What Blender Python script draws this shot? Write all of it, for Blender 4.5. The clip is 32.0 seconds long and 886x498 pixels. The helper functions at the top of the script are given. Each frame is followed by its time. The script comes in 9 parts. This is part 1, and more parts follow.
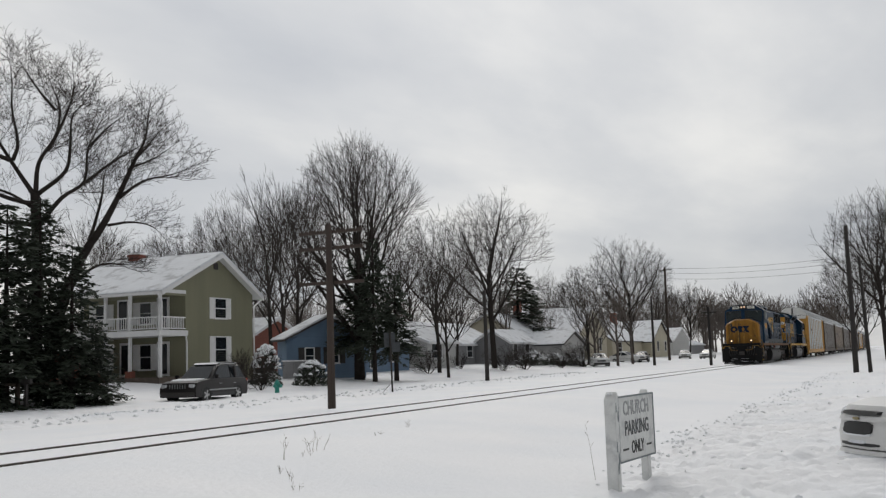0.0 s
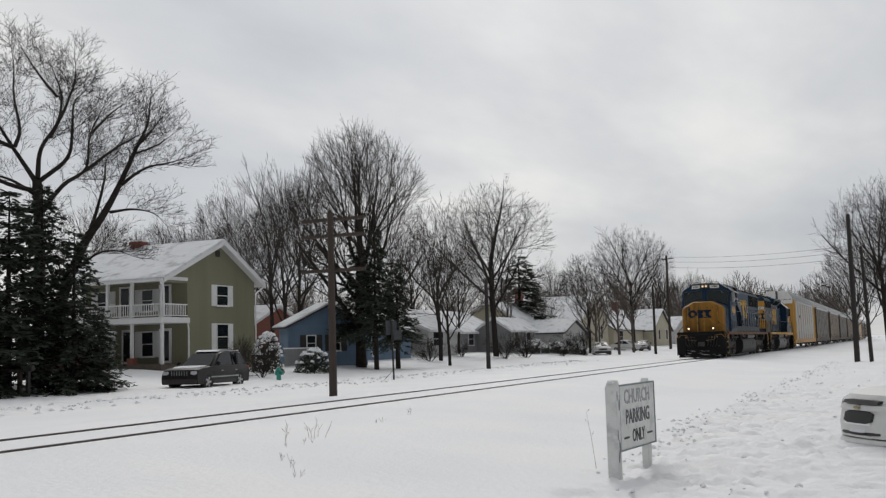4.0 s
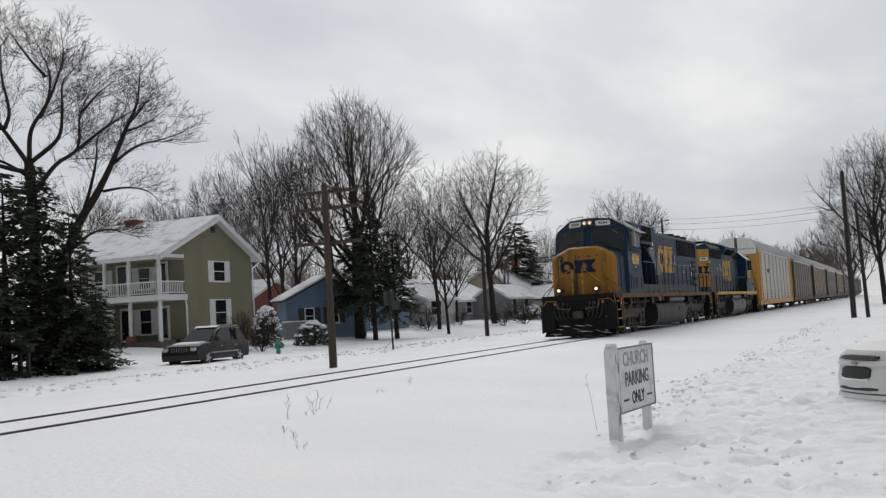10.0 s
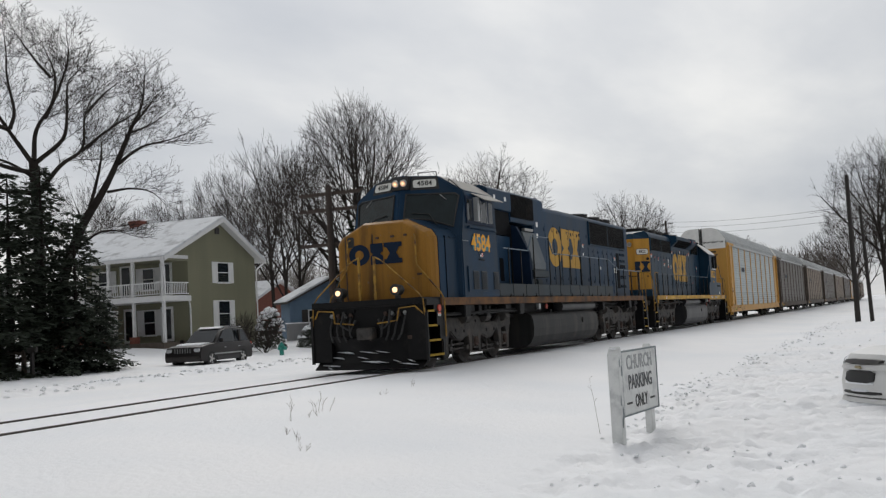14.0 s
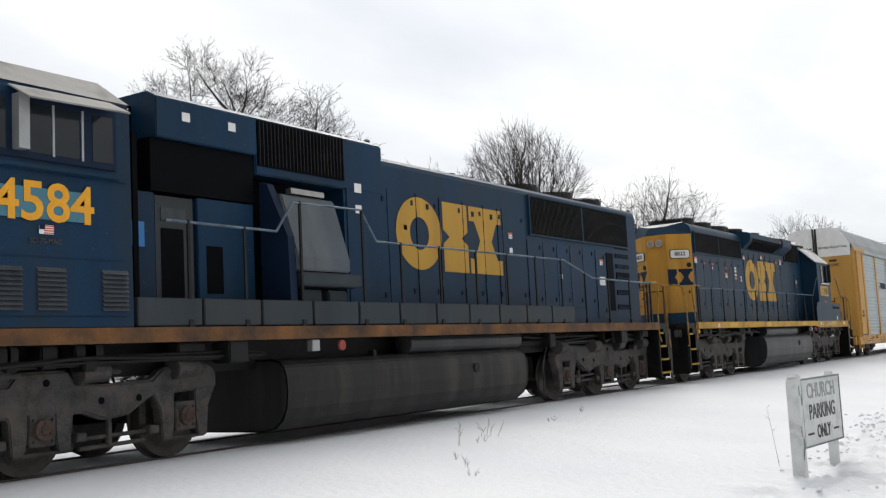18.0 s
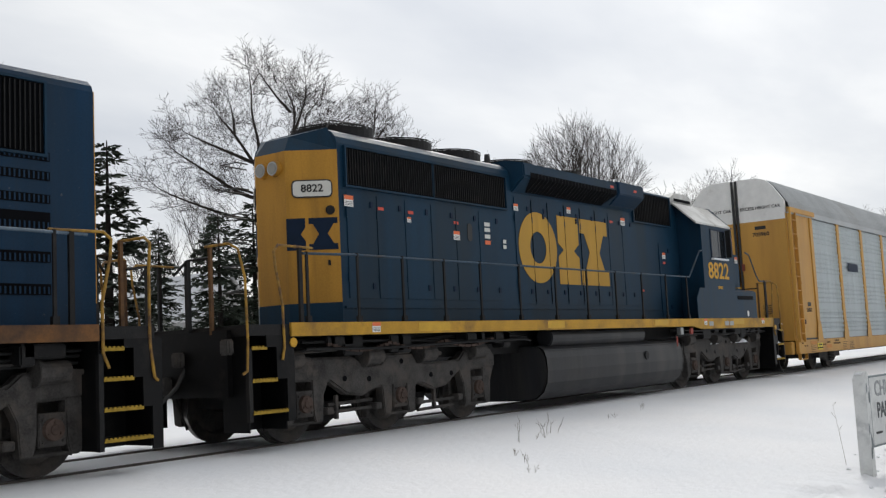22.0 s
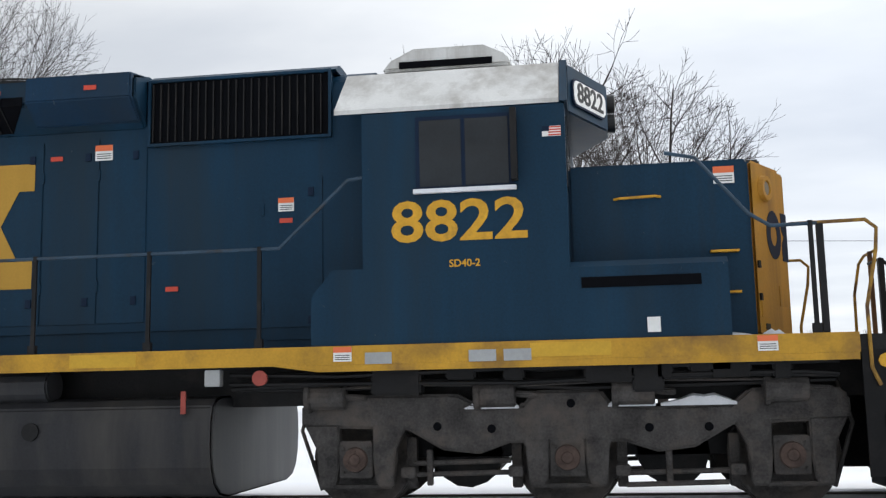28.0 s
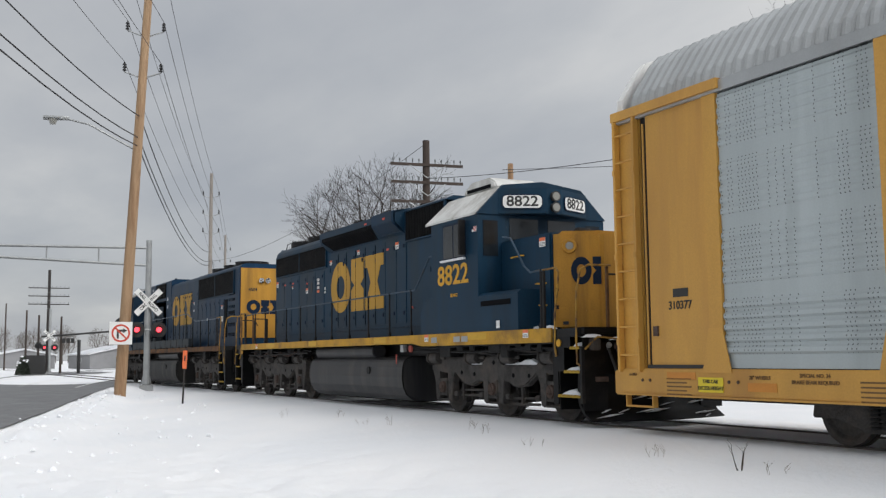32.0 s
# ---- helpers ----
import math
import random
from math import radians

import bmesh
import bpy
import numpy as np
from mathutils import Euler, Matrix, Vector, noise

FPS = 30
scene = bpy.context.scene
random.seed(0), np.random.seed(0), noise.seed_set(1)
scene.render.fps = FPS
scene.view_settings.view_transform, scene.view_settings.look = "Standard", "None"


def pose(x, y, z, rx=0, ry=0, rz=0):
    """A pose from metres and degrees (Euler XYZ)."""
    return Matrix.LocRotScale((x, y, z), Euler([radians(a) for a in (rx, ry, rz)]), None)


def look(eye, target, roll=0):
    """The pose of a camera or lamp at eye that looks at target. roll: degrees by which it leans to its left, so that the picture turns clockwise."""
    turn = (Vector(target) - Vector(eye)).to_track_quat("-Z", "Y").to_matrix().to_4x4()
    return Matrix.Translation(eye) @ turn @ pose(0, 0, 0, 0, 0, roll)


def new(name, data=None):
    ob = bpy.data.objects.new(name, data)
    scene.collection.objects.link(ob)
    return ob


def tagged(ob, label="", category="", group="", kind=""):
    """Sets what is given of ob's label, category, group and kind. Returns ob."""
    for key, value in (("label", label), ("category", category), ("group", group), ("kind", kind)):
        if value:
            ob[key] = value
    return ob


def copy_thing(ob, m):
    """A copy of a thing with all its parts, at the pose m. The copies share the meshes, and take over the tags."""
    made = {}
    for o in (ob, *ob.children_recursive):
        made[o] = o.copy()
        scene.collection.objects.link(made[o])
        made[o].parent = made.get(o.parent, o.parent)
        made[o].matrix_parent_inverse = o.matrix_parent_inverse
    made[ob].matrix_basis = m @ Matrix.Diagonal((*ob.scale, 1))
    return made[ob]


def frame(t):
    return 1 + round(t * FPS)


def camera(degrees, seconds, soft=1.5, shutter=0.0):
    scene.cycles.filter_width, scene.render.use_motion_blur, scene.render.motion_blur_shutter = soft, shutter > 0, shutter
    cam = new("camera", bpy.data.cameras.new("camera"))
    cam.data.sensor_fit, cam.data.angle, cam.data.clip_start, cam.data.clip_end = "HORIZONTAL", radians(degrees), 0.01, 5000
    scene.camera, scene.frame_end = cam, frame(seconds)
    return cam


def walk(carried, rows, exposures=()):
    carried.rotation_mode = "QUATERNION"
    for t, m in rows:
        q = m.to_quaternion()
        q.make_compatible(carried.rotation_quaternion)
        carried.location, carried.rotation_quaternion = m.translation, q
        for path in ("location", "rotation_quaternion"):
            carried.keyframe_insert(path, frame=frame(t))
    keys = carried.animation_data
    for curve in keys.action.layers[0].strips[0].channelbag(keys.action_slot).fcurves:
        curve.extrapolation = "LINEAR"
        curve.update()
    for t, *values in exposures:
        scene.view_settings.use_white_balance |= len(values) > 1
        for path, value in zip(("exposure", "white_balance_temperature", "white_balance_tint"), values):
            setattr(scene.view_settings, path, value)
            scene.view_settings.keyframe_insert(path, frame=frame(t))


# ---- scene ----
cam = camera(46.99, 32.0, soft=1.3, shutter=0.0)
EYE = (0.0, 0.0, 1.142)
TURNS = [                                       # seconds, yaw, pitch, roll in degrees
    (0, -66.01, 6.17, 1.79),
    (0.5, -65.99, 6.14, 1.75),
    (1, -65.94, 6.09, 1.80),
    (1.5, -65.96, 6.11, 1.71),
    (2, -65.96, 6.13, 1.63),
    (2.5, -65.96, 6.13, 1.55),
    (3, -65.95, 6.11, 1.64),
    (3.5, -65.95, 5.94, 1.42),
    (4, -65.93, 5.50, 1.60),
    (4.5, -65.88, 4.83, 2.19),
    (6.5, -65.87, 4.10, 3.57),
    (7, -65.94, 4.11, 3.57),
    (7.5, -65.94, 4.14, 3.68),
    (8, -65.91, 4.13, 3.75),
    (8.5, -65.94, 4.07, 3.73),
    (9, -65.99, 3.86, 3.60),
    (9.5, -65.97, 3.64, 3.67),
    (10, -66.03, 3.75, 3.35),
    (10.5, -66.01, 3.77, 3.08),
    (11, -65.94, 3.73, 3.23),
    (11.5, -65.85, 3.60, 3.63),
    (12, -65.85, 3.65, 3.53),
    (12.5, -65.88, 3.71, 3.51),
    (13, -65.89, 3.75, 3.39),
    (13.5, -65.91, 3.81, 3.14),
    (15.5, -65.06, 4.51, 3.09),
    (16, -64.00, 4.75, 3.01),
    (16.5, -62.02, 5.08, 3.00),
    (17, -59.68, 5.44, 3.10),
    (17.5, -57.63, 5.64, 3.23),
    (18, -56.48, 5.81, 2.93),
    (18.5, -55.84, 5.94, 3.00),
    (19, -55.89, 6.04, 2.85),
    (19.5, -55.47, 6.14, 3.25),
    (20, -55.33, 6.06, 3.28),
    (20.5, -54.85, 5.94, 3.26),
    (21, -54.28, 5.77, 3.18),
    (21.5, -53.83, 5.67, 2.98),
    (22, -53.18, 5.75, 2.85),
    (22.5, -52.44, 5.80, 3.00),
    (23, -51.32, 5.95, 2.96),
    (23.5, -49.44, 6.13, 2.91),
    (24, -47.00, 6.37, 2.87),
    (24.5, -44.71, 6.66, 2.75),
    (25, -41.50, 7.02, 2.72),
    (25.5, -36.96, 7.32, 2.84),
    (26, -30.33, 7.56, 2.62),
    (26.5, -21.92, 7.55, 1.82),
    (28.5, 19.01, 8.16, 0.86),
    (29, 29.84, 7.82, 0.56),
    (29.5, 40.89, 7.39, 1.09),
    (30, 49.48, 7.03, 0.73),
    (30.5, 55.75, 6.82, 1.01),
    (31, 58.86, 6.60, 0.97),
    (31.5, 60.86, 6.39, 0.85),
    (32, 62.73, 6.06, 0.54),
]
EXPOSURES = [                                   # seconds, stops, kelvin, tint
    (0, 0.0, 6500, 10), (4.5, 0.0, 6500, 10), (8, 0.0, 6450, 10), (10, 0.08, 6450, 10), (13, 0.08, 6450, 10), (15.5, 0.12, 6450, 10), (17, 0.45, 6450, 10), (18, 0.56, 6450, 10),
    (19, 0.54, 6400, 10), (21, 0.37, 6400, 10), (23, 0.42, 6350, 10), (24, 0.58, 6250, 10), (26, 0.46, 6250, 10), (28.5, 0.98, 6150, 10), (29, 1.2, 6150, 10), (29.5, 1.54, 6150, 10), (30, 1.54, 6150, 10), (31, 0.92, 6200, 10), (32, 0.54, 6350, 10)]
walk(cam, [(t, pose(*EYE, 90 + p, r, y)) for t, y, p, r in TURNS], EXPOSURES)


# ---- world, sun ----
SUN_AZ, SUN_EL = radians(-66), radians(40)      # azimuth from +y, towards +x
SUN_DIR = Vector((math.sin(-SUN_AZ) * math.cos(SUN_EL), math.cos(SUN_AZ) * math.cos(SUN_EL), math.sin(SUN_EL)))


class Nodes:
    """Short hand for building node trees."""

    def __init__(self, tree):
        self.tree = tree
        self.n, self.l = tree.nodes, tree.links

    def node(self, kind, ins=(), op=""):
        node = self.n.new(kind)
        if op:
            node.operation = op
        for key, value in dict(ins).items():
            self.put(node.inputs[key], value)
        return node

    def put(self, socket, value):
        if isinstance(value, bpy.types.NodeSocket):
            self.l.new(value, socket)
        elif isinstance(value, bpy.types.Node):
            self.l.new(value.outputs[0], socket)
        else:
            socket.default_value = value

    def math(self, op, a, b=0.0, c=0.0):
        return self.node("ShaderNodeMath", {0: a, 1: b, 2: c}, op).outputs[0]

    def vmath(self, op, a, b=(0, 0, 0)):
        return self.node("ShaderNodeVectorMath", {0: a, 1: b}, op)

    def mix(self, fac, a, b, blend="MIX"):
        node = self.n.new("ShaderNodeMix")
        node.data_type, node.blend_type = "RGBA", blend
        self.put(node.inputs[0], fac), self.put(node.inputs[6], a), self.put(node.inputs[7], b)
        return node.outputs[2]

    def ramp(self, fac, stops):
        node = self.n.new("ShaderNodeValToRGB")
        els = node.color_ramp.elements
        while len(els) < len(stops):
            els.new(0.5)
        for e, (p, c) in zip(els, stops):
            e.position, e.color = p, (*c, 1) if len(c) == 3 else c
        self.put(node.inputs[0], fac)
        return node.outputs[0]

    def noise(self, vector, scale, detail=4.0, rough=0.55):
        return self.node("ShaderNodeTexNoise", {"Vector": vector, "Scale": scale, "Detail": detail, "Roughness": rough}).outputs[0]


def grey(v):
    return (v, v, v)


def build_world():
    world = bpy.data.worlds.new("overcast_sky")
    scene.world = world
    world.use_nodes = True
    k = Nodes(world.node_tree)
    k.n.clear()
    way = k.node("ShaderNodeTexCoord").outputs["Generated"]
    sep = k.node("ShaderNodeSeparateXYZ", {0: way})
    up = k.math("MAXIMUM", sep.outputs[2], 0.0)
    flat = k.math("ADD", up, 0.16)
    plane = k.node("ShaderNodeCombineXYZ", {0: k.math("DIVIDE", sep.outputs[0], flat), 1: k.math("DIVIDE", sep.outputs[1], flat), 2: 0.0})
    warp = k.node("ShaderNodeMapping", {"Vector": plane, "Scale": (0.55, 1.0, 1.0), "Rotation": (0, 0, 0.9)})
    big = k.noise(warp, 0.75, 3.0, 0.5)
    fine = k.noise(warp, 2.2, 5.0, 0.55)
    cloud = k.math("ADD", k.math("MULTIPLY", big, 0.72), k.math("MULTIPLY", fine, 0.28))
    tone = k.ramp(cloud, [(0.39, (0.575, 0.597, 0.632)), (0.5, (0.70, 0.712, 0.725)), (0.60, (0.88, 0.875, 0.855))])
    near = k.vmath("DOT_PRODUCT", way, tuple(SUN_DIR)).outputs["Value"]
    glow = k.math("ADD", GLOW_BASE, k.math("MULTIPLY", k.math("POWER", k.math("MULTIPLY_ADD", near, 0.5, 0.5), 3.0), GLOW_GAIN))
    veil = k.mix(1.0, tone, k.node("ShaderNodeCombineXYZ", {0: glow, 1: glow, 2: glow}).outputs[0], "MULTIPLY")
    clear = k.node("ShaderNodeTexSky")
    clear.sky_type, clear.sun_disc, clear.sun_elevation, clear.sun_rotation = "NISHITA", False, SUN_EL, -SUN_AZ
    sky = k.mix(0.93, k.mix(1.0, clear.outputs[0], (0.08, 0.08, 0.08, 1), "MULTIPLY"), veil)
    back = k.node("ShaderNodeBackground", {"Color": sky, "Strength": SKY})
    out = k.node("ShaderNodeOutputWorld", {"Surface": back})


GLOW_BASE, GLOW_GAIN, SKY = 0.60, 0.76, 0.78
build_world()
lamp = bpy.data.lights.new("sun", "SUN")
lamp.energy, lamp.angle, lamp.color = 1.1, radians(25), (1.0, 0.96, 0.9)
sun = new("sun", lamp)
sun.matrix_world = look(SUN_DIR * 100, (0, 0, 0))


# ---- materials ----
def material(name, base, rough=0.6, metal=0.0, vary=0.15, scale=3.0, bump=0.0, grain=40.0, dirt=None, dirt_at=0.6, streak=False, spec=0.5, random_tint=0.0, coat=0.0, chips=0.0):
    """A procedural surface: colour with wear at two scales, grime patches and fine relief."""
    mat = bpy.data.materials.new(name)
    mat.use_nodes = True
    k = Nodes(mat.node_tree)
    bsdf = k.n["Principled BSDF"]
    co = k.node("ShaderNodeTexCoord").outputs["Object"]
    if streak:
        co2 = k.node("ShaderNodeMapping", {"Vector": co, "Scale": (1.0, 1.0, 0.12)}).outputs[0]
    else:
        co2 = co
    n1 = k.noise(co2, scale, 4)
    n2 = k.noise(co, grain, 3)
    f = k.math("ADD", k.math("MULTIPLY", n1, 0.7), k.math("MULTIPLY", n2, 0.3))
    lo, hi = [tuple(c * (1 - vary) for c in base), tuple(min(1, c * (1 + vary)) for c in base)]
    col = k.ramp(f, [(0.32, lo), (0.68, hi)])
    if dirt:
        m = k.ramp(k.noise(co2, scale * 0.6, 6, 0.65), [(dirt_at - 0.08, (0, 0, 0)), (dirt_at + 0.12, (1, 1, 1))])
        col = k.mix(m, col, (*dirt, 1))
    if chips:                                       # small pale chips and scratches
        m = k.ramp(k.noise(co, 11.0, 5, 0.75), [(chips, (0, 0, 0)), (chips + 0.03, (1, 1, 1))])
        col = k.mix(k.math("MULTIPLY", m, 0.5), col, (0.16, 0.15, 0.14, 1))
        low = k.ramp(k.noise(k.node("ShaderNodeMapping", {"Vector": co, "Scale": (1.6, 1.6, 0.08)}).outputs[0], 3.4, 4, 0.6), [(0.58, (0, 0, 0)), (0.75, (1, 1, 1))])
        col = k.mix(k.math("MULTIPLY", low, 0.22), col, (0.026, 0.023, 0.020, 1))
    if random_tint:
        r = k.node("ShaderNodeObjectInfo").outputs["Random"]
        v = k.math("MULTIPLY_ADD", r, 2 * random_tint, 1 - random_tint)
        col = k.mix(1.0, col, k.node("ShaderNodeCombineXYZ", {0: v, 1: v, 2: v}).outputs[0], "MULTIPLY")
    k.put(bsdf.inputs["Base Color"], col)
    k.put(bsdf.inputs["Roughness"], k.math("MULTIPLY_ADD", n1, 0.2, rough - 0.1))
    bsdf.inputs["Metallic"].default_value = metal
    bsdf.inputs["Specular IOR Level"].default_value = spec
    bsdf.inputs["Coat Weight"].default_value = coat
    if bump:
        b = k.node("ShaderNodeBump", {"Height": n2, "Strength": bump, "Distance": 0.02})
        k.put(bsdf.inputs["Normal"], b.outputs[0])
    return mat


def glowing(name, color, strength):
    mat = bpy.data.materials.new(name)
    mat.use_nodes = True
    b = mat.node_tree.nodes["Principled BSDF"]
    b.inputs["Base Color"].default_value = (*color, 1)
    b.inputs["Emission Color"].default_value = (*color, 1)
    b.inputs["Emission Strength"].default_value = strength
    return mat


def snow_material():
    mat = bpy.data.materials.new("snow")
    mat.use_nodes = True
    k = Nodes(mat.node_tree)
    bsdf = k.n["Principled BSDF"]
    co = k.node("ShaderNodeTexCoord").outputs["Object"]
    a, b, c = k.noise(co, 0.25, 5), k.noise(co, 9, 4), k.noise(co, 70, 3)
    col = k.ramp(a, [(0.3, (0.80, 0.82, 0.85)), (0.7, (0.88, 0.88, 0.89))])
    k.put(bsdf.inputs["Base Color"], col)
    bsdf.inputs["Roughness"].default_value = 0.75
    bsdf.inputs["Specular IOR Level"].default_value = 0.25
    h = k.math("ADD", k.math("MULTIPLY", b, 0.75), k.math("MULTIPLY", c, 0.25))
    k.put(bsdf.inputs["Normal"], k.node("ShaderNodeBump", {"Height": h, "Strength": 0.45, "Distance": 0.06}).outputs[0])
    return mat


SNOW = snow_material()
BLUE = material("loco_blue", (0.0062, 0.0292, 0.0575), 0.46, vary=0.34, scale=1.6, dirt=(0.013, 0.028, 0.043), dirt_at=0.58, streak=True, spec=0.16, chips=0.69)
BLUE_FADED = material("loco_blue_faded", (0.0064, 0.0305, 0.068), 0.46, vary=0.40, scale=1.2, dirt=(0.015, 0.031, 0.053), dirt_at=0.55, streak=True, spec=0.13, chips=0.67)
YELLOW = material("loco_yellow", (0.43, 0.220, 0.030), 0.5, vary=0.22, scale=2.6, dirt=(0.22, 0.115, 0.026), dirt_at=0.60, streak=True, spec=0.25, chips=0.70)
# Engine one's nose: real grime, over a base darkened to paint its shaded side.
YELLOW_GRIMY_SHADED = material("grimy_shaded_loco_yellow", (0.265, 0.128, 0.020), 0.55, vary=0.3, scale=2.6, dirt=(0.075, 0.042, 0.018), dirt_at=0.56, streak=True, spec=0.2, chips=0.64)
# Underframe black made darker: shade at the engines' ends and steps, painted in.
PILOT_SHADED = material("pilot_black_shaded", (0.0045, 0.0045, 0.005), 0.5, vary=0.4, scale=5, dirt=(0.016, 0.014, 0.013), dirt_at=0.62, spec=0.18)
YELLOW_DIRTY = material("sill_yellow", (0.48, 0.265, 0.025), 0.6, vary=0.22, scale=2.5, dirt=(0.20, 0.11, 0.03), dirt_at=0.58, spec=0.3)
BLACK = material("underframe_black", (0.009, 0.009, 0.0095), 0.6, vary=0.4, scale=4, dirt=(0.024, 0.021, 0.019), dirt_at=0.6, bump=0.2, spec=0.25)
TRUCK = material("bogie_grime", (0.051, 0.0475, 0.045), 0.75, vary=0.6, scale=5, dirt=(0.092, 0.077, 0.066), dirt_at=0.56, bump=0.4, spec=0.3)
RUST = material("rusty_cap", (0.078, 0.055, 0.046), 0.85, vary=0.4, scale=8, bump=0.3, spec=0.2)
SILL_RUSTY = material("sill_rust_orange", (0.17, 0.080, 0.030), 0.7, vary=0.35, scale=2.2, dirt=(0.055, 0.036, 0.026), dirt_at=0.50, spec=0.2)
TANK = material("fuel_tank_paint", (0.020, 0.0205, 0.023), 0.42, vary=0.45, scale=2.2, dirt=(0.047, 0.044, 0.041), dirt_at=0.55, streak=True, spec=0.28)
TANK_GRIMY = material("grimy_tank_paint", (0.020, 0.020, 0.020), 0.55, vary=0.4, scale=2.2, dirt=(0.052, 0.047, 0.041), dirt_at=0.54, streak=True, spec=0.2)
GRILLE = material("grille_black", (0.0032, 0.0036, 0.0050), 0.6, vary=0.3, scale=6, spec=0.04)
STEEL = material("worn_steel", (0.32, 0.31, 0.30), 0.35, metal=0.9, vary=0.25, scale=8)
RAIL = material("rail_steel", (0.10, 0.075, 0.06), 0.55, metal=0.5, vary=0.3, scale=3, dirt=(0.05, 0.03, 0.022))
RAIL_HEAD = material("rail_head", (0.075, 0.065, 0.06), 0.5, metal=0.4, vary=0.15, scale=3)
WHITE = material("white_paint", (0.76, 0.76, 0.74), 0.55, vary=0.08, scale=4, dirt=(0.5, 0.49, 0.46), dirt_at=0.68)
ROOF_WHITE = material("cab_roof_white", (0.62, 0.62, 0.60), 0.6, vary=0.12, scale=2.4, dirt=(0.33, 0.31, 0.28), dirt_at=0.56, streak=True)
RED = material("red_paint", (0.55, 0.06, 0.03), 0.5, vary=0.15)
ORANGE = material("orange_paint", (0.75, 0.16, 0.05), 0.5, vary=0.12)
INK = material("black_ink", (0.02, 0.02, 0.02), 0.6, vary=0.2)
AUTO_YELLOW = material("autorack_yellow", (0.54, 0.29, 0.055), 0.55, vary=0.18, scale=1.3, dirt=(0.40, 0.20, 0.045), dirt_at=0.6, streak=True, random_tint=0.06)
AUTO_GRIMY = material("autorack_grimy_paint", (0.085, 0.062, 0.045), 0.7, vary=0.3, scale=1.3, dirt=(0.05, 0.04, 0.033), dirt_at=0.52, streak=True, random_tint=0.2)
AUTO_ROOF = material("galvanised_roof", (0.40, 0.415, 0.42), 0.36, metal=0.55, vary=0.15, scale=1.2, dirt=(0.35, 0.34, 0.33), dirt_at=0.64, streak=True)
CHROME = material("lamp_chrome", (0.75, 0.75, 0.74), 0.15, metal=1.0, vary=0.05)
BARK = material("bark", (0.034, 0.029, 0.026), 0.9, vary=0.35, scale=3, grain=25, bump=0.5, spec=0.1)
BARK_TWIG = material("twig_bark", (0.043, 0.037, 0.034), 0.95, vary=0.3, scale=2, grain=12, spec=0.08)
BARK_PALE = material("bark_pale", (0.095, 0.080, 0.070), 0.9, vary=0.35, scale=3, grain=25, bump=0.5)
NEEDLE = material("conifer_needles", (0.030, 0.041, 0.026), 0.8, vary=0.45, scale=2.0, grain=30)
POLE_WOOD = material("creosoted_pole", (0.052, 0.038, 0.031), 0.85, vary=0.3, scale=3, streak=True, bump=0.4)
POLE_DARK = material("weathered_dark_pole", (0.030, 0.026, 0.024), 0.85, vary=0.3, scale=3, streak=True, bump=0.4)
POLE_FRESH = material("fresh_pine_pole", (0.36, 0.235, 0.135), 0.8, vary=0.3, scale=5, grain=60, dirt=(0.22, 0.12, 0.06), dirt_at=0.55, streak=True, bump=0.35)
POLE_GREY = material("grey_pole_wood", (0.25, 0.225, 0.20), 0.85, vary=0.3, scale=4, streak=True, bump=0.3)
WIRE = material("wire_black", (0.02, 0.02, 0.022), 0.6)
DULL = material("galvanised_steel", (0.36, 0.37, 0.37), 0.5, metal=0.6, vary=0.15)
ASPHALT = material("wet_asphalt", (0.062, 0.061, 0.062), 0.35, vary=0.3, scale=1.2, grain=60, dirt=(0.12, 0.12, 0.125), dirt_at=0.6, bump=0.2)



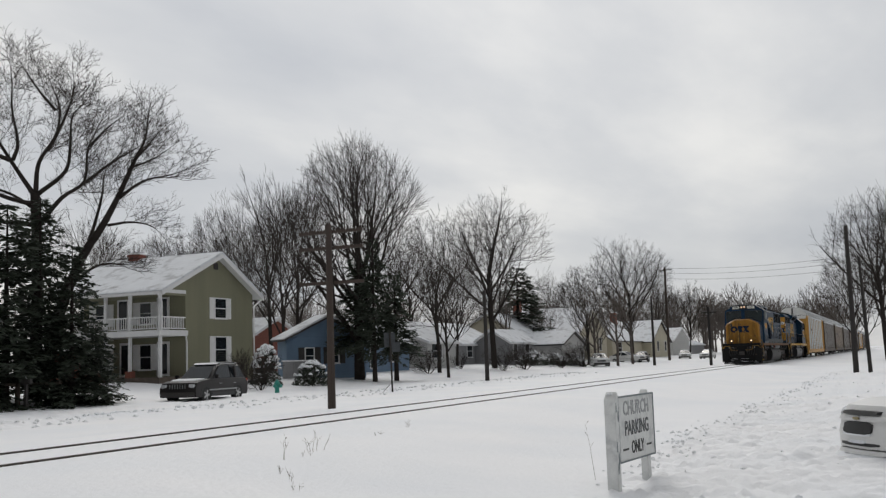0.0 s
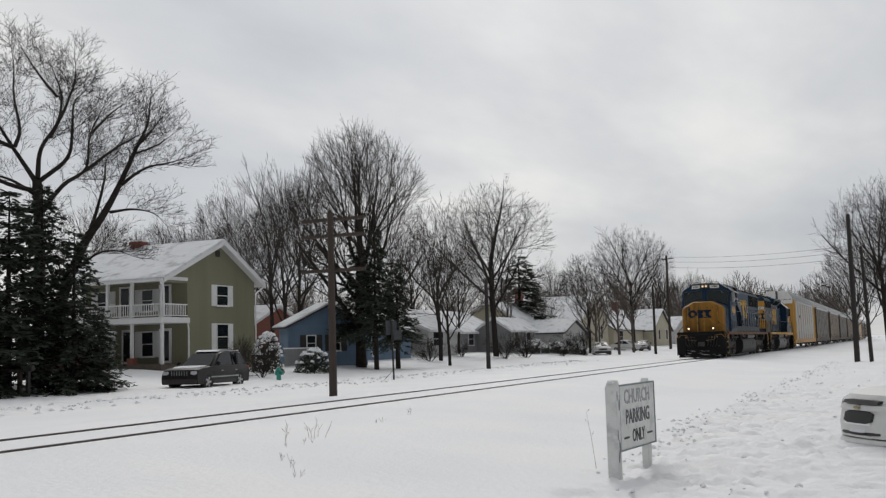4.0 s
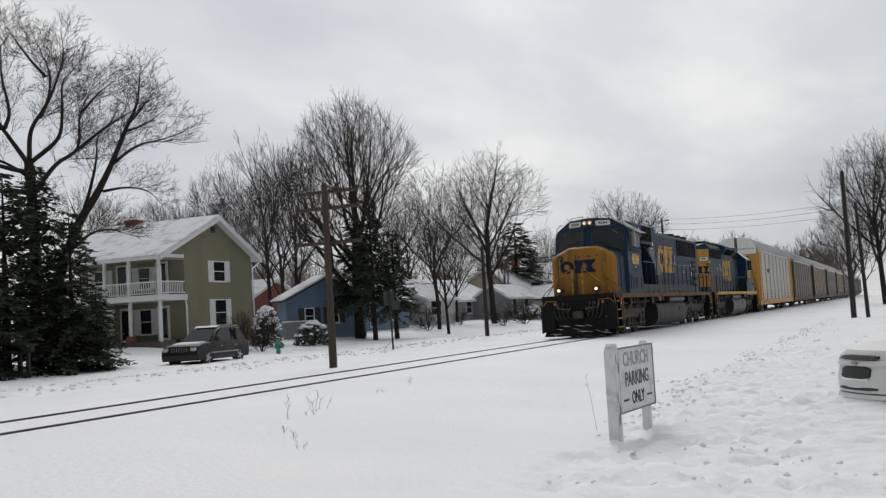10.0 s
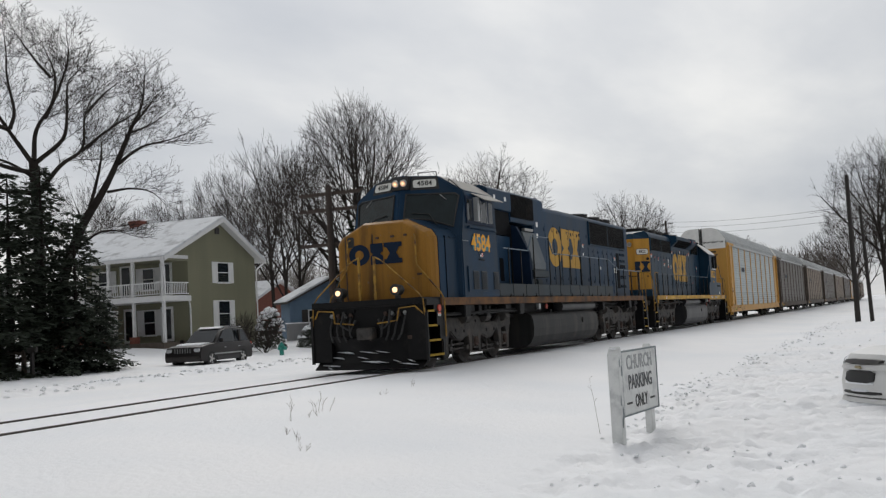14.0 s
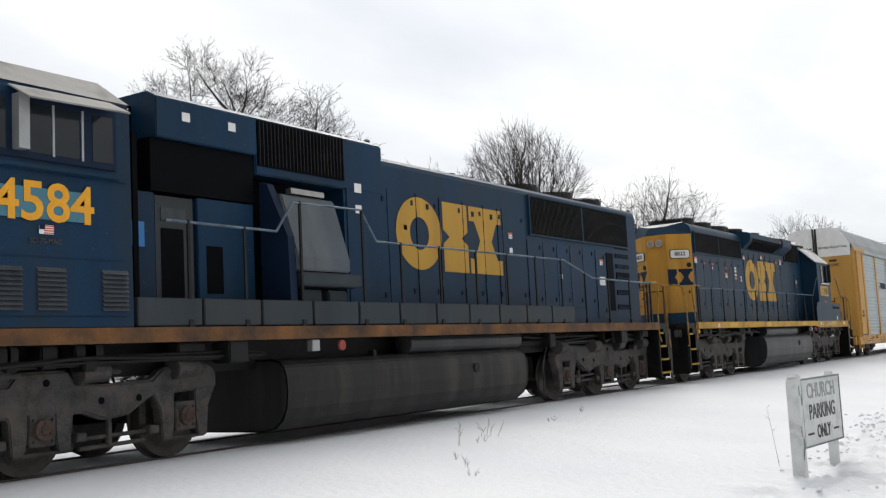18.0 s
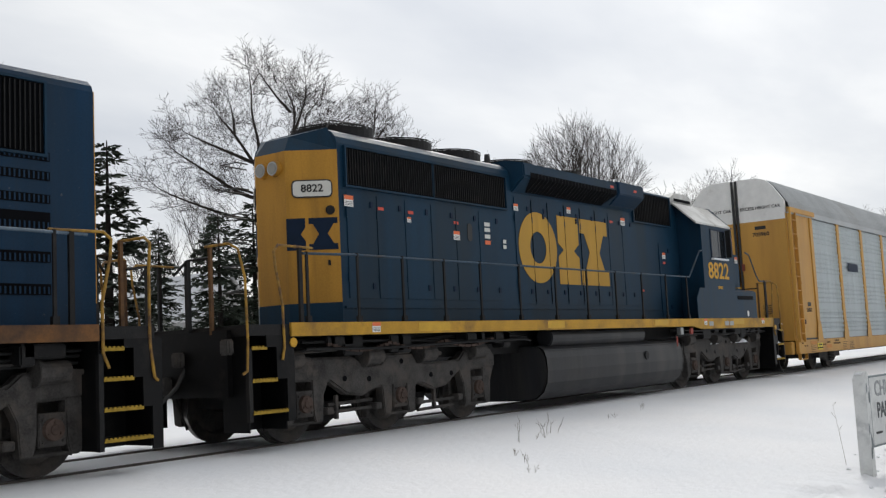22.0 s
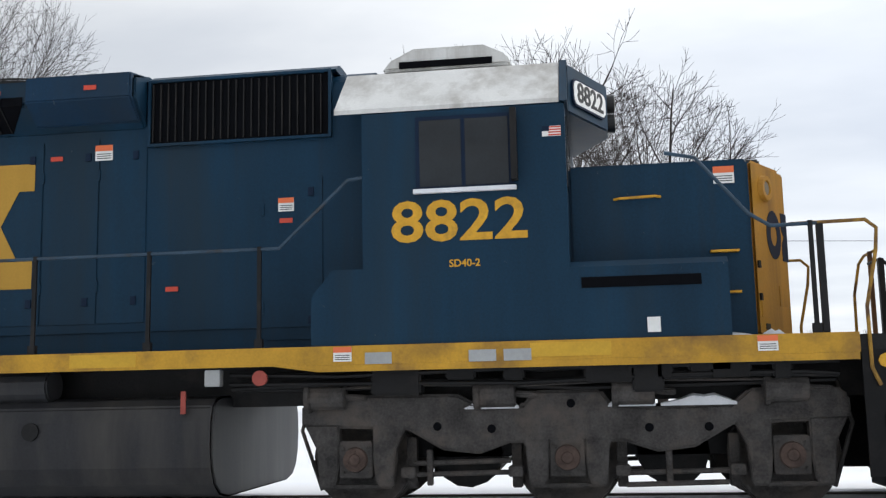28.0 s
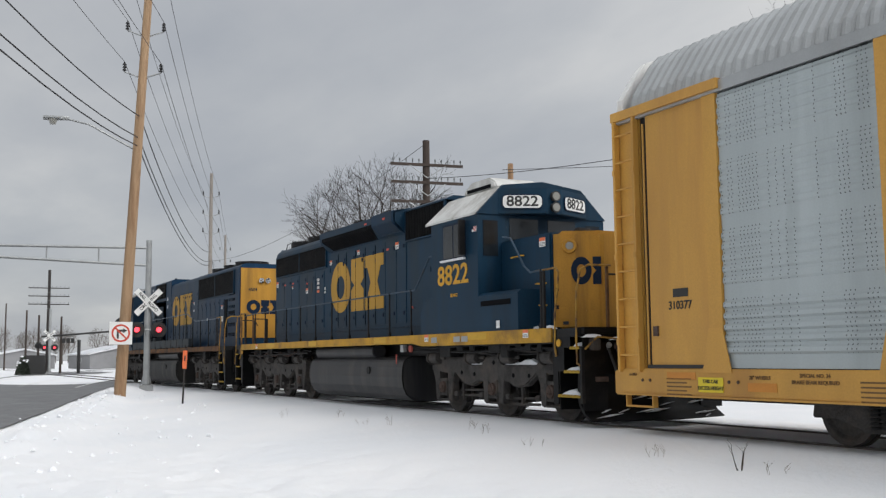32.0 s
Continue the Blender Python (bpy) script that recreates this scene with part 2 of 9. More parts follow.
# ---- mesh tools ----
class M:
    """A mesh under construction: vertices and faces, in metres."""

    def __init__(self, dx=0.0):
        self.v, self.f, self.k, self.slot, self.dx = [], [], [], 0, dx

    def add(self, verts, faces):
        o = len(self.v)
        self.v.extend((p[0] + self.dx, p[1], p[2]) for p in verts)
        self.f.extend(tuple(i + o for i in f) for f in faces)
        self.k.extend([self.slot] * len(faces))
        return self

    def box(self, x0, x1, y0, y1, z0, z1, m=None):
        p = [Vector((x, y, z)) for z in (z0, z1) for y in (y0, y1) for x in (x0, x1)]
        if m:
            p = [m @ q for q in p]
        return self.add(p, [(0, 2, 3, 1), (4, 5, 7, 6), (0, 1, 5, 4), (2, 6, 7, 3), (0, 4, 6, 2), (1, 3, 7, 5)])

    def tube(self, a, b, r0, r1=None, seg=10, caps=True):
        a, b = Vector(a), Vector(b)
        r1 = r0 if r1 is None else r1
        w = (b - a).normalized()
        u = w.orthogonal().normalized()
        s = w.cross(u)
        ring = [u * math.cos(2 * math.pi * i / seg) + s * math.sin(2 * math.pi * i / seg) for i in range(seg)]
        faces = [(i, (i + 1) % seg, seg + (i + 1) % seg, seg + i) for i in range(seg)]
        if caps:
            faces += [tuple(range(seg - 1, -1, -1)), tuple(range(seg, 2 * seg))]
        return self.add([a + q * r0 for q in ring] + [b + q * r1 for q in ring], faces)

    def pipe(self, points, r, seg=8):
        """One bent tube through the points."""
        pts = [Vector(p) for p in points]
        dirs = [(b - a).normalized() for a, b in zip(pts, pts[1:])]
        u = dirs[0].orthogonal().normalized()
        rings = []
        for i, p in enumerate(pts):
            d = dirs[0] if i == 0 else dirs[-1] if i == len(pts) - 1 else (dirs[i - 1] + dirs[i]).normalized()
            u = (u - d * u.dot(d)).normalized()
            s = d.cross(u)
            rings.append([p + (u * math.cos(2 * math.pi * k / seg) + s * math.sin(2 * math.pi * k / seg)) * r for k in range(seg)])
        return self.loft(rings)

    def prism(self, outline, a, b, axis="x"):
        """An outline in the plane across the axis, pulled from a to b. x: (y, z); y: (x, z); z: (x, y)."""
        def put(p, d):
            return {"x": (d, p[0], p[1]), "y": (p[0], d, p[1]), "z": (p[0], p[1], d)}[axis]
        n = len(outline)
        return self.add([put(p, a) for p in outline] + [put(p, b) for p in outline],
                        [tuple(range(n - 1, -1, -1)), tuple(range(n, 2 * n))] + [(i, (i + 1) % n, n + (i + 1) % n, n + i) for i in range(n)])

    def lathe(self, profile, x=0.0, z=0.0, seg=28):
        """A profile of (radius, y) turned about an axis along y."""
        rings = [[(x + r * math.cos(2 * math.pi * i / seg), y, z + r * math.sin(2 * math.pi * i / seg)) for i in range(seg)] for r, y in profile]
        return self.loft(rings)

    def loft(self, rings, caps=True):
        n = len(rings[0])
        verts = [p for r in rings for p in r]
        faces = [(j * n + i, j * n + (i + 1) % n, (j + 1) * n + (i + 1) % n, (j + 1) * n + i) for j in range(len(rings) - 1) for i in range(n)]
        if caps:
            faces += [tuple(range(n - 1, -1, -1)), tuple(range((len(rings) - 1) * n, len(rings) * n))]
        return self.add(verts, faces)


def mesh_of(name, m, mats, bevel=0.0, smooth=False, segments=2):
    me = bpy.data.meshes.new(name)
    me.from_pydata(m.v, [], m.f)
    for mat in mats if isinstance(mats, (list, tuple)) else [mats]:
        me.materials.append(mat)
    me.polygons.foreach_set("material_index", m.k)
    bm = bmesh.new()
    bm.from_mesh(me)
    bmesh.ops.recalc_face_normals(bm, faces=bm.faces)
    if bevel:
        edges = [e for e in bm.edges if len(e.link_faces) == 2 and e.calc_face_angle(0) > 0.5]
        bmesh.ops.bevel(bm, geom=edges, offset=bevel, segments=segments, affect="EDGES", clamp_overlap=True)
    bm.to_mesh(me)
    bm.free()
    if smooth:
        me.shade_smooth()
        me.set_sharp_from_angle(angle=radians(35))
    return me


def part(name, m, mats, parent, label="", bevel=0.0, smooth=False, at=None):
    """Links the mesh as one object under a thing or a part."""
    ob = new(name, m if isinstance(m, bpy.types.Mesh) else mesh_of(name, m, mats, bevel, smooth))
    ob.parent = parent
    if at is not None:
        ob.matrix_basis = at
    return tagged(ob, label)


def thing(name, at, label, category, group="", kind="", m=None, mats=None, bevel=0.0, smooth=False):
    """A top-level thing: an Empty at its base that carries parts, or one mesh."""
    ob = new(name, mesh_of(name, m, mats, bevel, smooth) if m else None)
    ob.matrix_basis = at
    return tagged(ob, label, category, group, kind)


def letters(text, size, stretch=1.0, depth=0.006):
    """Built-in-font writing as a mesh standing in the x-z plane, that reads from -y, centred."""
    cu = bpy.data.curves.new("writing", "FONT")
    cu.body, cu.size, cu.extrude, cu.align_x, cu.align_y, cu.resolution_u, cu.offset = text, size, depth / 2, "CENTER", "CENTER", 3, size * 0.018
    ob = bpy.data.objects.new("writing", cu)
    scene.collection.objects.link(ob)
    me = bpy.data.meshes.new_from_object(ob.evaluated_get(bpy.context.evaluated_depsgraph_get()))
    bpy.data.objects.remove(ob)
    me.transform(Matrix.Diagonal((stretch, 1, 1, 1)))
    me.transform(Matrix.Rotation(radians(90), 4, "X"))
    return me


def write(name, text, size, mat, parent, at, stretch=1.0):
    me = letters(text, size, stretch)
    me.materials.clear()
    me.materials.append(mat)
    ob = new(name, me)
    ob.parent, ob.matrix_basis = parent, at
    return ob


def smoothstep(a, b, v):
    k = min(1.0, max(0.0, (v - a) / (b - a)))
    return k * k * (3 - 2 * k)


# ---- ground ----
TRACK_Y, GAUGE = 11.12, 1.435
ROAD_WAY, ROAD_SIDE = Vector((-0.966, 0.259)), Vector((-0.259, -0.966))     # the street past the crossing


def road_place(x, y):
    """How far left of the eye's line a point lies across the asphalt street."""
    return x * ROAD_SIDE.x + y * ROAD_SIDE.y


def bump_noise(x, y, s, seed=0.0):
    return noise.noise(Vector((x * s, y * s, seed)))


def gz(x, y, rough=True):
    """Height of the snow."""
    side = smoothstep(3.0, 9.0, y)
    z = -0.52 + side * 0.46
    z += smoothstep(13, 17.5, y) * -0.24 + smoothstep(29, 42, y) * 0.72
    if y > 13:
        z += 0.0022 * max(0.0, min(x, 150) - 40) * smoothstep(13, 22, y)
    z += 0.22 * smoothstep(-22, -40, x) * (1 - side)
    z += 0.13 * smoothstep(12, 16, x) * (1 - smoothstep(3.5, 6.0, y))
    if rough and abs(y - TRACK_Y) > 1.6:
        z += 0.035 * bump_noise(x, y, 0.35) + 0.012 * bump_noise(x, y, 1.1, 3)
        walked = smoothstep(7, 10, x) * smoothstep(4.0, 3.2, y + 0.3 * bump_noise(x, y, 0.5, 1)) * smoothstep(120, 60, x)
        ridge = smoothstep(20.5, 22, y) * smoothstep(29.5, 27.5, y)
        verge = smoothstep(-2.5, -6, x) * smoothstep(7.6 - 0.06 * min(0, x + 10), 5.2, y + 0.5 * bump_noise(x, y, 0.4, 6))
        k = max(walked, 0.8 * ridge, 0.7 * verge)
        if k > 0.01:
            z += k * (0.07 * bump_noise(x, y, 1.9, 5) - 0.09 * abs(bump_noise(x, y, 3.6, 7)) + 0.06 * bump_noise(x, y, 6.5, 9) + 0.045 * bump_noise(x, y, 13.0, 11))
        z += 0.16 * ridge * (0.5 + 0.5 * bump_noise(x, 0, 0.4, 2)) * math.exp(-((y - 22.3) / 0.9) ** 2)
    if abs(y - TRACK_Y) <= 2.6:
        z = z * smoothstep(1.6, 2.6, abs(y - TRACK_Y)) - 0.024 * (1 - smoothstep(1.6, 2.6, abs(y - TRACK_Y)))
    r = road_place(x, y)
    if -40 > -abs(x) * 2 and x < -5:
        inside = smoothstep(4.2, 5.0, r) * smoothstep(17.2, 16.2, r) * smoothstep(-4, -9, x)
        z = z * (1 - inside) + inside * (-0.36 + 0.30 * smoothstep(0, 9, y))
        z += 0.22 * math.exp(-((r - 3.7) / 0.7) ** 2) * smoothstep(-14, -24, x) * (1 + 0.6 * bump_noise(x, y, 1.2, 4)) * (1 if y < 8 else 0)
    return z


def spread(points):
    """Grid lines whose step grows away from the middle: [(from, to, step), ...]."""
    out = []
    for a, b, s in points:
        n = max(1, round((b - a) / s))
        out += [a + (b - a) * i / n for i in range(n)]
    return out + [points[-1][1]]


def build_ground():
    xs = spread([(-3000, -400, 400), (-400, -120, 20), (-120, -40, 2.0), (-40, -18, 0.4), (-18, -3, 0.13), (-3, 6, 0.5), (6, 11, 0.11), (11, 24, 0.085), (24, 34, 0.14), (34, 60, 0.4), (60, 160, 2.0), (160, 400, 20), (400, 3000, 400)])
    ys = spread([(-3000, -300, 300), (-300, -40, 20), (-40, -6, 2.0), (-6, -2.5, 0.5), (-2.5, 0.5, 0.2), (0.5, 4.4, 0.085), (4.4, 6, 0.13), (6, 16, 0.25), (16, 30, 0.3), (30, 60, 1.5), (60, 160, 10), (160, 400, 40), (400, 3000, 400)])
    nx = len(xs)
    verts = [(x, y, gz(x, y)) for y in ys for x in xs]
    faces = [(j * nx + i, j * nx + i + 1, (j + 1) * nx + i + 1, (j + 1) * nx + i) for j in range(len(ys) - 1) for i in range(nx - 1)]
    me = bpy.data.meshes.new("ground")
    me.from_pydata(verts, [], faces)
    me.materials.append(SNOW)
    me.shade_smooth()
    tagged(new("ground", me), "deep snow over level ground, trodden and ridged along the street", "snow", kind="structure")
    # the asphalt street, on top of the ground
    m = M()
    for r0, r1, lift, slot in ((4.7, 16.6, 0.012, 0), (6.35, 6.5, 0.018, 1), (10.2, 10.32, 0.018, 1), (14.6, 14.75, 0.018, 1)):
        m.slot = slot
        o = len(m.v)
        rows = []
        for s in range(4, 250, 3):
            for r in (r0, r1):
                p = ROAD_WAY * s + ROAD_SIDE * r
                rows.append((p.x, p.y, gz(p.x, p.y, False) + lift + 0.02))
        m.add(rows, [(2 * i, 2 * i + 2, 2 * i + 3, 2 * i + 1) for i in range(len(rows) // 2 - 1)])
    thing("road", Matrix(), "wet dark asphalt street with white lane lines between snow banks", "road", kind="structure", m=m, mats=[ASPHALT, WHITE])


def build_track():
    track = thing("railway_track", pose(0, TRACK_Y, 0), "single railway track, rails just showing above the snow", "railway track", kind="structure")
    for side in (-1, 1):
        y = side * (GAUGE / 2 + 0.035)
        m = M()
        m.box(-700, 700, y - 0.036, y + 0.036, -0.04, 0.0)
        m.slot = 1
        m.box(-700, 700, y - 0.032, y + 0.032, -0.14, -0.04)
        m.box(-700, 700, y - 0.07, y + 0.07, -0.16, -0.14)
        part("rail", m, [RAIL_HEAD, RAIL], track)
        m = M()
        random.seed(4)
        x = -60.0                                # dark flangeway melted along the rail
        while x < 160:
            n = x + random.uniform(0.6, 1.8)
            w = random.uniform(0.004, 0.016)
            m.box(x, n, y - 0.04 - w, y - 0.037, -0.12, -0.018)
            x = n
        part("flangeway", m, RAIL, track)


build_ground()
build_track()


# ---- trees ----
def grow(seed, height, radius, limbs=9, kids=(7, 6, 5, 3), trunk=0.34, clear=0.22, fork=0.5, angle=36, twist=12, lift=0.10, min_r=0.010, crown_low=0.24, scraggle=0.16):
    """A bare tree: trunk and limbs in one mesh, branches and fine twigs in another. Stems stop at a rounded, uneven crown outline."""
    rng = random.Random(seed)
    wood, twigs = M(), M()
    zc, rz = height * (1 + crown_low) / 2, height * (1 - crown_low) / 2
    nominal = [height * k for k in (fork, 0.50, 0.30, 0.17, 0.095, 0.06)]

    def reach(p, d):
        """How far a stem can go before it leaves the crown."""
        a = (d.x / radius) ** 2 + (d.y / radius) ** 2 + (d.z / rz) ** 2
        b = 2 * (p.x * d.x / radius ** 2 + p.y * d.y / radius ** 2 + (p.z - zc) * d.z / rz ** 2)
        c = (p.x / radius) ** 2 + (p.y / radius) ** 2 + ((p.z - zc) / rz) ** 2 - 1
        q = b * b - 4 * a * c
        return 0.0 if q <= 0 else (-b + math.sqrt(q)) / (2 * a)

    def stem(p, d, length, r, level):
        steps = (5, 5, 4, 3, 2, 2)[level]
        seg = (10, 7, 5, 4, 3, 3)[level]
        rings, q, w, rad, spots = [], Vector(p), Vector(d).normalized(), r, []
        for i in range(steps + 1):
            u = w.orthogonal().normalized()
            s = w.cross(u)
            rings.append([q + (u * math.cos(2 * math.pi * j / seg) + s * math.sin(2 * math.pi * j / seg)) * rad for j in range(seg)])
            spots.append((Vector(q), Vector(w), rad))
            if i < steps:
                q = q + w * (length / steps)
                w = (w + Vector([rng.gauss(0, 1) for _ in range(3)]) * math.tan(radians(twist * (0.3 if level == 0 else 1))) * 0.6 + Vector((0, 0, lift if level else 0.02))).normalized()
                rad = max(min_r * 0.6, r * (1 - (0.45 if level == 0 else 0.72) * (i + 1) / steps))
        (wood if level < 2 else twigs).loft(rings, caps=False)
        if level > len(kids):
            return
        count = limbs if level == 0 else kids[level - 1]
        if level:
            count = max(2, round(count * min(1.0, length / nominal[level] + 0.25)))
        for k in range(count):
            f = (clear / fork if level == 0 else 0.18) + (1 - (clear / fork if level == 0 else 0.18)) * (k + rng.uniform(0.2, 1.0)) / count
            i = min(steps - 1, int(min(f, 0.999) * steps))
            g = min(f, 0.999) * steps - i
            base, bw, br = spots[i][0].lerp(spots[i + 1][0], g), spots[i][1], spots[i][2] + (spots[i + 1][2] - spots[i][2]) * g
            turn = k * 2.4 + rng.uniform(-0.5, 0.5)
            last = k == count - 1
            ang = radians(rng.gauss(angle * (0.45 if last else 1.0 + (0.35 if level == 0 else 0.1) * (1 - f)), 7))
            u = bw.orthogonal().normalized()
            nd = bw * math.cos(ang) + (u * math.cos(turn) + bw.cross(u) * math.sin(turn)) * math.sin(ang)
            if nd.z < -0.1:
                nd.z *= 0.25
            nd.normalize()
            room = reach(base, nd)
            nl = min(nominal[level + 1] * rng.uniform(0.65, 1.15), max(room * rng.uniform(1 - scraggle, 1 + scraggle * 0.6), nominal[min(level + 2, 5)] * 0.5))
            stem(base, nd, nl, max(min_r, br * rng.uniform(0.5, 0.75)), level + 1)

    stem((0, 0, -0.3), (rng.uniform(-0.05, 0.05), rng.uniform(-0.05, 0.05), 1), nominal[0] + 0.3, trunk, 0)
    return wood, twigs


def tree_mesh(mat, **kw):
    wood, twigs = grow(**kw)
    return kw["height"], mesh_of("trunk", wood, mat, smooth=True), mesh_of("crown", twigs, BARK_TWIG)


def curve_through(points, n=5):
    """A smooth line through the points."""
    p = [Vector(q) for q in points]
    p = [p[0] * 2 - p[1]] + p + [p[-1] * 2 - p[-2]]
    out = []
    for i in range(1, len(p) - 2):
        a, b, c, d = p[i - 1:i + 3]
        for k in range(n):
            t = k / n
            out.append(0.5 * (2 * b + (c - a) * t + (2 * a - 5 * b + 4 * c - d) * t * t + (3 * b - a - 3 * c + d) * t ** 3))
    return out + [p[-2]]


def limbed_tree(seed, trunk, limbs, r, fine=1.0):
    """An old tree from its trunk and main limbs, each a line of (across, height) with a radius; branches, shoots and twigs grow on the limbs."""
    rng = random.Random(seed)
    wood, twigs = M(), M()

    def rod(m, pts, r0, r1, seg):
        n = len(pts) - 1
        u = (pts[1] - pts[0]).orthogonal().normalized()
        rings = []
        for i, q in enumerate(pts):
            d = (pts[min(i + 1, n)] - pts[max(i - 1, 0)]).normalized()
            u = (u - d * u.dot(d)).normalized()
            v, w = d.cross(u), r0 + (r1 - r0) * i / n
            rings.append([q + (u * math.cos(2 * math.pi * j / seg) + v * math.sin(2 * math.pi * j / seg)) * w for j in range(seg)])
        m.loft(rings, caps=False)

    def shoot(p, d, length, rad, level):
        steps = (5, 4, 3, 2)[level]
        pts, w = [Vector(p)], Vector(d).normalized()
        for i in range(steps):
            w = (w + Vector((rng.gauss(0, 0.075), rng.gauss(0, 0.075), rng.gauss(0.045, 0.05)))).normalized()
            pts.append(pts[-1] + w * length / steps)
        rod(twigs, pts, rad, max(0.004, rad * 0.45), (5, 4, 3, 3)[level])
        if level < 3:
            sprout(pts, length, rad, level + 1, 0.15)

    def sprout(pts, length, rad, level, start):
        count = max(2, round(length * (3.1, 4.4, 5.4, 6.4)[level] * fine))
        for k in range(count):
            f = start + (1 - start) * (k + rng.uniform(0.1, 0.95)) / count
            x = min(f, 0.999) * (len(pts) - 1)
            i = int(x)
            q, d = pts[i].lerp(pts[i + 1], x - i), (pts[i + 1] - pts[i]).normalized()
            ang, turn = radians(rng.gauss(38, 9)), k * 2.4 + rng.uniform(-0.6, 0.6)
            u = d.orthogonal().normalized()
            nd = d * math.cos(ang) + (u * math.cos(turn) + d.cross(u) * math.sin(turn)) * math.sin(ang)
            if nd.z < 0:
                nd.z *= 0.3
            ln = (1.7, 0.95, 0.55, 0.30)[level] * rng.uniform(0.55, 1.15) * (1.15 - 0.45 * f)
            shoot(q, nd, ln, max(0.0075, rad * (0.42 if level else 0.3) * (1.1 - 0.5 * f)), level)

    def line(points):
        z = 0.0
        out = []
        for i, (a, h) in enumerate(points):
            z += rng.uniform(-0.5, 0.5) + (0 if i == 0 else bend)
            out.append((a + (rng.uniform(-0.14, 0.14) if i else 0), z if i else 0.0, h + (rng.uniform(-0.1, 0.1) if i else 0)))
        return curve_through(out)

    bend = 0.0
    stem = line(trunk)
    stem = [Vector((q.x, q.y * 0.3, q.z)) for q in stem]
    rod(wood, stem, r, r * (0.7 if len(trunk) < 4 else 0.07), 14)
    if len(trunk) > 4:
        sprout(stem, trunk[-1][1] * 0.5, r * 0.3, 0, 0.55)
    for k, points in enumerate(limbs):
        bend = (0.5, -0.5, 0.15, -0.25)[k % 4]
        pts = line(points)
        pts = pts[:max(6, round(len(pts) * 0.84))]
        near = min(stem, key=lambda q: (q.x - pts[0].x) ** 2 + (q.z - pts[0].z) ** 2)
        shift = near.y
        pts = [Vector((q.x, q.y + shift, q.z)) for q in pts]
        length = sum((b - a).length for a, b in zip(pts, pts[1:]))
        rad = r * min(0.46, 0.16 + 0.04 * length)
        rod(wood, pts, rad, 0.012, 8)
        sprout(pts, length, rad * 0.5, 0, 0.22)
        shoot(pts[-1], pts[-1] - pts[-2], 1.1, 0.014, 1)
    return trunk[-1][1], mesh_of("trunk", wood, BARK, smooth=True), mesh_of("crown", twigs, BARK_TWIG)


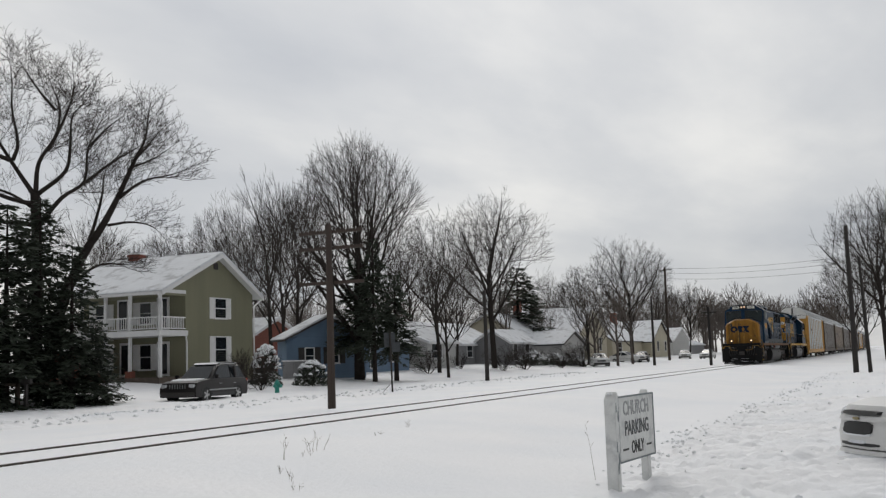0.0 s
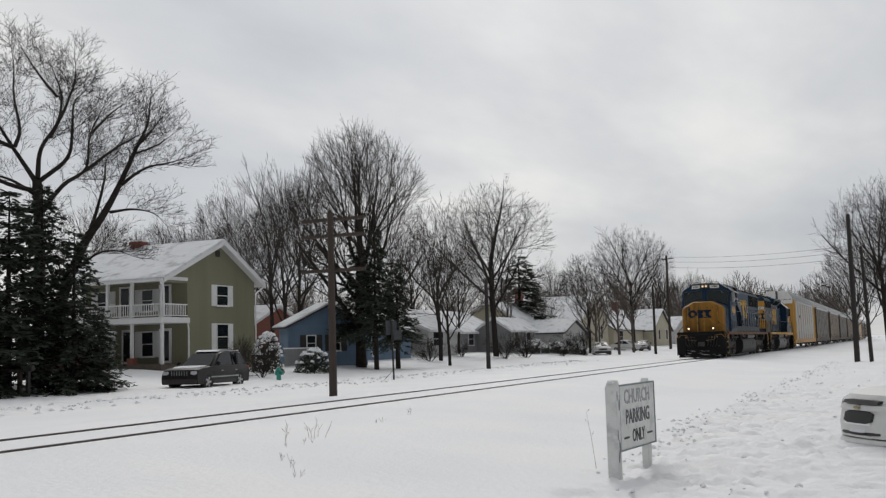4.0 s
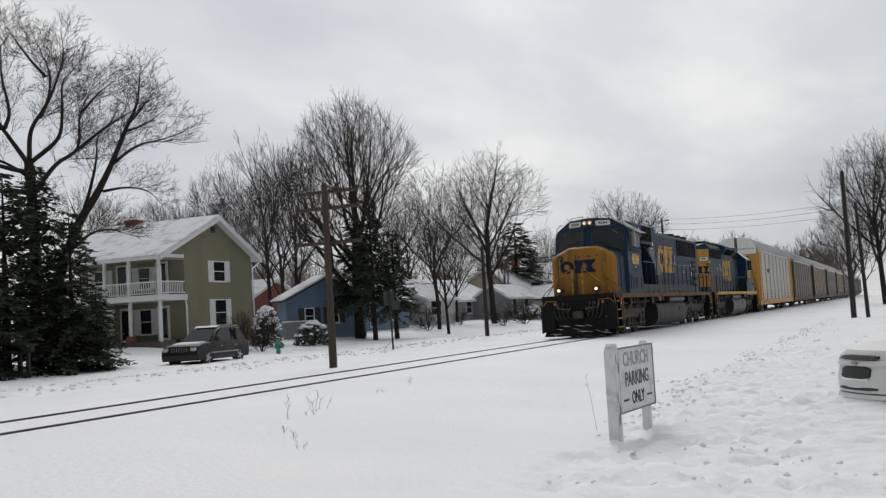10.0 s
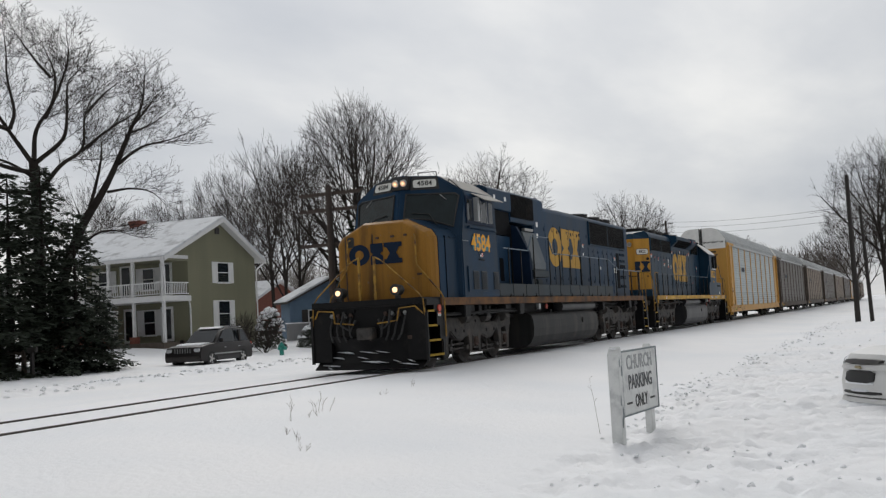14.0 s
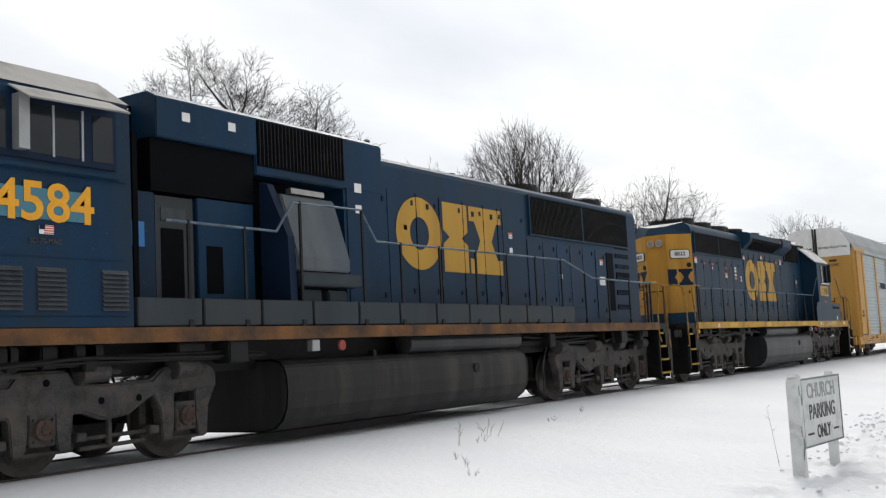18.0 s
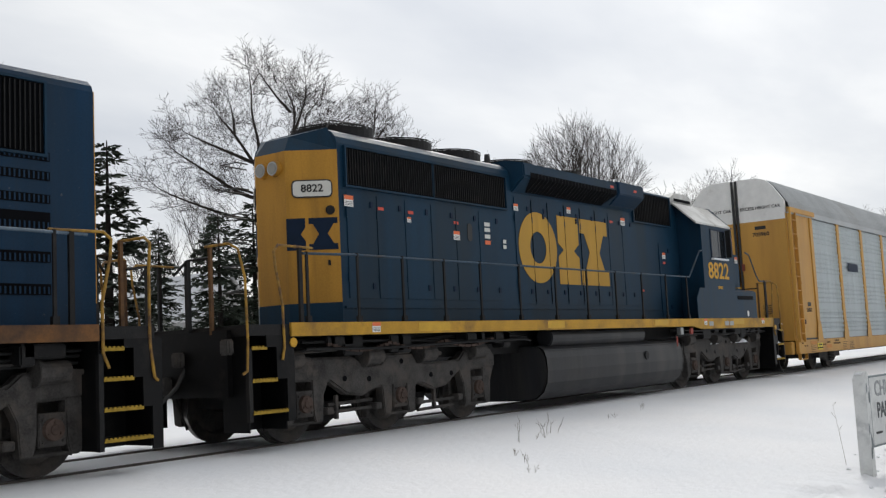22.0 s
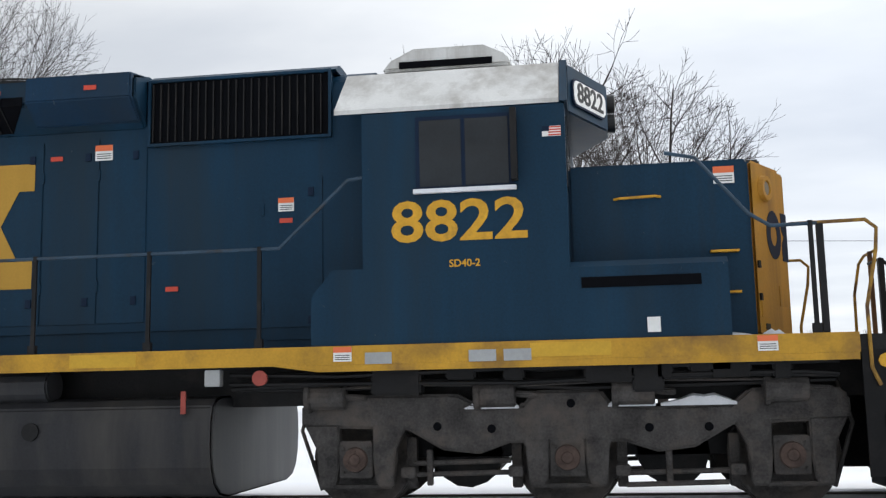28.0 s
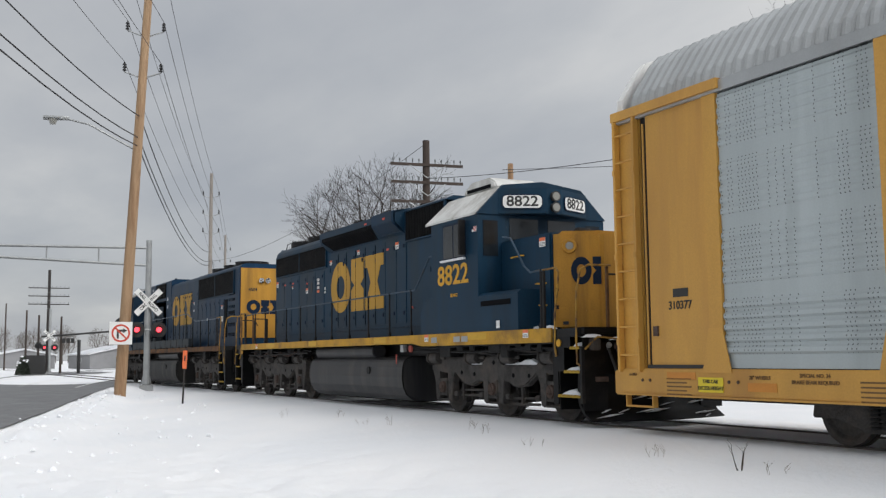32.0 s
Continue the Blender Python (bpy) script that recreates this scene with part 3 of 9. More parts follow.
TREES = {
    "old": limbed_tree(11, [(-0.05, -0.4), (0.02, 4.8), (-0.05, 9.4)], [
        [(-0.1, 9.3), (-1.1, 10.9), (-1.9, 12.4), (-2.7, 13.5), (-3.4, 14.8)], [(-0.97, 10.8), (-0.75, 11.7), (-0.9, 12.9), (-0.95, 14.2), (-1.36, 15.7)],
        [(0.0, 9.4), (0.24, 10.8), (0.75, 12.1), (0.85, 13.4), (0.5, 14.7), (0.1, 16.0)], [(0.82, 13.2), (0.05, 14.0), (-0.6, 15.0), (-1.0, 15.8)],
        [(0.1, 9.3), (1.3, 10.4), (1.5, 11.6), (1.56, 13.0), (2.2, 13.9), (2.9, 15.2)], [(0.5, 11.3), (1.3, 12.8), (1.6, 14.2), (1.2, 15.6)],
        [(0.02, 7.7), (1.2, 9.0), (2.04, 9.9), (2.2, 11.3), (2.6, 12.5), (3.6, 14.1)], [(2.0, 9.8), (3.2, 10.8), (4.3, 11.3), (5.1, 11.7)],
        [(0.0, 8.6), (-1.1, 9.4), (-2.6, 9.8), (-3.8, 10.6)], [(2.3, 11.6), (3.2, 12.3), (4.2, 12.9)], [(-1.9, 12.2), (-2.0, 13.3), (-2.4, 14.6)],
        [(0.0, 8.8), (-1.6, 9.3), (-3.2, 10.2), (-4.6, 11.2), (-5.4, 12.2)], [(-1.1, 10.8), (-2.6, 11.5), (-4.0, 12.5), (-5.2, 13.3)], [(0.0, 7.9), (-1.5, 8.1), (-3.5, 8.7), (-5.3, 9.4), (-6.3, 10.2)]], 0.29, 0.95),
    "leaning": limbed_tree(17, [(0.0, -0.3), (0.75, 3.8), (1.7, 6.2), (2.75, 7.7), (3.35, 9.0), (3.9, 10.6), (4.4, 12.0), (4.6, 13.4)], [
        [(2.0, 6.7), (2.55, 8.3), (2.8, 9.5), (2.85, 10.6), (3.5, 11.5)], [(3.4, 9.1), (4.5, 9.6), (5.7, 9.9), (7.1, 10.4)], [(3.85, 10.5), (5.0, 11.1), (6.3, 12.1)],
        [(2.9, 7.8), (3.9, 8.1), (4.9, 7.8), (5.5, 7.0)], [(3.95, 10.7), (5.0, 12.0), (5.4, 12.8)], [(1.2, 5.0), (2.3, 5.9), (3.4, 6.0), (4.2, 5.5)], [(0.9, 4.2), (0.2, 5.6), (0.1, 7.2), (0.6, 8.4)]], 0.27, 0.9),
    "fan": tree_mesh(BARK, seed=61, height=14, radius=5.6, limbs=9, kids=(7, 6, 6, 4), trunk=0.25, clear=0.2, fork=0.36, angle=34, twist=5, lift=0.06, crown_low=0.2, scraggle=0.3, min_r=0.0055),
    "round": tree_mesh(BARK, seed=5, height=16, radius=4.8, limbs=12, kids=(6, 5, 5, 3), trunk=0.34, clear=0.16, fork=0.5, angle=29, twist=6, lift=0.13, crown_low=0.2, min_r=0.0105),
    "vase": tree_mesh(BARK, seed=23, height=15, radius=4.9, limbs=11, kids=(6, 5, 4, 3), trunk=0.25, clear=0.22, fork=0.55, angle=36, twist=5, lift=0.07, crown_low=0.24, min_r=0.0105),
    "tall": tree_mesh(BARK, seed=31, height=14, radius=3.9, limbs=9, kids=(5, 5, 4, 2), trunk=0.165, clear=0.2, fork=0.55, angle=27, twist=8, lift=0.12, crown_low=0.22, scraggle=0.3, min_r=0.0105),
    "thin": tree_mesh(BARK, seed=47, height=11, radius=3.5, limbs=7, kids=(6, 5, 4, 2), trunk=0.15, clear=0.2, fork=0.5, angle=33, twist=11, lift=0.09, scraggle=0.35, min_r=0.0095),
}


def tree(kind, x, y, height, turn=0, label="tall bare winter tree with dark branching limbs", wide=1.0, group="bare winter trees"):
    ob = thing("bare_tree", pose(x, y, gz(x, y, False) - 0.1, 0, 0, turn), label, "tree", group)
    top, wood, twigs = TREES[kind]
    k = height / top
    for me, name in ((wood, "trunk"), (twigs, "crown")):
        part(name, me, None, ob).scale = (k * wide, k * wide, k)
    return ob


def polar(az, d):
    """A place by its azimuth from +y (degrees, negative towards +x) and its distance from the eye."""
    return -d * math.sin(radians(az)), d * math.cos(radians(az))



# ---- bare trees ----
def t_at(kind, az, d, height, turn=0, wide=1.0, label="tall bare winter tree with dark branching limbs"):
    return tree(kind, *polar(az, d), height, turn, label, wide)


t_at("old", -44.25, 48, 9.2, -45.25, 1.0, "old bare tree with heavy twisting limbs beside the green house")
t_at("leaning", -44.45, 48.3, 13.4, -45.25, 1.0, "bare tree leaning over the roof of the green house")
t_at("round", -61.4, 70, 16.4, 60, 1.0, "tall bare tree with a dense rounded crown of fine twigs")
t_at("vase", -68.9, 97, 16.6, 10, 1.1, "bare tree with a vase-shaped crown behind the street")
t_at("vase", -76.5, 150, 17.5, 140, 1.1)
t_at("thin", -74.1, 118, 11.5, 30, 1.1, "slim forked bare tree in front of a cream house")
t_at("vase", -23.5, 47, 17.2, 200, 0.98)
t_at("tall", -30.0, 60, 14, 80, 1.1)
t_at("vase", 2.6, 46, 16.8, 110, 1.05)
t_at("vase", 7.6, 50, 17.2, 40, 0.75)
t_at("vase", -3.6, 54, 17.2, 300, 1.0)
t_at("fan", 35.6, 41, 18.4, 250, 0.9)
t_at("thin", 31.5, 55, 13.0, 33, 1.1)
t_at("vase", 66.5, 76, 16.2, 190, 1.15)
t_at("tall", 69.0, 90, 13.0, 70, 1.2)
for kind, az, d, h, turn in (("tall", -52.5, 105, 13.0, 30), ("tall", -55.2, 110, 16.0, 120), ("thin", -57.2, 84, 13.0, 40), ("tall", -49.0, 96, 11.5, 15), ("thin", -50.2, 85, 11.0, 170), ("thin", -64.3, 108, 13.5, 20), ("tall", -56.5, 92, 17.0, 0), ("tall", -54.0, 95, 15.2, 90), ("tall", -51.0, 92, 12.5, 45), ("tall", -47.0, 80, 12.0, 10), ("thin", -65.8, 84, 13.2, 0), ("tall", -58.0, 90, 16.4, 200),
                             ("thin", -66.8, 100, 10.5, 100), ("tall", -72.0, 160, 13.0, 10), ("tall", -73.5, 175, 13.5, 70), ("thin", -62.9, 95, 14.0, 140), ("tall", -78.0, 190, 14.0, 10), ("tall", -79.6, 200, 13.5, 130),
                             ("vase", -89.5, 118, 18.5, 0), ("thin", -87.9, 135, 13.0, 80), ("vase", -91.6, 110, 17.0, 20), ("thin", -88.6, 165, 14.0, 230),
                             ("tall", -40.0, 85, 14.0, 10), ("tall", -37.0, 95, 13.0, 60), ("thin", -66.3, 75, 9.0, 280)):
    t_at(kind, az, d, h, turn)


def far_woods():
    """The distant belt of bare woods, as one mass of many small trees."""
    rng = random.Random(8)
    base, fine = grow(seed=71, height=12, radius=3.6, limbs=7, kids=(5, 5), trunk=0.22, min_r=0.034)
    base.add(fine.v, fine.f)
    v = np.array(base.v)
    m = M()
    spots = [(rng.uniform(-88.5, -69), rng.uniform(230, 330), rng.uniform(10, 17)) for _ in range(110)]
    spots += [(rng.uniform(-64, -20), rng.uniform(130, 200), rng.uniform(8, 13)) for _ in range(60)]
    spots += [(rng.uniform(-20, 60), rng.uniform(150, 240), rng.uniform(7, 12)) for _ in range(40)]
    spots += [(rng.uniform(-77, -52), rng.uniform(108, 165), rng.uniform(6, 10)) for _ in range(44)]
    spots += [(rng.uniform(80, 92), rng.uniform(300, 420), rng.uniform(8, 13)) for _ in range(26)]
    for az, d, h in spots:
        x, y = polar(az, d)
        a, s = rng.uniform(0, 6.28), h / 12
        c, n = math.cos(a) * s, math.sin(a) * s
        w = np.stack([v[:, 0] * c - v[:, 1] * n + x, v[:, 0] * n + v[:, 1] * c + y, v[:, 2] * s + gz(x, y, False)], 1)
        m.add(w.tolist(), base.f)
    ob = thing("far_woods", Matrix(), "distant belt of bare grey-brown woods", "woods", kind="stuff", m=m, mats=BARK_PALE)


far_woods()


# ---- conifers ----
def conifer_mesh(seed, height, radius, gap=0.5, flat=0.35, thick=0.075, low=0.08):
    """A conifer: tapered trunk and whorls of drooping boughs set with needle sprays."""
    rng = random.Random(seed)
    trunk, boughs = M(), M()
    trunk.tube((0, 0, -0.3), (0, 0, height * 0.97), height * 0.022, 0.02, 8)
    z = height * low
    while z < height * 0.98:
        r = radius * (1 - z / height) ** 0.8 + 0.15
        for i in range(rng.randint(5, 8)):
            a = rng.uniform(0, 6.28)
            ln = r * rng.uniform(0.55, 1.1)
            d = Vector((math.cos(a), math.sin(a), 0))
            side = Vector((-d.y, d.x, 0))
            p0 = Vector((0, 0, z + rng.uniform(-0.2, 0.2)))
            p1 = p0 + d * ln + Vector((0, 0, -ln * rng.uniform(0.1, flat)))
            n = max(4, int(ln * 11))
            for j in range(n):
                f = rng.uniform(0.15, 1.0)
                q = p0.lerp(p1, f)
                for s in (-1, 1):
                    w = (side * s * rng.uniform(0.5, 1) + d * rng.uniform(0.2, 0.9) + Vector((0, 0, rng.uniform(-0.45, 0.2)))).normalized()
                    l2 = rng.uniform(0.22, 0.55)
                    e = w.cross(Vector((rng.uniform(-1, 1), rng.uniform(-1, 1), 1))).normalized() * thick
                    boughs.add([q, q + w * l2 * 0.6 + e, q + w * l2, q + w * l2 * 0.6 - e], [(0, 1, 2), (0, 2, 3)])
        z += gap * rng.uniform(0.5, 0.9)
    return mesh_of("trunk", trunk, BARK), mesh_of("needles", boughs, NEEDLE)


def conifer(meshes, az, d, scale=1.0, turn=0, label="dark green conifer with drooping boughs", wide=1.0):
    x, y = polar(az, d)
    ob = thing("conifer", pose(x, y, gz(x, y, False) - 0.05, 0, 0, turn), label, "tree", "conifers")
    for me, name in zip(meshes, ("trunk", "needles")):
        part(name, me, None, ob).scale = (scale * wide, scale * wide, scale)


SPRUCE = conifer_mesh(3, 10.5, 2.6)
HIGH_PINE = conifer_mesh(21, 9.5, 3.1, 0.36, 0.6, 0.065, 0.27)
BROAD_PINE = conifer_mesh(9, 8.5, 3.3, 0.36, 0.55, 0.065)
conifer(BROAD_PINE, -42.9, 44, 0.98, 0, "dense dark evergreen in front of a bare tree")
conifer(BROAD_PINE, -46.1, 44.5, 0.80, 80, wide=0.95)
conifer(BROAD_PINE, -44.5, 46.5, 1.05, 150, "dark ragged evergreen grown round a bare trunk", wide=0.9)
conifer(BROAD_PINE, -47.3, 45.5, 0.42, 30, "low dark evergreen beside the porch", wide=1.3)
conifer(BROAD_PINE, -41.0, 42, 0.9, 200)
conifer(SPRUCE, -35.2, 47, 1.08, wide=1.2)
conifer(SPRUCE, -37.8, 56, 0.8, 90)
conifer(HIGH_PINE, -62.2, 67, 1.0, 40, "dark evergreen with hanging boughs over the blue house", wide=0.85)
conifer(HIGH_PINE, -61.2, 70, 0.9, 120, "dark evergreen with a bare lower trunk")
conifer(HIGH_PINE, -63.4, 69, 0.78, 20, "dark evergreen with a bare lower trunk", wide=1.1)
conifer(BROAD_PINE, -70.3, 128, 1.42, 10, "dark spreading evergreen behind the street", wide=1.5)
conifer(SPRUCE, -71.2, 138, 0.85, 50)


# ---- houses ----
SIDING_GREEN = material("olive_siding", (0.215, 0.210, 0.140), 0.7, vary=0.1, scale=1.2, streak=True)
SIDING_BLUE = material("blue_siding", (0.13, 0.20, 0.29), 0.7, vary=0.14, scale=1.2)
SIDING_WHITE = material("white_siding", (0.46, 0.46, 0.45), 0.7, vary=0.08, scale=1.0)
SIDING_CREAM = material("cream_siding", (0.44, 0.405, 0.31), 0.7, vary=0.1, scale=1.0)
ROOF_SNOW = material("thin_roof_snow", (0.70, 0.72, 0.75), 0.8, vary=0.06, scale=1.5, dirt=(0.36, 0.365, 0.38), dirt_at=0.60, spec=0.2)
SIDING_GREY = material("grey_siding", (0.24, 0.24, 0.245), 0.7, vary=0.1, scale=1.0)
BRICK = material("red_brick", (0.20, 0.07, 0.05), 0.85, vary=0.3, scale=8, bump=0.3)
TRIM = material("white_trim", (0.72, 0.72, 0.72), 0.6, vary=0.06)
DARK_TRIM = material("dark_trim", (0.045, 0.04, 0.038), 0.7, vary=0.15)
PANE = material("window_glass", (0.014, 0.018, 0.022), 0.08, vary=0.3, spec=0.4)
PORCH_WOOD = material("weathered_wood", (0.10, 0.08, 0.065), 0.85, vary=0.3, scale=4, bump=0.3)


def clapboard(wall, x0, x1, z0, z1, y, mat, step=0.14):
    """Lapped boards on a wall that faces -y, as one part."""
    m = M()
    z = z0
    while z < z1 - 0.02:
        t = min(z + step, z1)
        m.add([(x0, y - 0.025, z), (x1, y - 0.025, z), (x1, y - 0.004, t), (x0, y - 0.004, t), (x0, y, z), (x1, y, z)], [(0, 1, 2, 3), (4, 5, 1, 0)])
        z = t
    part("siding", m, mat, wall)


def window(parent, x, z, w, h, face, where, shutters=None, frame_mat=None):
    """A sash window: frame, panes, sill and shutters. face 'y': faces -y at y=where, x along; 'x': faces -x at x=where, x means y."""
    turn = Matrix() if face == "y" else Matrix.Rotation(radians(-90), 4, "Z")
    at = (Matrix.Translation((x, where, z)) if face == "y" else Matrix.Translation((where, x, z))) @ turn
    t = 0.07
    m = M()
    for a in ((-w / 2 - t, -w / 2, 0, h), (w / 2, w / 2 + t, 0, h), (-w / 2 - t, w / 2 + t, h, h + t), (-w / 2 - t, w / 2 + t, -t, 0)):
        m.box(a[0], a[1], -0.07, 0.02, a[2], a[3])
    m.box(-w / 2, w / 2, -0.05, -0.012, h / 2 - 0.025, h / 2 + 0.025)
    win = part("window", m, frame_mat or TRIM, parent, at=at)
    for lo, hi, back in ((0, h / 2 - 0.025, -0.012), (h / 2 + 0.025, h, -0.03)):
        part("pane", M().box(-w / 2, w / 2, back - 0.012, back, lo, hi), PANE, win)
    part("sill", M().box(-w / 2 - 0.12, w / 2 + 0.12, -0.12, -0.07, -t - 0.04, -t + 0.02), frame_mat or TRIM, win)
    if shutters:
        for s in (-1, 1):
            m = M()
            c = s * (w / 2 + t + 0.24)
            outline = [(0.0, -t), (-0.06, -t), (-0.06, 0.05)]
            for i in range(10):
                z0, z1 = 0.05 + (h - 0.1) * i / 10, 0.05 + (h - 0.1) * (i + 1) / 10
                outline += [(-0.062, z0 + 0.004), (-0.045, z1 - 0.004)]
            m.prism(outline + [(-0.06, h - 0.04), (-0.06, h + t), (0.0, h + t)], c - 0.22, c + 0.22, "x")
            part("shutter", m, shutters, win)
    return win


def gable_house(name, x0, x1, y0, y1, z, eave, ridge, axis, wall_mat, label, over=0.35, trim=None, pane_rows=(), board=True, chimney=None, group="houses along the street", snow=0.14, mid=None, overs=None):
    """A house with a gable roof under snow; axis is the ridge's direction."""
    ob = thing("house", pose(0, 0, 0), label, "house", group)
    trim = trim or TRIM
    xm, ym = mid or (x0 + x1) / 2, (y0 + y1) / 2
    walls = M()
    if axis == "y":
        walls.prism([(x0, z - 0.6), (x1, z - 0.6), (x1, eave), (xm, ridge - 0.12), (x0, eave)], y0, y1, "y")
    else:
        walls.prism([(y0, z - 0.6), (y1, z - 0.6), (y1, eave), (ym, ridge - 0.12), (y0, eave)], x0, x1, "x")
    wall = part("wall", walls, wall_mat, ob)
    if board:
        clapboard(wall, x0, x1, z, eave, y0, wall_mat, 0.16)
    lo, hi = (y0, y1) if axis == "y" else (x0, x1)
    c = xm if axis == "y" else ym
    for s in (-1, 1):
        roof, cover = M(), M()
        half = (c - x0 if s < 0 else x1 - c) if axis == "y" else (y1 - y0) / 2
        k = (ridge - eave) / half
        e = half + (overs[(s + 1) // 2] if overs else over)
        prof = [(c, ridge - 0.1), (c + s * e, ridge - 0.1 - k * e), (c + s * e, ridge + 0.04 - k * e), (c, ridge + 0.04)]
        roof.prism(prof, lo - over, hi + over, axis)
        up = [(c, ridge + 0.045), (c + s * (e + 0.03), ridge + 0.045 - k * (e + 0.03)), (c + s * (e + 0.05), ridge + snow * 0.7 - k * (e + 0.05)), (c + s * (e - 0.12), ridge + snow - k * (e - 0.12)), (c, ridge + snow + 0.05)]
        cover.prism(up, lo - over - 0.02, hi + over + 0.02, axis)
        r = part("roof", roof, trim, ob)
        part("roof_snow", cover, ROOF_SNOW, r, "thin patchy snow cover", bevel=0.03)
    for x, zz, w, h, face, where, sh in pane_rows:
        window(ob, x, zz, w, h, face, where, sh)
    if chimney:
        cx, cy, cz, cs = chimney
        m = M().box(cx - cs, cx + cs, cy - cs, cy + cs, eave, cz)
        m.box(cx - cs - 0.06, cx + cs + 0.06, cy - cs - 0.06, cy + cs + 0.06, cz - 0.18, cz)
        ch = part("chimney", m, BRICK, ob)
        part("snow_cap", M().box(cx - cs - 0.05, cx + cs + 0.05, cy - cs - 0.05, cy + cs + 0.05, cz + 0.002, cz + 0.12), SNOW, ch, bevel=0.03)
    return ob


def green_house():
    z = 0.45
    ob = gable_house("house", 46.5, 55.3, 38.0, 46.0, 5.9, 5.75, 7.95, "y", SIDING_GREEN, "two-storey olive green house with white trim and a double porch", over=0.55, board=False,
                     pane_rows=[(51.85, 4.1, 1.1, 1.15, "y", 38.0, TRIM), (51.85, 1.4, 1.1, 1.5, "y", 38.0, TRIM)], chimney=(51.3, 44.0, 8.35, 0.35), mid=51.4, overs=(0.75, 0.5))
    body = part("wall", M().box(48.5, 55.3, 38.0, 46.0, -0.3, 5.7), SIDING_GREEN, ob)
    clapboard(body, 48.5, 55.3, 0.3, 5.75, 38.0, SIDING_GREEN)
    m = M()                                       # boards of the gable, shortened to the slope
    zz = 5.75
    while zz < 7.7:
        f = (7.83 - zz) / (7.83 - 5.75)
        m.add([(51.4 - 4.9 * f, 37.975, zz), (51.4 + 3.9 * f, 37.975, zz), (51.4 + 3.9 * f, 37.996, zz + 0.14), (51.4 - 4.9 * f, 37.996, zz + 0.14)], [(0, 1, 2, 3)])
        zz += 0.14
    part("gable_siding", m, SIDING_GREEN, ob)
    part("gable_vent", M().box(51.2, 51.6, 37.93, 37.98, 7.05, 7.45), DARK_TRIM, ob)
    for s, half, e in ((-1, 4.9, 5.65), (1, 3.9, 4.4)):     # barge boards
        k = 2.2 / half
        m = M().prism([(51.4, 7.96), (51.4 + s * e, 7.96 - k * e), (51.4 + s * e, 7.74 - k * e), (51.4, 7.74)], 37.42, 37.47, "y")
        part("barge_board", m, TRIM, ob)
    part("gutter", M().box(45.6, 45.75, 37.5, 46.5, 5.28, 5.42), TRIM, ob)
    # the porch along the -x side
    part("porch_floor", M().box(46.05, 48.5, 37.9, 46.0, 0.15, 0.62), PORCH_WOOD, ob)
    part("balcony_floor", M().box(45.95, 48.5, 37.8, 46.0, 2.95, 3.28), TRIM, ob, bevel=0.02)
    part("porch_beam", M().box(46.2, 46.45, 37.95, 46.0, 5.32, 5.6), TRIM, ob)
    part("porch_beam", M().box(46.45, 48.5, 37.95, 38.15, 5.42, 5.62), TRIM, ob)
    part("porch_ceiling", M().box(46.45, 48.5, 38.15, 46.0, 5.56, 5.62), TRIM, ob)
    for y in (38.05, 40.2, 42.0, 43.8, 45.8):
        part("porch_post", M().box(46.23, 46.39, y - 0.08, y + 0.08, 0.62, 2.95), TRIM, ob)
        part("porch_post", M().box(46.23, 46.39, y - 0.08, y + 0.08, 3.28, 5.32), TRIM, ob)
    for y in (40.2, 42.0):
        part("brick_pier", M().box(46.1, 46.5, y - 0.2, y + 0.2, 0.1, 1.0), BRICK, ob)
    part("downpipe", M().pipe([(45.75, 37.75, 5.3), (46.25, 37.88, 4.9), (46.28, 37.9, 3.3)], 0.05), TRIM, ob)
    part("downpipe", M().pipe([(48.4, 37.9, 2.95), (48.46, 37.88, 2.6), (48.46, 37.88, 0.5)], 0.05), TRIM, ob)
    part("downpipe", M().pipe([(55.75, 37.5, 5.4), (55.32, 37.9, 4.9), (55.32, 37.9, 0.5)], 0.05), TRIM, ob)
    rail = part("railing", M().box(46.25, 46.35, 38.0, 45.9, 4.0, 4.07).box(46.25, 46.35, 38.0, 45.9, 3.36, 3.42).box(46.35, 48.5, 37.98, 38.06, 4.0, 4.07).box(46.35, 48.5, 37.98, 38.06, 3.36, 3.42), TRIM, ob)
    bal = mesh_of("baluster", M().box(-0.02, 0.02, -0.02, 0.02, 3.42, 4.0), TRIM)
    for i in range(46):
        part("baluster", bal, None, rail, at=pose(46.3, 38.15 + i * 0.168, 0))
    for i in range(13):
        part("baluster", bal, None, rail, at=pose(46.48 + i * 0.155, 38.02, 0))
    for y, zz in ((39.6, 0.65), (39.6, 3.3), (42.4, 0.65), (42.6, 3.3)):
        d = part("door", M().box(48.44, 48.5, y - 0.45, y + 0.45, zz, zz + 2.05), TRIM, ob)
        part("pane", M().box(48.425, 48.44, y - 0.3, y + 0.3, zz + 0.15, zz + 1.9), PANE, d)
    for y in (40.9, 44.3):
        window(ob, y, 1.1, 0.8, 1.4, "x", 48.5, TRIM)
        window(ob, y, 3.8, 0.8, 1.2, "x", 48.5, TRIM)
    # a low porch roof beyond, under snow
    part("lean_to", M().box(43.2, 46.4, 41.5, 46.0, 2.2, 2.4), TRIM, ob)
    part("lean_to_snow", M().box(43.1, 46.45, 41.4, 46.0, 2.4, 2.58), SNOW, ob, bevel=0.05)
    for x, y in ((43.3, 41.6), (46.2, 41.6)):
        part("porch_post", M().box(x - 0.07, x + 0.07, y - 0.07, y + 0.07, 0.2, 2.2), TRIM, ob)
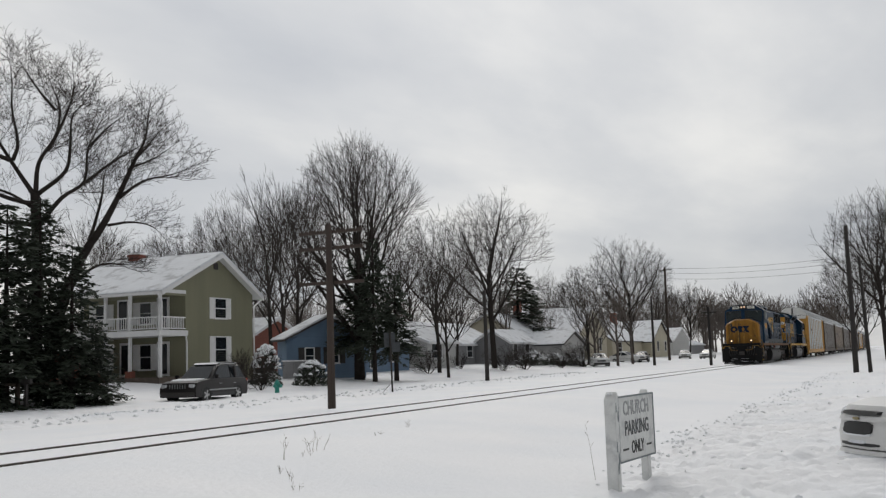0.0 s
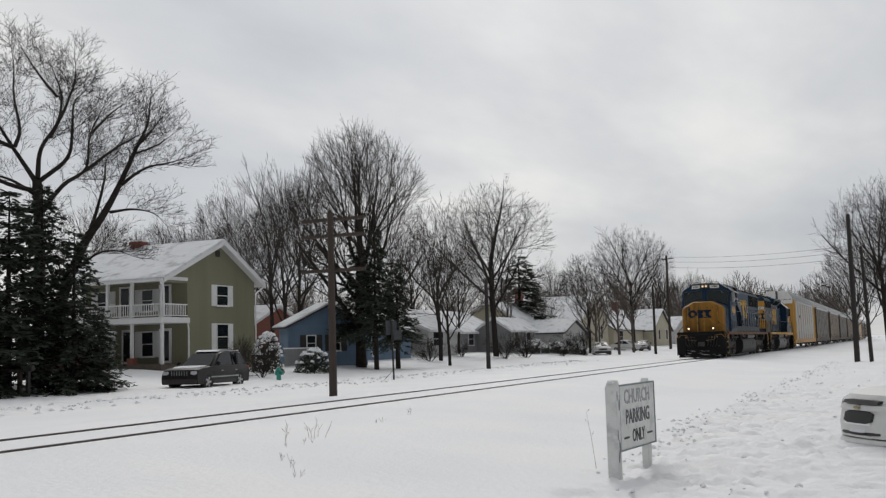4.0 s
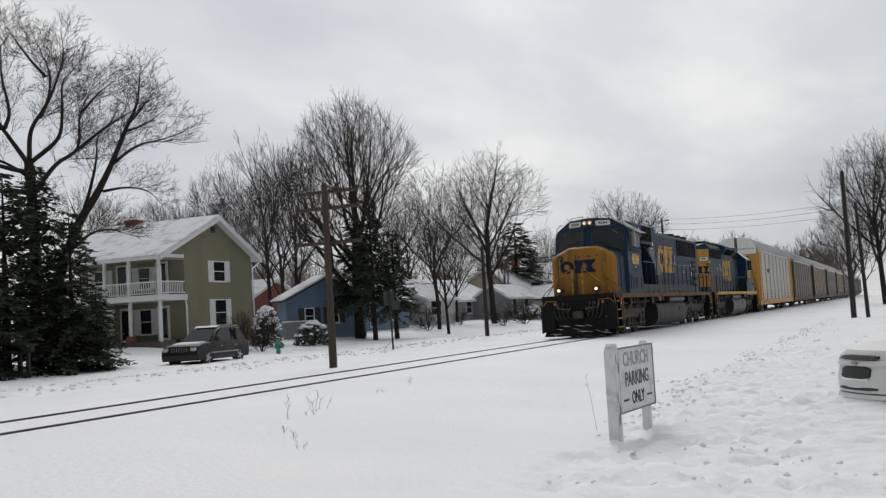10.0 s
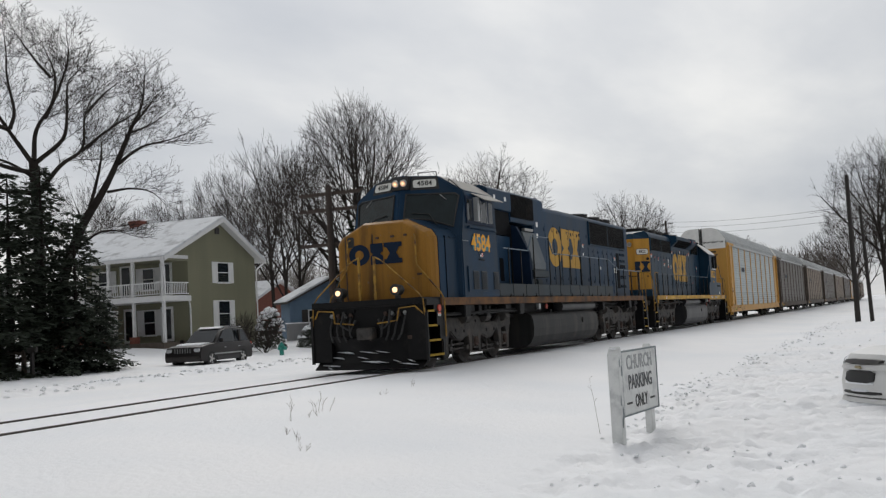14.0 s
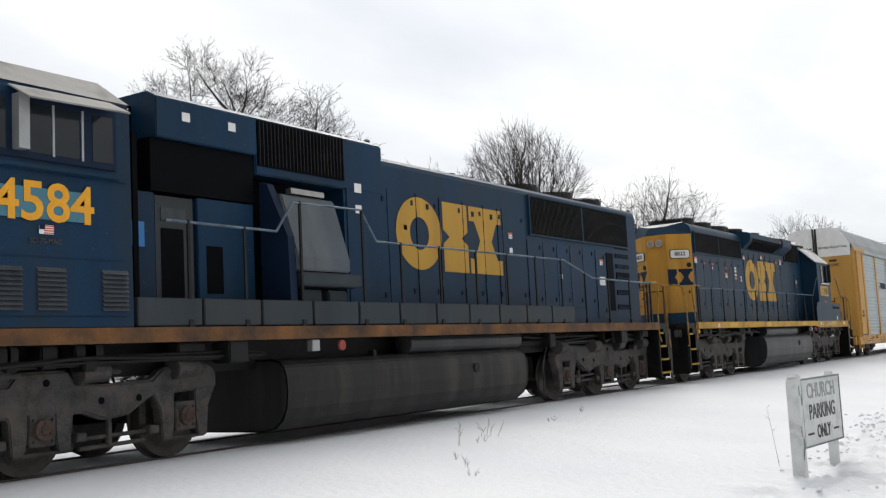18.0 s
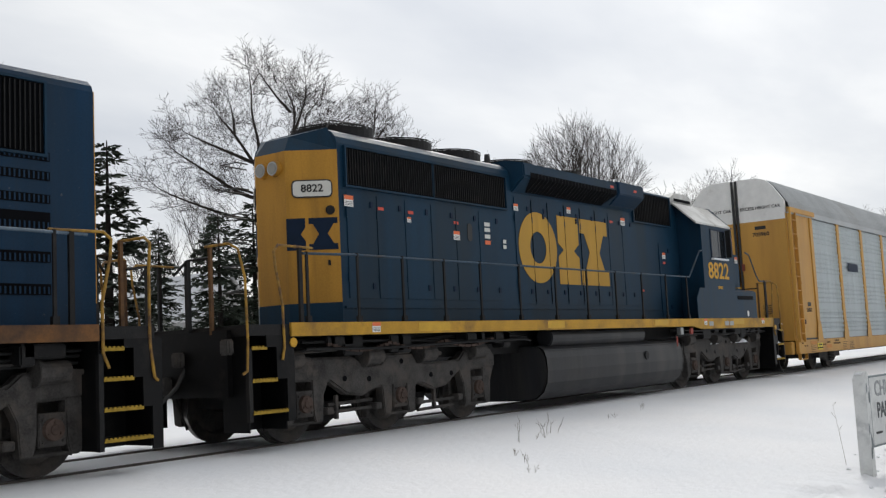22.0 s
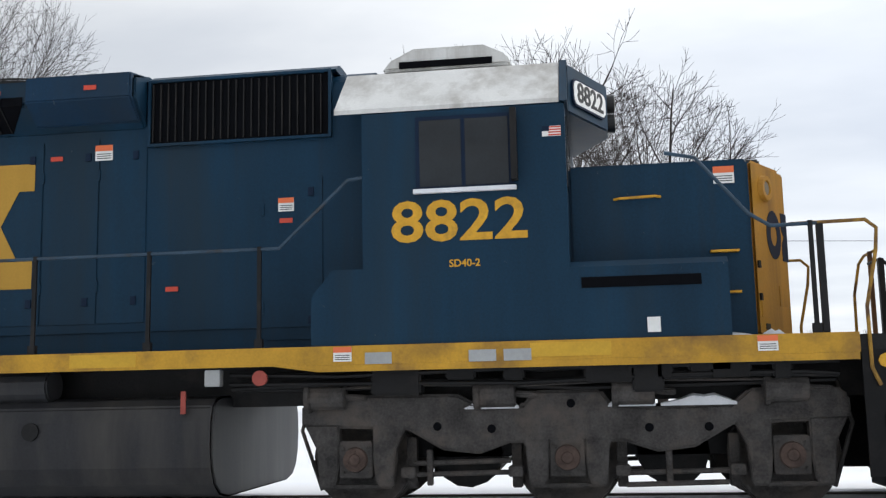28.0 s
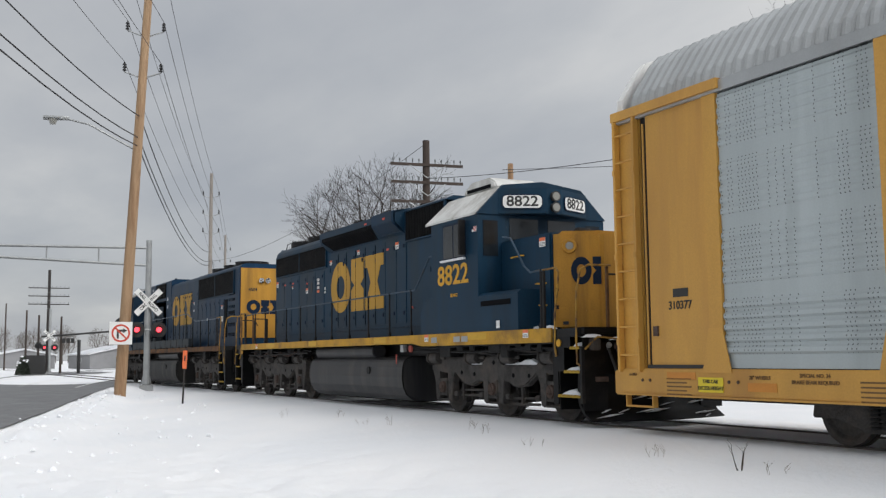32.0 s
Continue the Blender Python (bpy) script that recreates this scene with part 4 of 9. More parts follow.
    part("brick_base", M().box(43.3, 46.0, 41.7, 46.0, 0.1, 1.0), BRICK, ob)
    part("lean_to_wall", M().box(43.6, 46.3, 43.5, 46.0, 1.0, 2.2), BRICK, ob)
    return ob


green_house()
gable_house("house", 76.0, 86.0, 53.0, 63.0, 0.6, 3.4, 5.4, "y", BRICK, "low red brick house under a snowy roof behind the green house", board=False)
bl = gable_house("house", 58.5, 64.6, 37.5, 38.9, 0.55, 2.9, 4.3, "y", SIDING_BLUE, "low blue clapboard cottage with a snowy gable roof", trim=DARK_TRIM,
                 pane_rows=[(60.2, 1.15, 0.6, 1.0, "y", 37.5, DARK_TRIM), (62.1, 1.15, 0.6, 1.0, "y", 37.5, DARK_TRIM)])
bl.matrix_basis = Matrix.Translation((58.5, 37.5, 0)) @ Matrix.Rotation(radians(-32), 4, "Z") @ Matrix.Translation((-58.5, -37.5, 0))
gable_house("house", 66.0, 77.5, 37.6, 40.5, 0.55, 2.6, 3.9, "x", SIDING_BLUE, "blue cottage wing with a white door and snow on the roof", trim=DARK_TRIM,
            pane_rows=[(71.0, 0.65, 0.9, 1.8, "y", 37.6, None), (74.6, 1.1, 0.8, 1.2, "y", 37.6, DARK_TRIM), (67.5, 1.1, 0.8, 1.2, "y", 37.6, DARK_TRIM)])
fence = thing("garden_fence", pose(0, 0, 0), "low grey board fence before the blue cottage", "fence")
for i in range(16):
    part("board", M().box(56.2 + i * 0.42, 56.6 + i * 0.42, 36.3, 36.34, 0.2, 1.3), SIDING_GREY, fence)
part("top_rail", M().box(56.1, 63.0, 36.27, 36.37, 1.3, 1.38), SNOW, fence, "snow-capped top rail")
gable_house("house", 82.0, 88.3, 38.0, 46.0, 0.5, 2.75, 4.3, "x", SIDING_WHITE, "small white bungalow with a snow-covered roof",
            pane_rows=[(84.0, 1.3, 2.2, 1.2, "y", 38.0, None), (86.2, 1.4, 0.7, 1.0, "y", 38.0, None)])
gable_house("house", 88.5, 108.0, 41.0, 50.0, 0.5, 2.7, 4.9, "x", SIDING_GREY, "long pale grey house with a porch and snowy roof",
            pane_rows=[(92.5, 1.3, 2.4, 1.2, "y", 41.0, None), (99.0, 1.3, 1.4, 1.2, "y", 41.0, None), (105.0, 1.0, 1.0, 1.9, "y", 41.0, None)])
gable_house("house", 100.5, 108.5, 37.2, 41.0, 0.5, 2.8, 4.0, "x", SIDING_GREY, "grey porch front under a snowy roof", pane_rows=[(102.5, 0.8, 1.2, 1.7, "y", 37.2, None), (106.3, 0.8, 1.4, 1.8, "y", 37.2, None)])
gable_house("house", 129.0, 143.0, 38.0, 50.0, 0.7, 4.2, 7.5, "y", SIDING_CREAM, "cream gabled house with a snowy roof", chimney=(128.2, 46, 8.6, 0.45),
            pane_rows=[(136.0, 4.9, 1.0, 1.6, "y", 38.0, None), (132.5, 1.7, 1.1, 1.7, "y", 38.0, None), (139.5, 1.7, 1.1, 1.7, "y", 38.0, None)])
gable_house("house", 112.5, 129.0, 39.5, 49.0, 0.7, 3.5, 6.3, "x", SIDING_CREAM, "cream house wing with a broad snowy roof", pane_rows=[(118.0, 1.4, 1.5, 1.4, "y", 39.5, None), (125, 1.4, 1.2, 1.4, "y", 39.5, None)])
gable_house("house", 112.0, 121.0, 35.0, 39.5, 0.6, 2.5, 3.9, "y", SIDING_WHITE, "small white porch with a snowy gable", trim=DARK_TRIM)
gable_house("house", 146.0, 169.0, 38.0, 48.0, 0.7, 3.2, 6.6, "x", SIDING_CREAM, "cream bungalow with dark eaves and a snowy roof", trim=DARK_TRIM, chimney=(163, 42, 7.7, 0.5),
            pane_rows=[(150.0, 1.2, 3.0, 1.6, "y", 38.0, None), (158.0, 1.2, 2.2, 1.6, "y", 38.0, None)])
gable_house("house", 165.0, 180.0, 36.5, 46.0, 0.7, 3.0, 6.4, "y", SIDING_CREAM, "gabled front of a cream bungalow with dark barge boards", trim=DARK_TRIM,
            pane_rows=[(170.0, 1.4, 1.4, 1.6, "y", 36.5, None), (176.0, 1.4, 1.4, 1.6, "y", 36.5, None)])
gable_house("house", 190.0, 206.0, 38.0, 48.0, 0.7, 3.3, 5.6, "y", SIDING_WHITE, "plain white house with a snowy roof")
gable_house("house", 214.0, 235.0, 40.0, 50.0, 0.7, 2.6, 4.2, "x", SIDING_GREY, "low grey house far along the street")
# the pale house seen between the engines
gable_house("house", 42.5, 46.0, 50.0, 60.0, 0.7, 4.4, 6.9, "y", SIDING_WHITE, "pale house with a porch and a snowy roof", pane_rows=[(44.2, 1.6, 1.0, 1.6, "y", 50.0, None)])


# ---- poles and wires ----
LAMP_GREY = material("glass_insulator", (0.10, 0.11, 0.11), 0.3, vary=0.1)
POLE_WEATHERED = material("weathered_pole_wood", (0.12, 0.095, 0.08), 0.9, vary=0.3, scale=4, streak=True, bump=0.3)

def crossarm(parent, z, half, mat, pins=5, brace=True):
    arm = part("crossarm", M().box(-half, half, -0.15, -0.07, z - 0.045, z + 0.045), mat, parent)
    pin = mesh_of("insulator", M().tube((0, 0, 0), (0, 0, 0.09), 0.014, seg=6).tube((0, 0, 0.06), (0, 0, 0.14), 0.028, 0.020, seg=8), LAMP_GREY)
    for i in range(pins):
        for s in (-1, 1):
            part("insulator", pin, None, arm, at=pose(s * (0.28 + (half - 0.36) * i / max(1, pins - 1)), -0.11, z + 0.06))
    if brace:
        for s in (-1, 1):
            part("brace", M().tube((s * half * 0.5, -0.17, z - 0.03), (0, -0.17, z - 0.45), 0.015, seg=5), DULL, arm)


def pole(x, y, height, r, mat, label, arms=(), turn=90, lean=(0, 0), name="telegraph_pole", half=1.25, pins=5):
    z = gz(x, y, False)
    ob = thing(name, pose(x, y, z - 0.05, lean[0], lean[1], turn), label, "utility pole", "poles")
    part("shaft", M().tube((0, 0, -0.2), (0, 0, height), r, r * 0.72, 12), mat, ob)
    for a in arms:
        crossarm(ob, a, half, mat, pins, pins > 0)
    return ob


pole(24.2, 14.1, 5.08, 0.115, POLE_WOOD, "brown wooden telegraph pole with bare crossarms beside the track", arms=(4.88, 4.43, 3.47), turn=90, half=1.0, pins=0)
pole(55.7, 22.0, 5.4, 0.13, POLE_DARK, "thin dark wooden pole by the street")
pole(100.5, 22.0, 6.9, 0.14, POLE_DARK, "thin dark wooden pole by the street")
pole(96.0, 15.8, 5.4, 0.14, POLE_DARK, "dark telegraph pole with a short crossarm", arms=(4.9,), turn=60, half=0.9)
pole(147.0, 30.0, 13.5, 0.2, POLE_WOOD, "tall utility pole with a street lamp", arms=(13.0,), turn=60)
pole(66.0, 2.40, 8.9, 0.17, POLE_DARK, "thick dark pole standing in the snow south of the track")
pole(66.5, 1.62, 7.0, 0.125, POLE_DARK, "dark leaning pole in the snow south of the track", lean=(0, 1.5))
pole(-7.05, 15.42, 5.6, 0.12, POLE_WEATHERED, "weathered telegraph pole with two crossarms behind the train", arms=(5.38, 4.88), turn=80, half=1.02, pins=3)
pole(-30.2, 15.0, 8.6, 0.16, POLE_WOOD, "wooden telegraph pole with three crossarms", arms=(7.75, 7.15, 6.5), turn=80)
pole(-37.8, 22.9, 9.9, 0.17, POLE_FRESH, "pale wooden pole behind the train")



# ---- the train: two diesel engines and a string of autoracks ----
ROLLING, WHEELSETS = [], []
NAVY = material("logo_navy", (0.006, 0.016, 0.038), 0.55, vary=0.2, spec=0.15)
# The sky's sheen on the intake scoop is painted in as a paler grey.
SCOOP_SHEEN = material("scoop_sky_sheen", (0.062, 0.080, 0.096), 0.5, vary=0.25, scale=2.0, dirt=(0.10, 0.11, 0.115), dirt_at=0.55, streak=True, spec=0.4)
GREY_BLUE = material("dusty_grey_blue", (0.033, 0.043, 0.051), 0.6, vary=0.3, scale=1.5, dirt=(0.045, 0.046, 0.045), dirt_at=0.56, streak=True, spec=0.2)
LAMP_WARM = glowing("lamp_warm", (1.0, 0.62, 0.33), 1.5)
LAMP_SOFT = glowing("lamp_soft", (0.75, 0.5, 0.32), 0.35)
LAMP_DIM = material("lamp_glass", (0.24, 0.235, 0.21), 0.1, vary=0.05, spec=0.8)
BOARD_WHITE = material("number_board", (0.62, 0.62, 0.58), 0.4, vary=0.05)
LOUVRE_GREY = material("worn_louvre_grey", (0.055, 0.06, 0.065), 0.6, vary=0.3, scale=6, spec=0.2)
DULL_RED = material("dusty_red_paint", (0.30, 0.07, 0.055), 0.7, vary=0.2, scale=9, spec=0.2)
GLASS_CAB = material("cab_windscreen", (0.010, 0.017, 0.019), 0.10, vary=0.5, scale=2, spec=0.32)
ROOF_DUSTY = material("dusty_cab_roof", (0.26, 0.25, 0.23), 0.7, vary=0.2, scale=2.4, dirt=(0.14, 0.13, 0.12), dirt_at=0.55, streak=True)
SNOW_PACKED = material("packed_snow", (0.72, 0.74, 0.77), 0.85, vary=0.08, scale=5, bump=0.4)
GREEN_TINT = material("turquoise_patch", (0.05, 0.175, 0.235), 0.6, vary=0.15)
NUMBER_ORANGE = material("bright_number_orange", (0.78, 0.36, 0.02), 0.5, vary=0.1, scale=6, spec=0.3)
NUM_YELLOW = material("number_yellow", (0.60, 0.32, 0.025), 0.55, vary=0.18, scale=6, dirt=(0.30, 0.17, 0.03), dirt_at=0.62, spec=0.3)
LOGO_YELLOW = material("faded_emblem_yellow", (0.47, 0.27, 0.045), 0.6, vary=0.12, scale=2.0, dirt=(0.36, 0.20, 0.04), dirt_at=0.62, streak=True, spec=0.2)
RAIL_YELLOW = material("dull_rail_yellow", (0.34, 0.195, 0.032), 0.6, vary=0.3, scale=7, dirt=(0.10, 0.055, 0.03), dirt_at=0.52, spec=0.25)
RAIL_BROWN = material("rusty_rail_post", (0.13, 0.070, 0.032), 0.7, vary=0.35, scale=6, dirt=(0.05, 0.03, 0.022), dirt_at=0.55, spec=0.2)
RAIL_BLUE = material("painted_handrail", (0.030, 0.058, 0.090), 0.5, vary=0.35, scale=5, dirt=(0.05, 0.04, 0.03), dirt_at=0.6, spec=0.3)
# Pale blue-grey base paints the bright highlights along engine one's handrail.
RAIL_HIGHLIGHT = material("highlit_handrail", (0.10, 0.14, 0.18), 0.45, vary=0.35, scale=5, dirt=(0.03, 0.05, 0.08), dirt_at=0.58, spec=0.4)
PATCH_YELLOW = material("fresh_sill_yellow", (0.56, 0.335, 0.03), 0.5, vary=0.15, scale=4, spec=0.3)
TREAD_YELLOW = material("worn_tread_yellow", (0.34, 0.22, 0.03), 0.7, vary=0.35, scale=14, spec=0.2)


def emblem(parent, x0, x1, z0, z1, y, mat, face="y"):
    """The owner's mark as three plain shapes: a ring, a notched block and an hourglass. It stands at y and reads from -y."""
    w, h = x1 - x0, z1 - z0
    at = pose(x0, y, z0) if face == "y" else face
    ring, n = M(), 36
    cx, rx, ry = 0.197 * w, 0.197 * w, 0.5 * h
    pts = []
    for i in range(n):
        a = 2 * math.pi * i / n
        pts.append(((cx + rx * math.cos(a), 0.5 * h + ry * math.sin(a)), (cx + 0.42 * rx * math.cos(a), 0.5 * h + 0.45 * ry * math.sin(a))))
    loop = [[(a[0], 0, a[1]), (a[0], -0.005, a[1]), (b[0], -0.005, b[1]), (b[0], 0, b[1])] for a, b in pts]
    ring.loft(loop + loop[:1], caps=False)
    mark = part("emblem", ring, mat, parent, at=at)
    a, b = 0.41 * w, 0.645 * w
    part("emblem_block", M().prism([(a, 0), (b, 0), (b, 0.40 * h), (b - 0.06 * w, 0.5 * h), (b, 0.60 * h), (b, h), (a, h), (a, 0.60 * h), (a + 0.06 * w, 0.5 * h), (a, 0.40 * h)], -0.005, 0, "y"), mat, mark)
    a, b, c = 0.665 * w, w, 0.8325 * w
    part("emblem_hourglass", M().prism([(a, 0), (b, 0), (b, 0.22 * h), (b - 0.05 * w, 0.22 * h), (c + 0.06 * w, 0.5 * h), (b - 0.05 * w, 0.78 * h), (b, 0.78 * h), (b, h), (a, h), (a, 0.78 * h), (a + 0.05 * w, 0.78 * h), (c - 0.06 * w, 0.5 * h), (a + 0.05 * w, 0.22 * h), (a, 0.22 * h)], -0.005, 0, "y"), mat, mark)


def rounded(w, h, r, depth, z):
    """A plate with rounded corners, standing out towards -y from y=0, centred at height z."""
    pts = []
    for cx, cz, a0 in ((w - r, h - r, 0), (-w + r, h - r, 90), (-w + r, -h + r, 180), (w - r, -h + r, 270)):
        for i in range(5):
            a = radians(a0 + 22.5 * i)
            pts.append((cx + r * math.cos(a), z + cz + r * math.sin(a)))
    return M().prism(pts, -depth, 0, "y")


def sticker(parent, x, z, y, w=0.16, h=0.13, red=True):
    ob = part("warning_label", M().box(-w / 2, w / 2, -0.004, 0, -h / 2, h / 2), WHITE, parent, at=pose(x, y, z))
    if red:
        part("red_band", M().box(-w / 2, w / 2, -0.007, -0.0045, h * 0.12, h / 2), ORANGE, ob)
        m = M()
        for i in range(3):
            m.box(-w * 0.4, w * 0.4, -0.006, -0.0045, -h * 0.38 + i * h * 0.14, -h * 0.33 + i * h * 0.14)
        part("fine_print", m, INK, ob)


WHEEL_FACE = [(0.05, -0.10), (0.10, -0.10), (0.13, -0.06), (0.36, -0.035), (0.42, -0.07), (0.505, -0.07), (0.508, 0.05), (0.535, 0.055), (0.535, 0.085), (0.40, 0.085), (0.36, 0.03), (0.13, 0.05), (0.05, 0.08)]


def wheel_mesh(radius):
    k = radius / 0.508
    m = M()
    for s in (-1, 1):
        m.slot = 0
        m.lathe([(r * k, s * (0.745 - y) if s > 0 else -(0.745 - y)) for r, y in WHEEL_FACE], seg=32)
        m.slot = 1
        y0 = s * 0.815
        ring = []
        for i in range(33):
            a = 2 * math.pi * i / 32
            ring.append(((radius - 0.002) * math.cos(a), (radius - 0.002) * math.sin(a)))
        verts = [(x, yy, z) for yy in (s * 0.695, s * 0.812) for x, z in [(p[0] * 1.004, p[1] * 1.004) for p in ring]]
        m.add(verts, [(i, i + 1, 34 + i, 33 + i) for i in range(32)])
    m.slot = 0
    m.tube((0, -0.95, 0), (0, 0.95, 0), 0.085 * k, seg=12)
    return mesh_of("wheelset", m, [TRUCK, STEEL], smooth=True)


WHEELS_BIG, WHEELS_SMALL = wheel_mesh(0.508), wheel_mesh(0.42)


def wheelset(parent, x, radius, me):
    base = pose(x, 0, radius)
    ob = part("wheelset", me, None, parent, at=base)
    WHEELSETS.append((ob, base, radius))
    return ob


def engine_bogie(parent, x, flip=1, brown=False):
    """A three-axle bogie: cast side frames with axle guards, axle boxes, brake cylinders and rigging."""
    mat = TRUCK
    for s in (-1, 1):
        y0, y1 = sorted((s * 0.98, s * 1.15))
        beam = [(-2.62, 0.84), (-2.62, 1.06), (-2.5, 1.15), (-1.05, 1.14), (-0.78, 1.0), (-0.42, 1.02), (-0.3, 1.16), (0.34, 1.16), (0.44, 1.02), (0.8, 0.98), (1.55, 1.0), (1.72, 1.14), (2.5, 1.15), (2.62, 1.06), (2.62, 0.84),
                (1.55, 0.80), (1.2, 0.60), (0.85, 0.56), (0.55, 0.66), (-0.55, 0.66), (-0.85, 0.56), (-1.2, 0.60), (-1.55, 0.80)]
        fr = part("side_frame", M().prism([(x + a, z) for a, z in beam], y0, y1, "y"), mat, parent, bevel=0.03)
        for ax in (-2.07, 0, 2.07):
            c = x + ax
            m = M()
            for d in (-1, 1):
                m.prism([(c + d * 0.17, 0.86), (c + d * 0.52, 0.86), (c + d * 0.40, 0.62), (c + d * 0.37, 0.25), (c + d * 0.22, 0.25), (c + d * 0.19, 0.34), (c + d * 0.17, 0.5)], y0 + 0.01, y1 + 0.012 * s + 0.01, "y")
            m.box(c - 0.36, c + 0.36, y0 + 0.03, y1 - 0.02, 0.235, 0.275)
            part("axle_guard", m, mat, fr, bevel=0.014)
            m = M().box(c - 0.165, c + 0.165, s * 1.06 - 0.09, s * 1.06 + 0.09, 0.34, 0.70)
            for dx in (-0.12, 0.12):
                for z in (0.40, 0.63):
                    m.tube((c + dx, s * 1.14, z), (c + dx, s * 1.175, z), 0.022, seg=6)
            box = part("axle_box", m, mat, fr, bevel=0.012)
            m = M().tube((c, s * 1.14, 0.52), (c, s * 1.20, 0.52), 0.125, 0.115, 18)
            m.tube((c, s * 1.20, 0.52), (c, s * 1.215, 0.52), 0.06, 0.05, 12)
            for i in range(3):
                a = math.pi / 2 + i * 2.094
                m.tube((c + 0.08 * math.cos(a), s * 1.19, 0.52 + 0.08 * math.sin(a)), (c + 0.08 * math.cos(a), s * 1.215, 0.52 + 0.08 * math.sin(a)), 0.016, seg=6)
            part("bearing_cap", m, RUST, box)
        for i, bx in enumerate((-2.3, -0.62, 0.7, 2.1)):
            m = M().tube((x + bx - 0.22, s * 1.17, 1.13), (x + bx + 0.14, s * 1.17, 1.13), 0.125, seg=16)
            m.tube((x + bx + 0.14, s * 1.17, 1.13), (x + bx + 0.34, s * 1.17, 1.12), 0.035, seg=8)
            m.tube((x + bx - 0.26, s * 1.17, 1.13), (x + bx - 0.20, s * 1.17, 1.13), 0.15, seg=16)
            part("brake_cylinder", m, mat, fr, bevel=0.01)
        for bx in (-1.55, -0.5, 0.52, 1.58):
            m = M()
            m.box(x + bx - 0.05, x + bx + 0.05, s * 0.86 - 0.06, s * 0.86 + 0.06, 0.22, 0.72)
            m.box(x + bx - 0.07, x + bx + 0.07, s * 1.0 - 0.14, s * 1.0 + 0.06, 0.34, 0.44)
            part("brake_shoe", m, mat, fr, bevel=0.01)
        for a, b, z in ((-1.6, -0.5, 0.36), (0.5, 1.62, 0.36), (-1.5, -0.55, 0.47), (0.55, 1.5, 0.25)):
            part("brake_rod", M().tube((x + a, s * 1.03, z), (x + b, s * 1.03, z + 0.02), 0.026, seg=7), mat, fr)
        for a, b in ((-1.35, -0.9), (0.95, 1.3)):
            part("brake_link", M().box(x + a - 0.025, x + a + 0.035, s * 1.05 - 0.03, s * 1.05 + 0.03, 0.26, 0.60), mat, fr, bevel=0.008)
        for hx, hz in ((-1.25, 0.83), (-0.72, 0.80), (0.05, 1.03), (0.78, 0.79), (1.33, 0.79)):
            part("hole", M().tube((x + hx, s * 1.151, hz), (x + hx, s * 1.158, hz), 0.042, seg=14), GRILLE, fr)
        part("sand_pipe", M().pipe([(x - 2.55, s * 0.95, 1.2), (x - 2.68, s * 0.9, 0.8), (x - 2.5, s * 0.8, 0.2)], 0.022, 6), mat, fr)
        part("sand_pipe", M().pipe([(x + 2.55, s * 0.95, 1.2), (x + 2.68, s * 0.9, 0.8), (x + 2.5, s * 0.8, 0.2)], 0.022, 6), mat, fr)
        part("air_line", M().pipe([(x - 2.2, s * 1.18, 1.22), (x - 1.2, s * 1.2, 1.24), (x - 0.4, s * 1.19, 1.21), (x + 0.6, s * 1.2, 1.24), (x + 1.9, s * 1.19, 1.22)], 0.014, 5), mat, fr)
    part("bolster", M().box(x - 2.5, x + 2.5, -0.55, 0.55, 0.5, 0.95).box(x - 0.5, x + 0.5, -0.95, 0.95, 0.8, 1.2), BLACK, parent)
    for a in (-1.03, 1.03):
        part("traction_motor", M().tube((x + a, -0.55, 0.55), (x + a, 0.55, 0.55), 0.36, seg=14), BLACK, parent)


def railing(parent, c, points, posts, mat, low=1.55, y=-1.48, name="handrail", post_mat=None):
    """A handrail pipe through (x, z) points, and posts standing on the sill."""
    rail = part(name, M(-c).pipe([(x, y, z) for x, z in points], 0.019), mat, parent)
    for px in posts:
        top = points[0][1]
        for (xa, za), (xb, zb) in zip(points, points[1:]):
            if xa <= px <= xb:
                top = za + (zb - za) * (px - xa) / max(1e-6, xb - xa)
        m = M(-c).box(px - 0.02, px + 0.02, y - 0.018, y + 0.01, low, top)
        m.box(px - 0.04, px + 0.04, y - 0.035, y + 0.02, low - 0.06, low + 0.16)
        m.tube((px, y, top - 0.025), (px, y, top + 0.025), 0.026, seg=8)
        part("post", m, post_mat or mat, rail)


def grille(parent, c, x0, x1, z0, z1, y, step=0.06, lean=0.0, frame=True, name="radiator_grille"):
    g = part(name, M(-c).box(x0, x1, y, y + 0.05, z0, z1), GRILLE, parent)
    m, x = M(-c), x0 + 0.02
    while x < x1 - 0.02:
        m.box(x, x + 0.014, y - 0.025, y, z0 + 0.02, z1 - 0.02)
        x += step
    part("grille_screen", m, BLACK, g)
    if frame:
        m = M(-c)
        for a in ((x0 - 0.03, x1 + 0.03, z1, z1 + 0.03), (x0 - 0.03, x1 + 0.03, z0 - 0.03, z0), (x0 - 0.03, x0, z0, z1), (x1, x1 + 0.03, z0, z1)):
            m.box(a[0], a[1], y - 0.03, y + 0.03, a[2], a[3])
        part("grille_frame", m, BLUE, g)
    return g


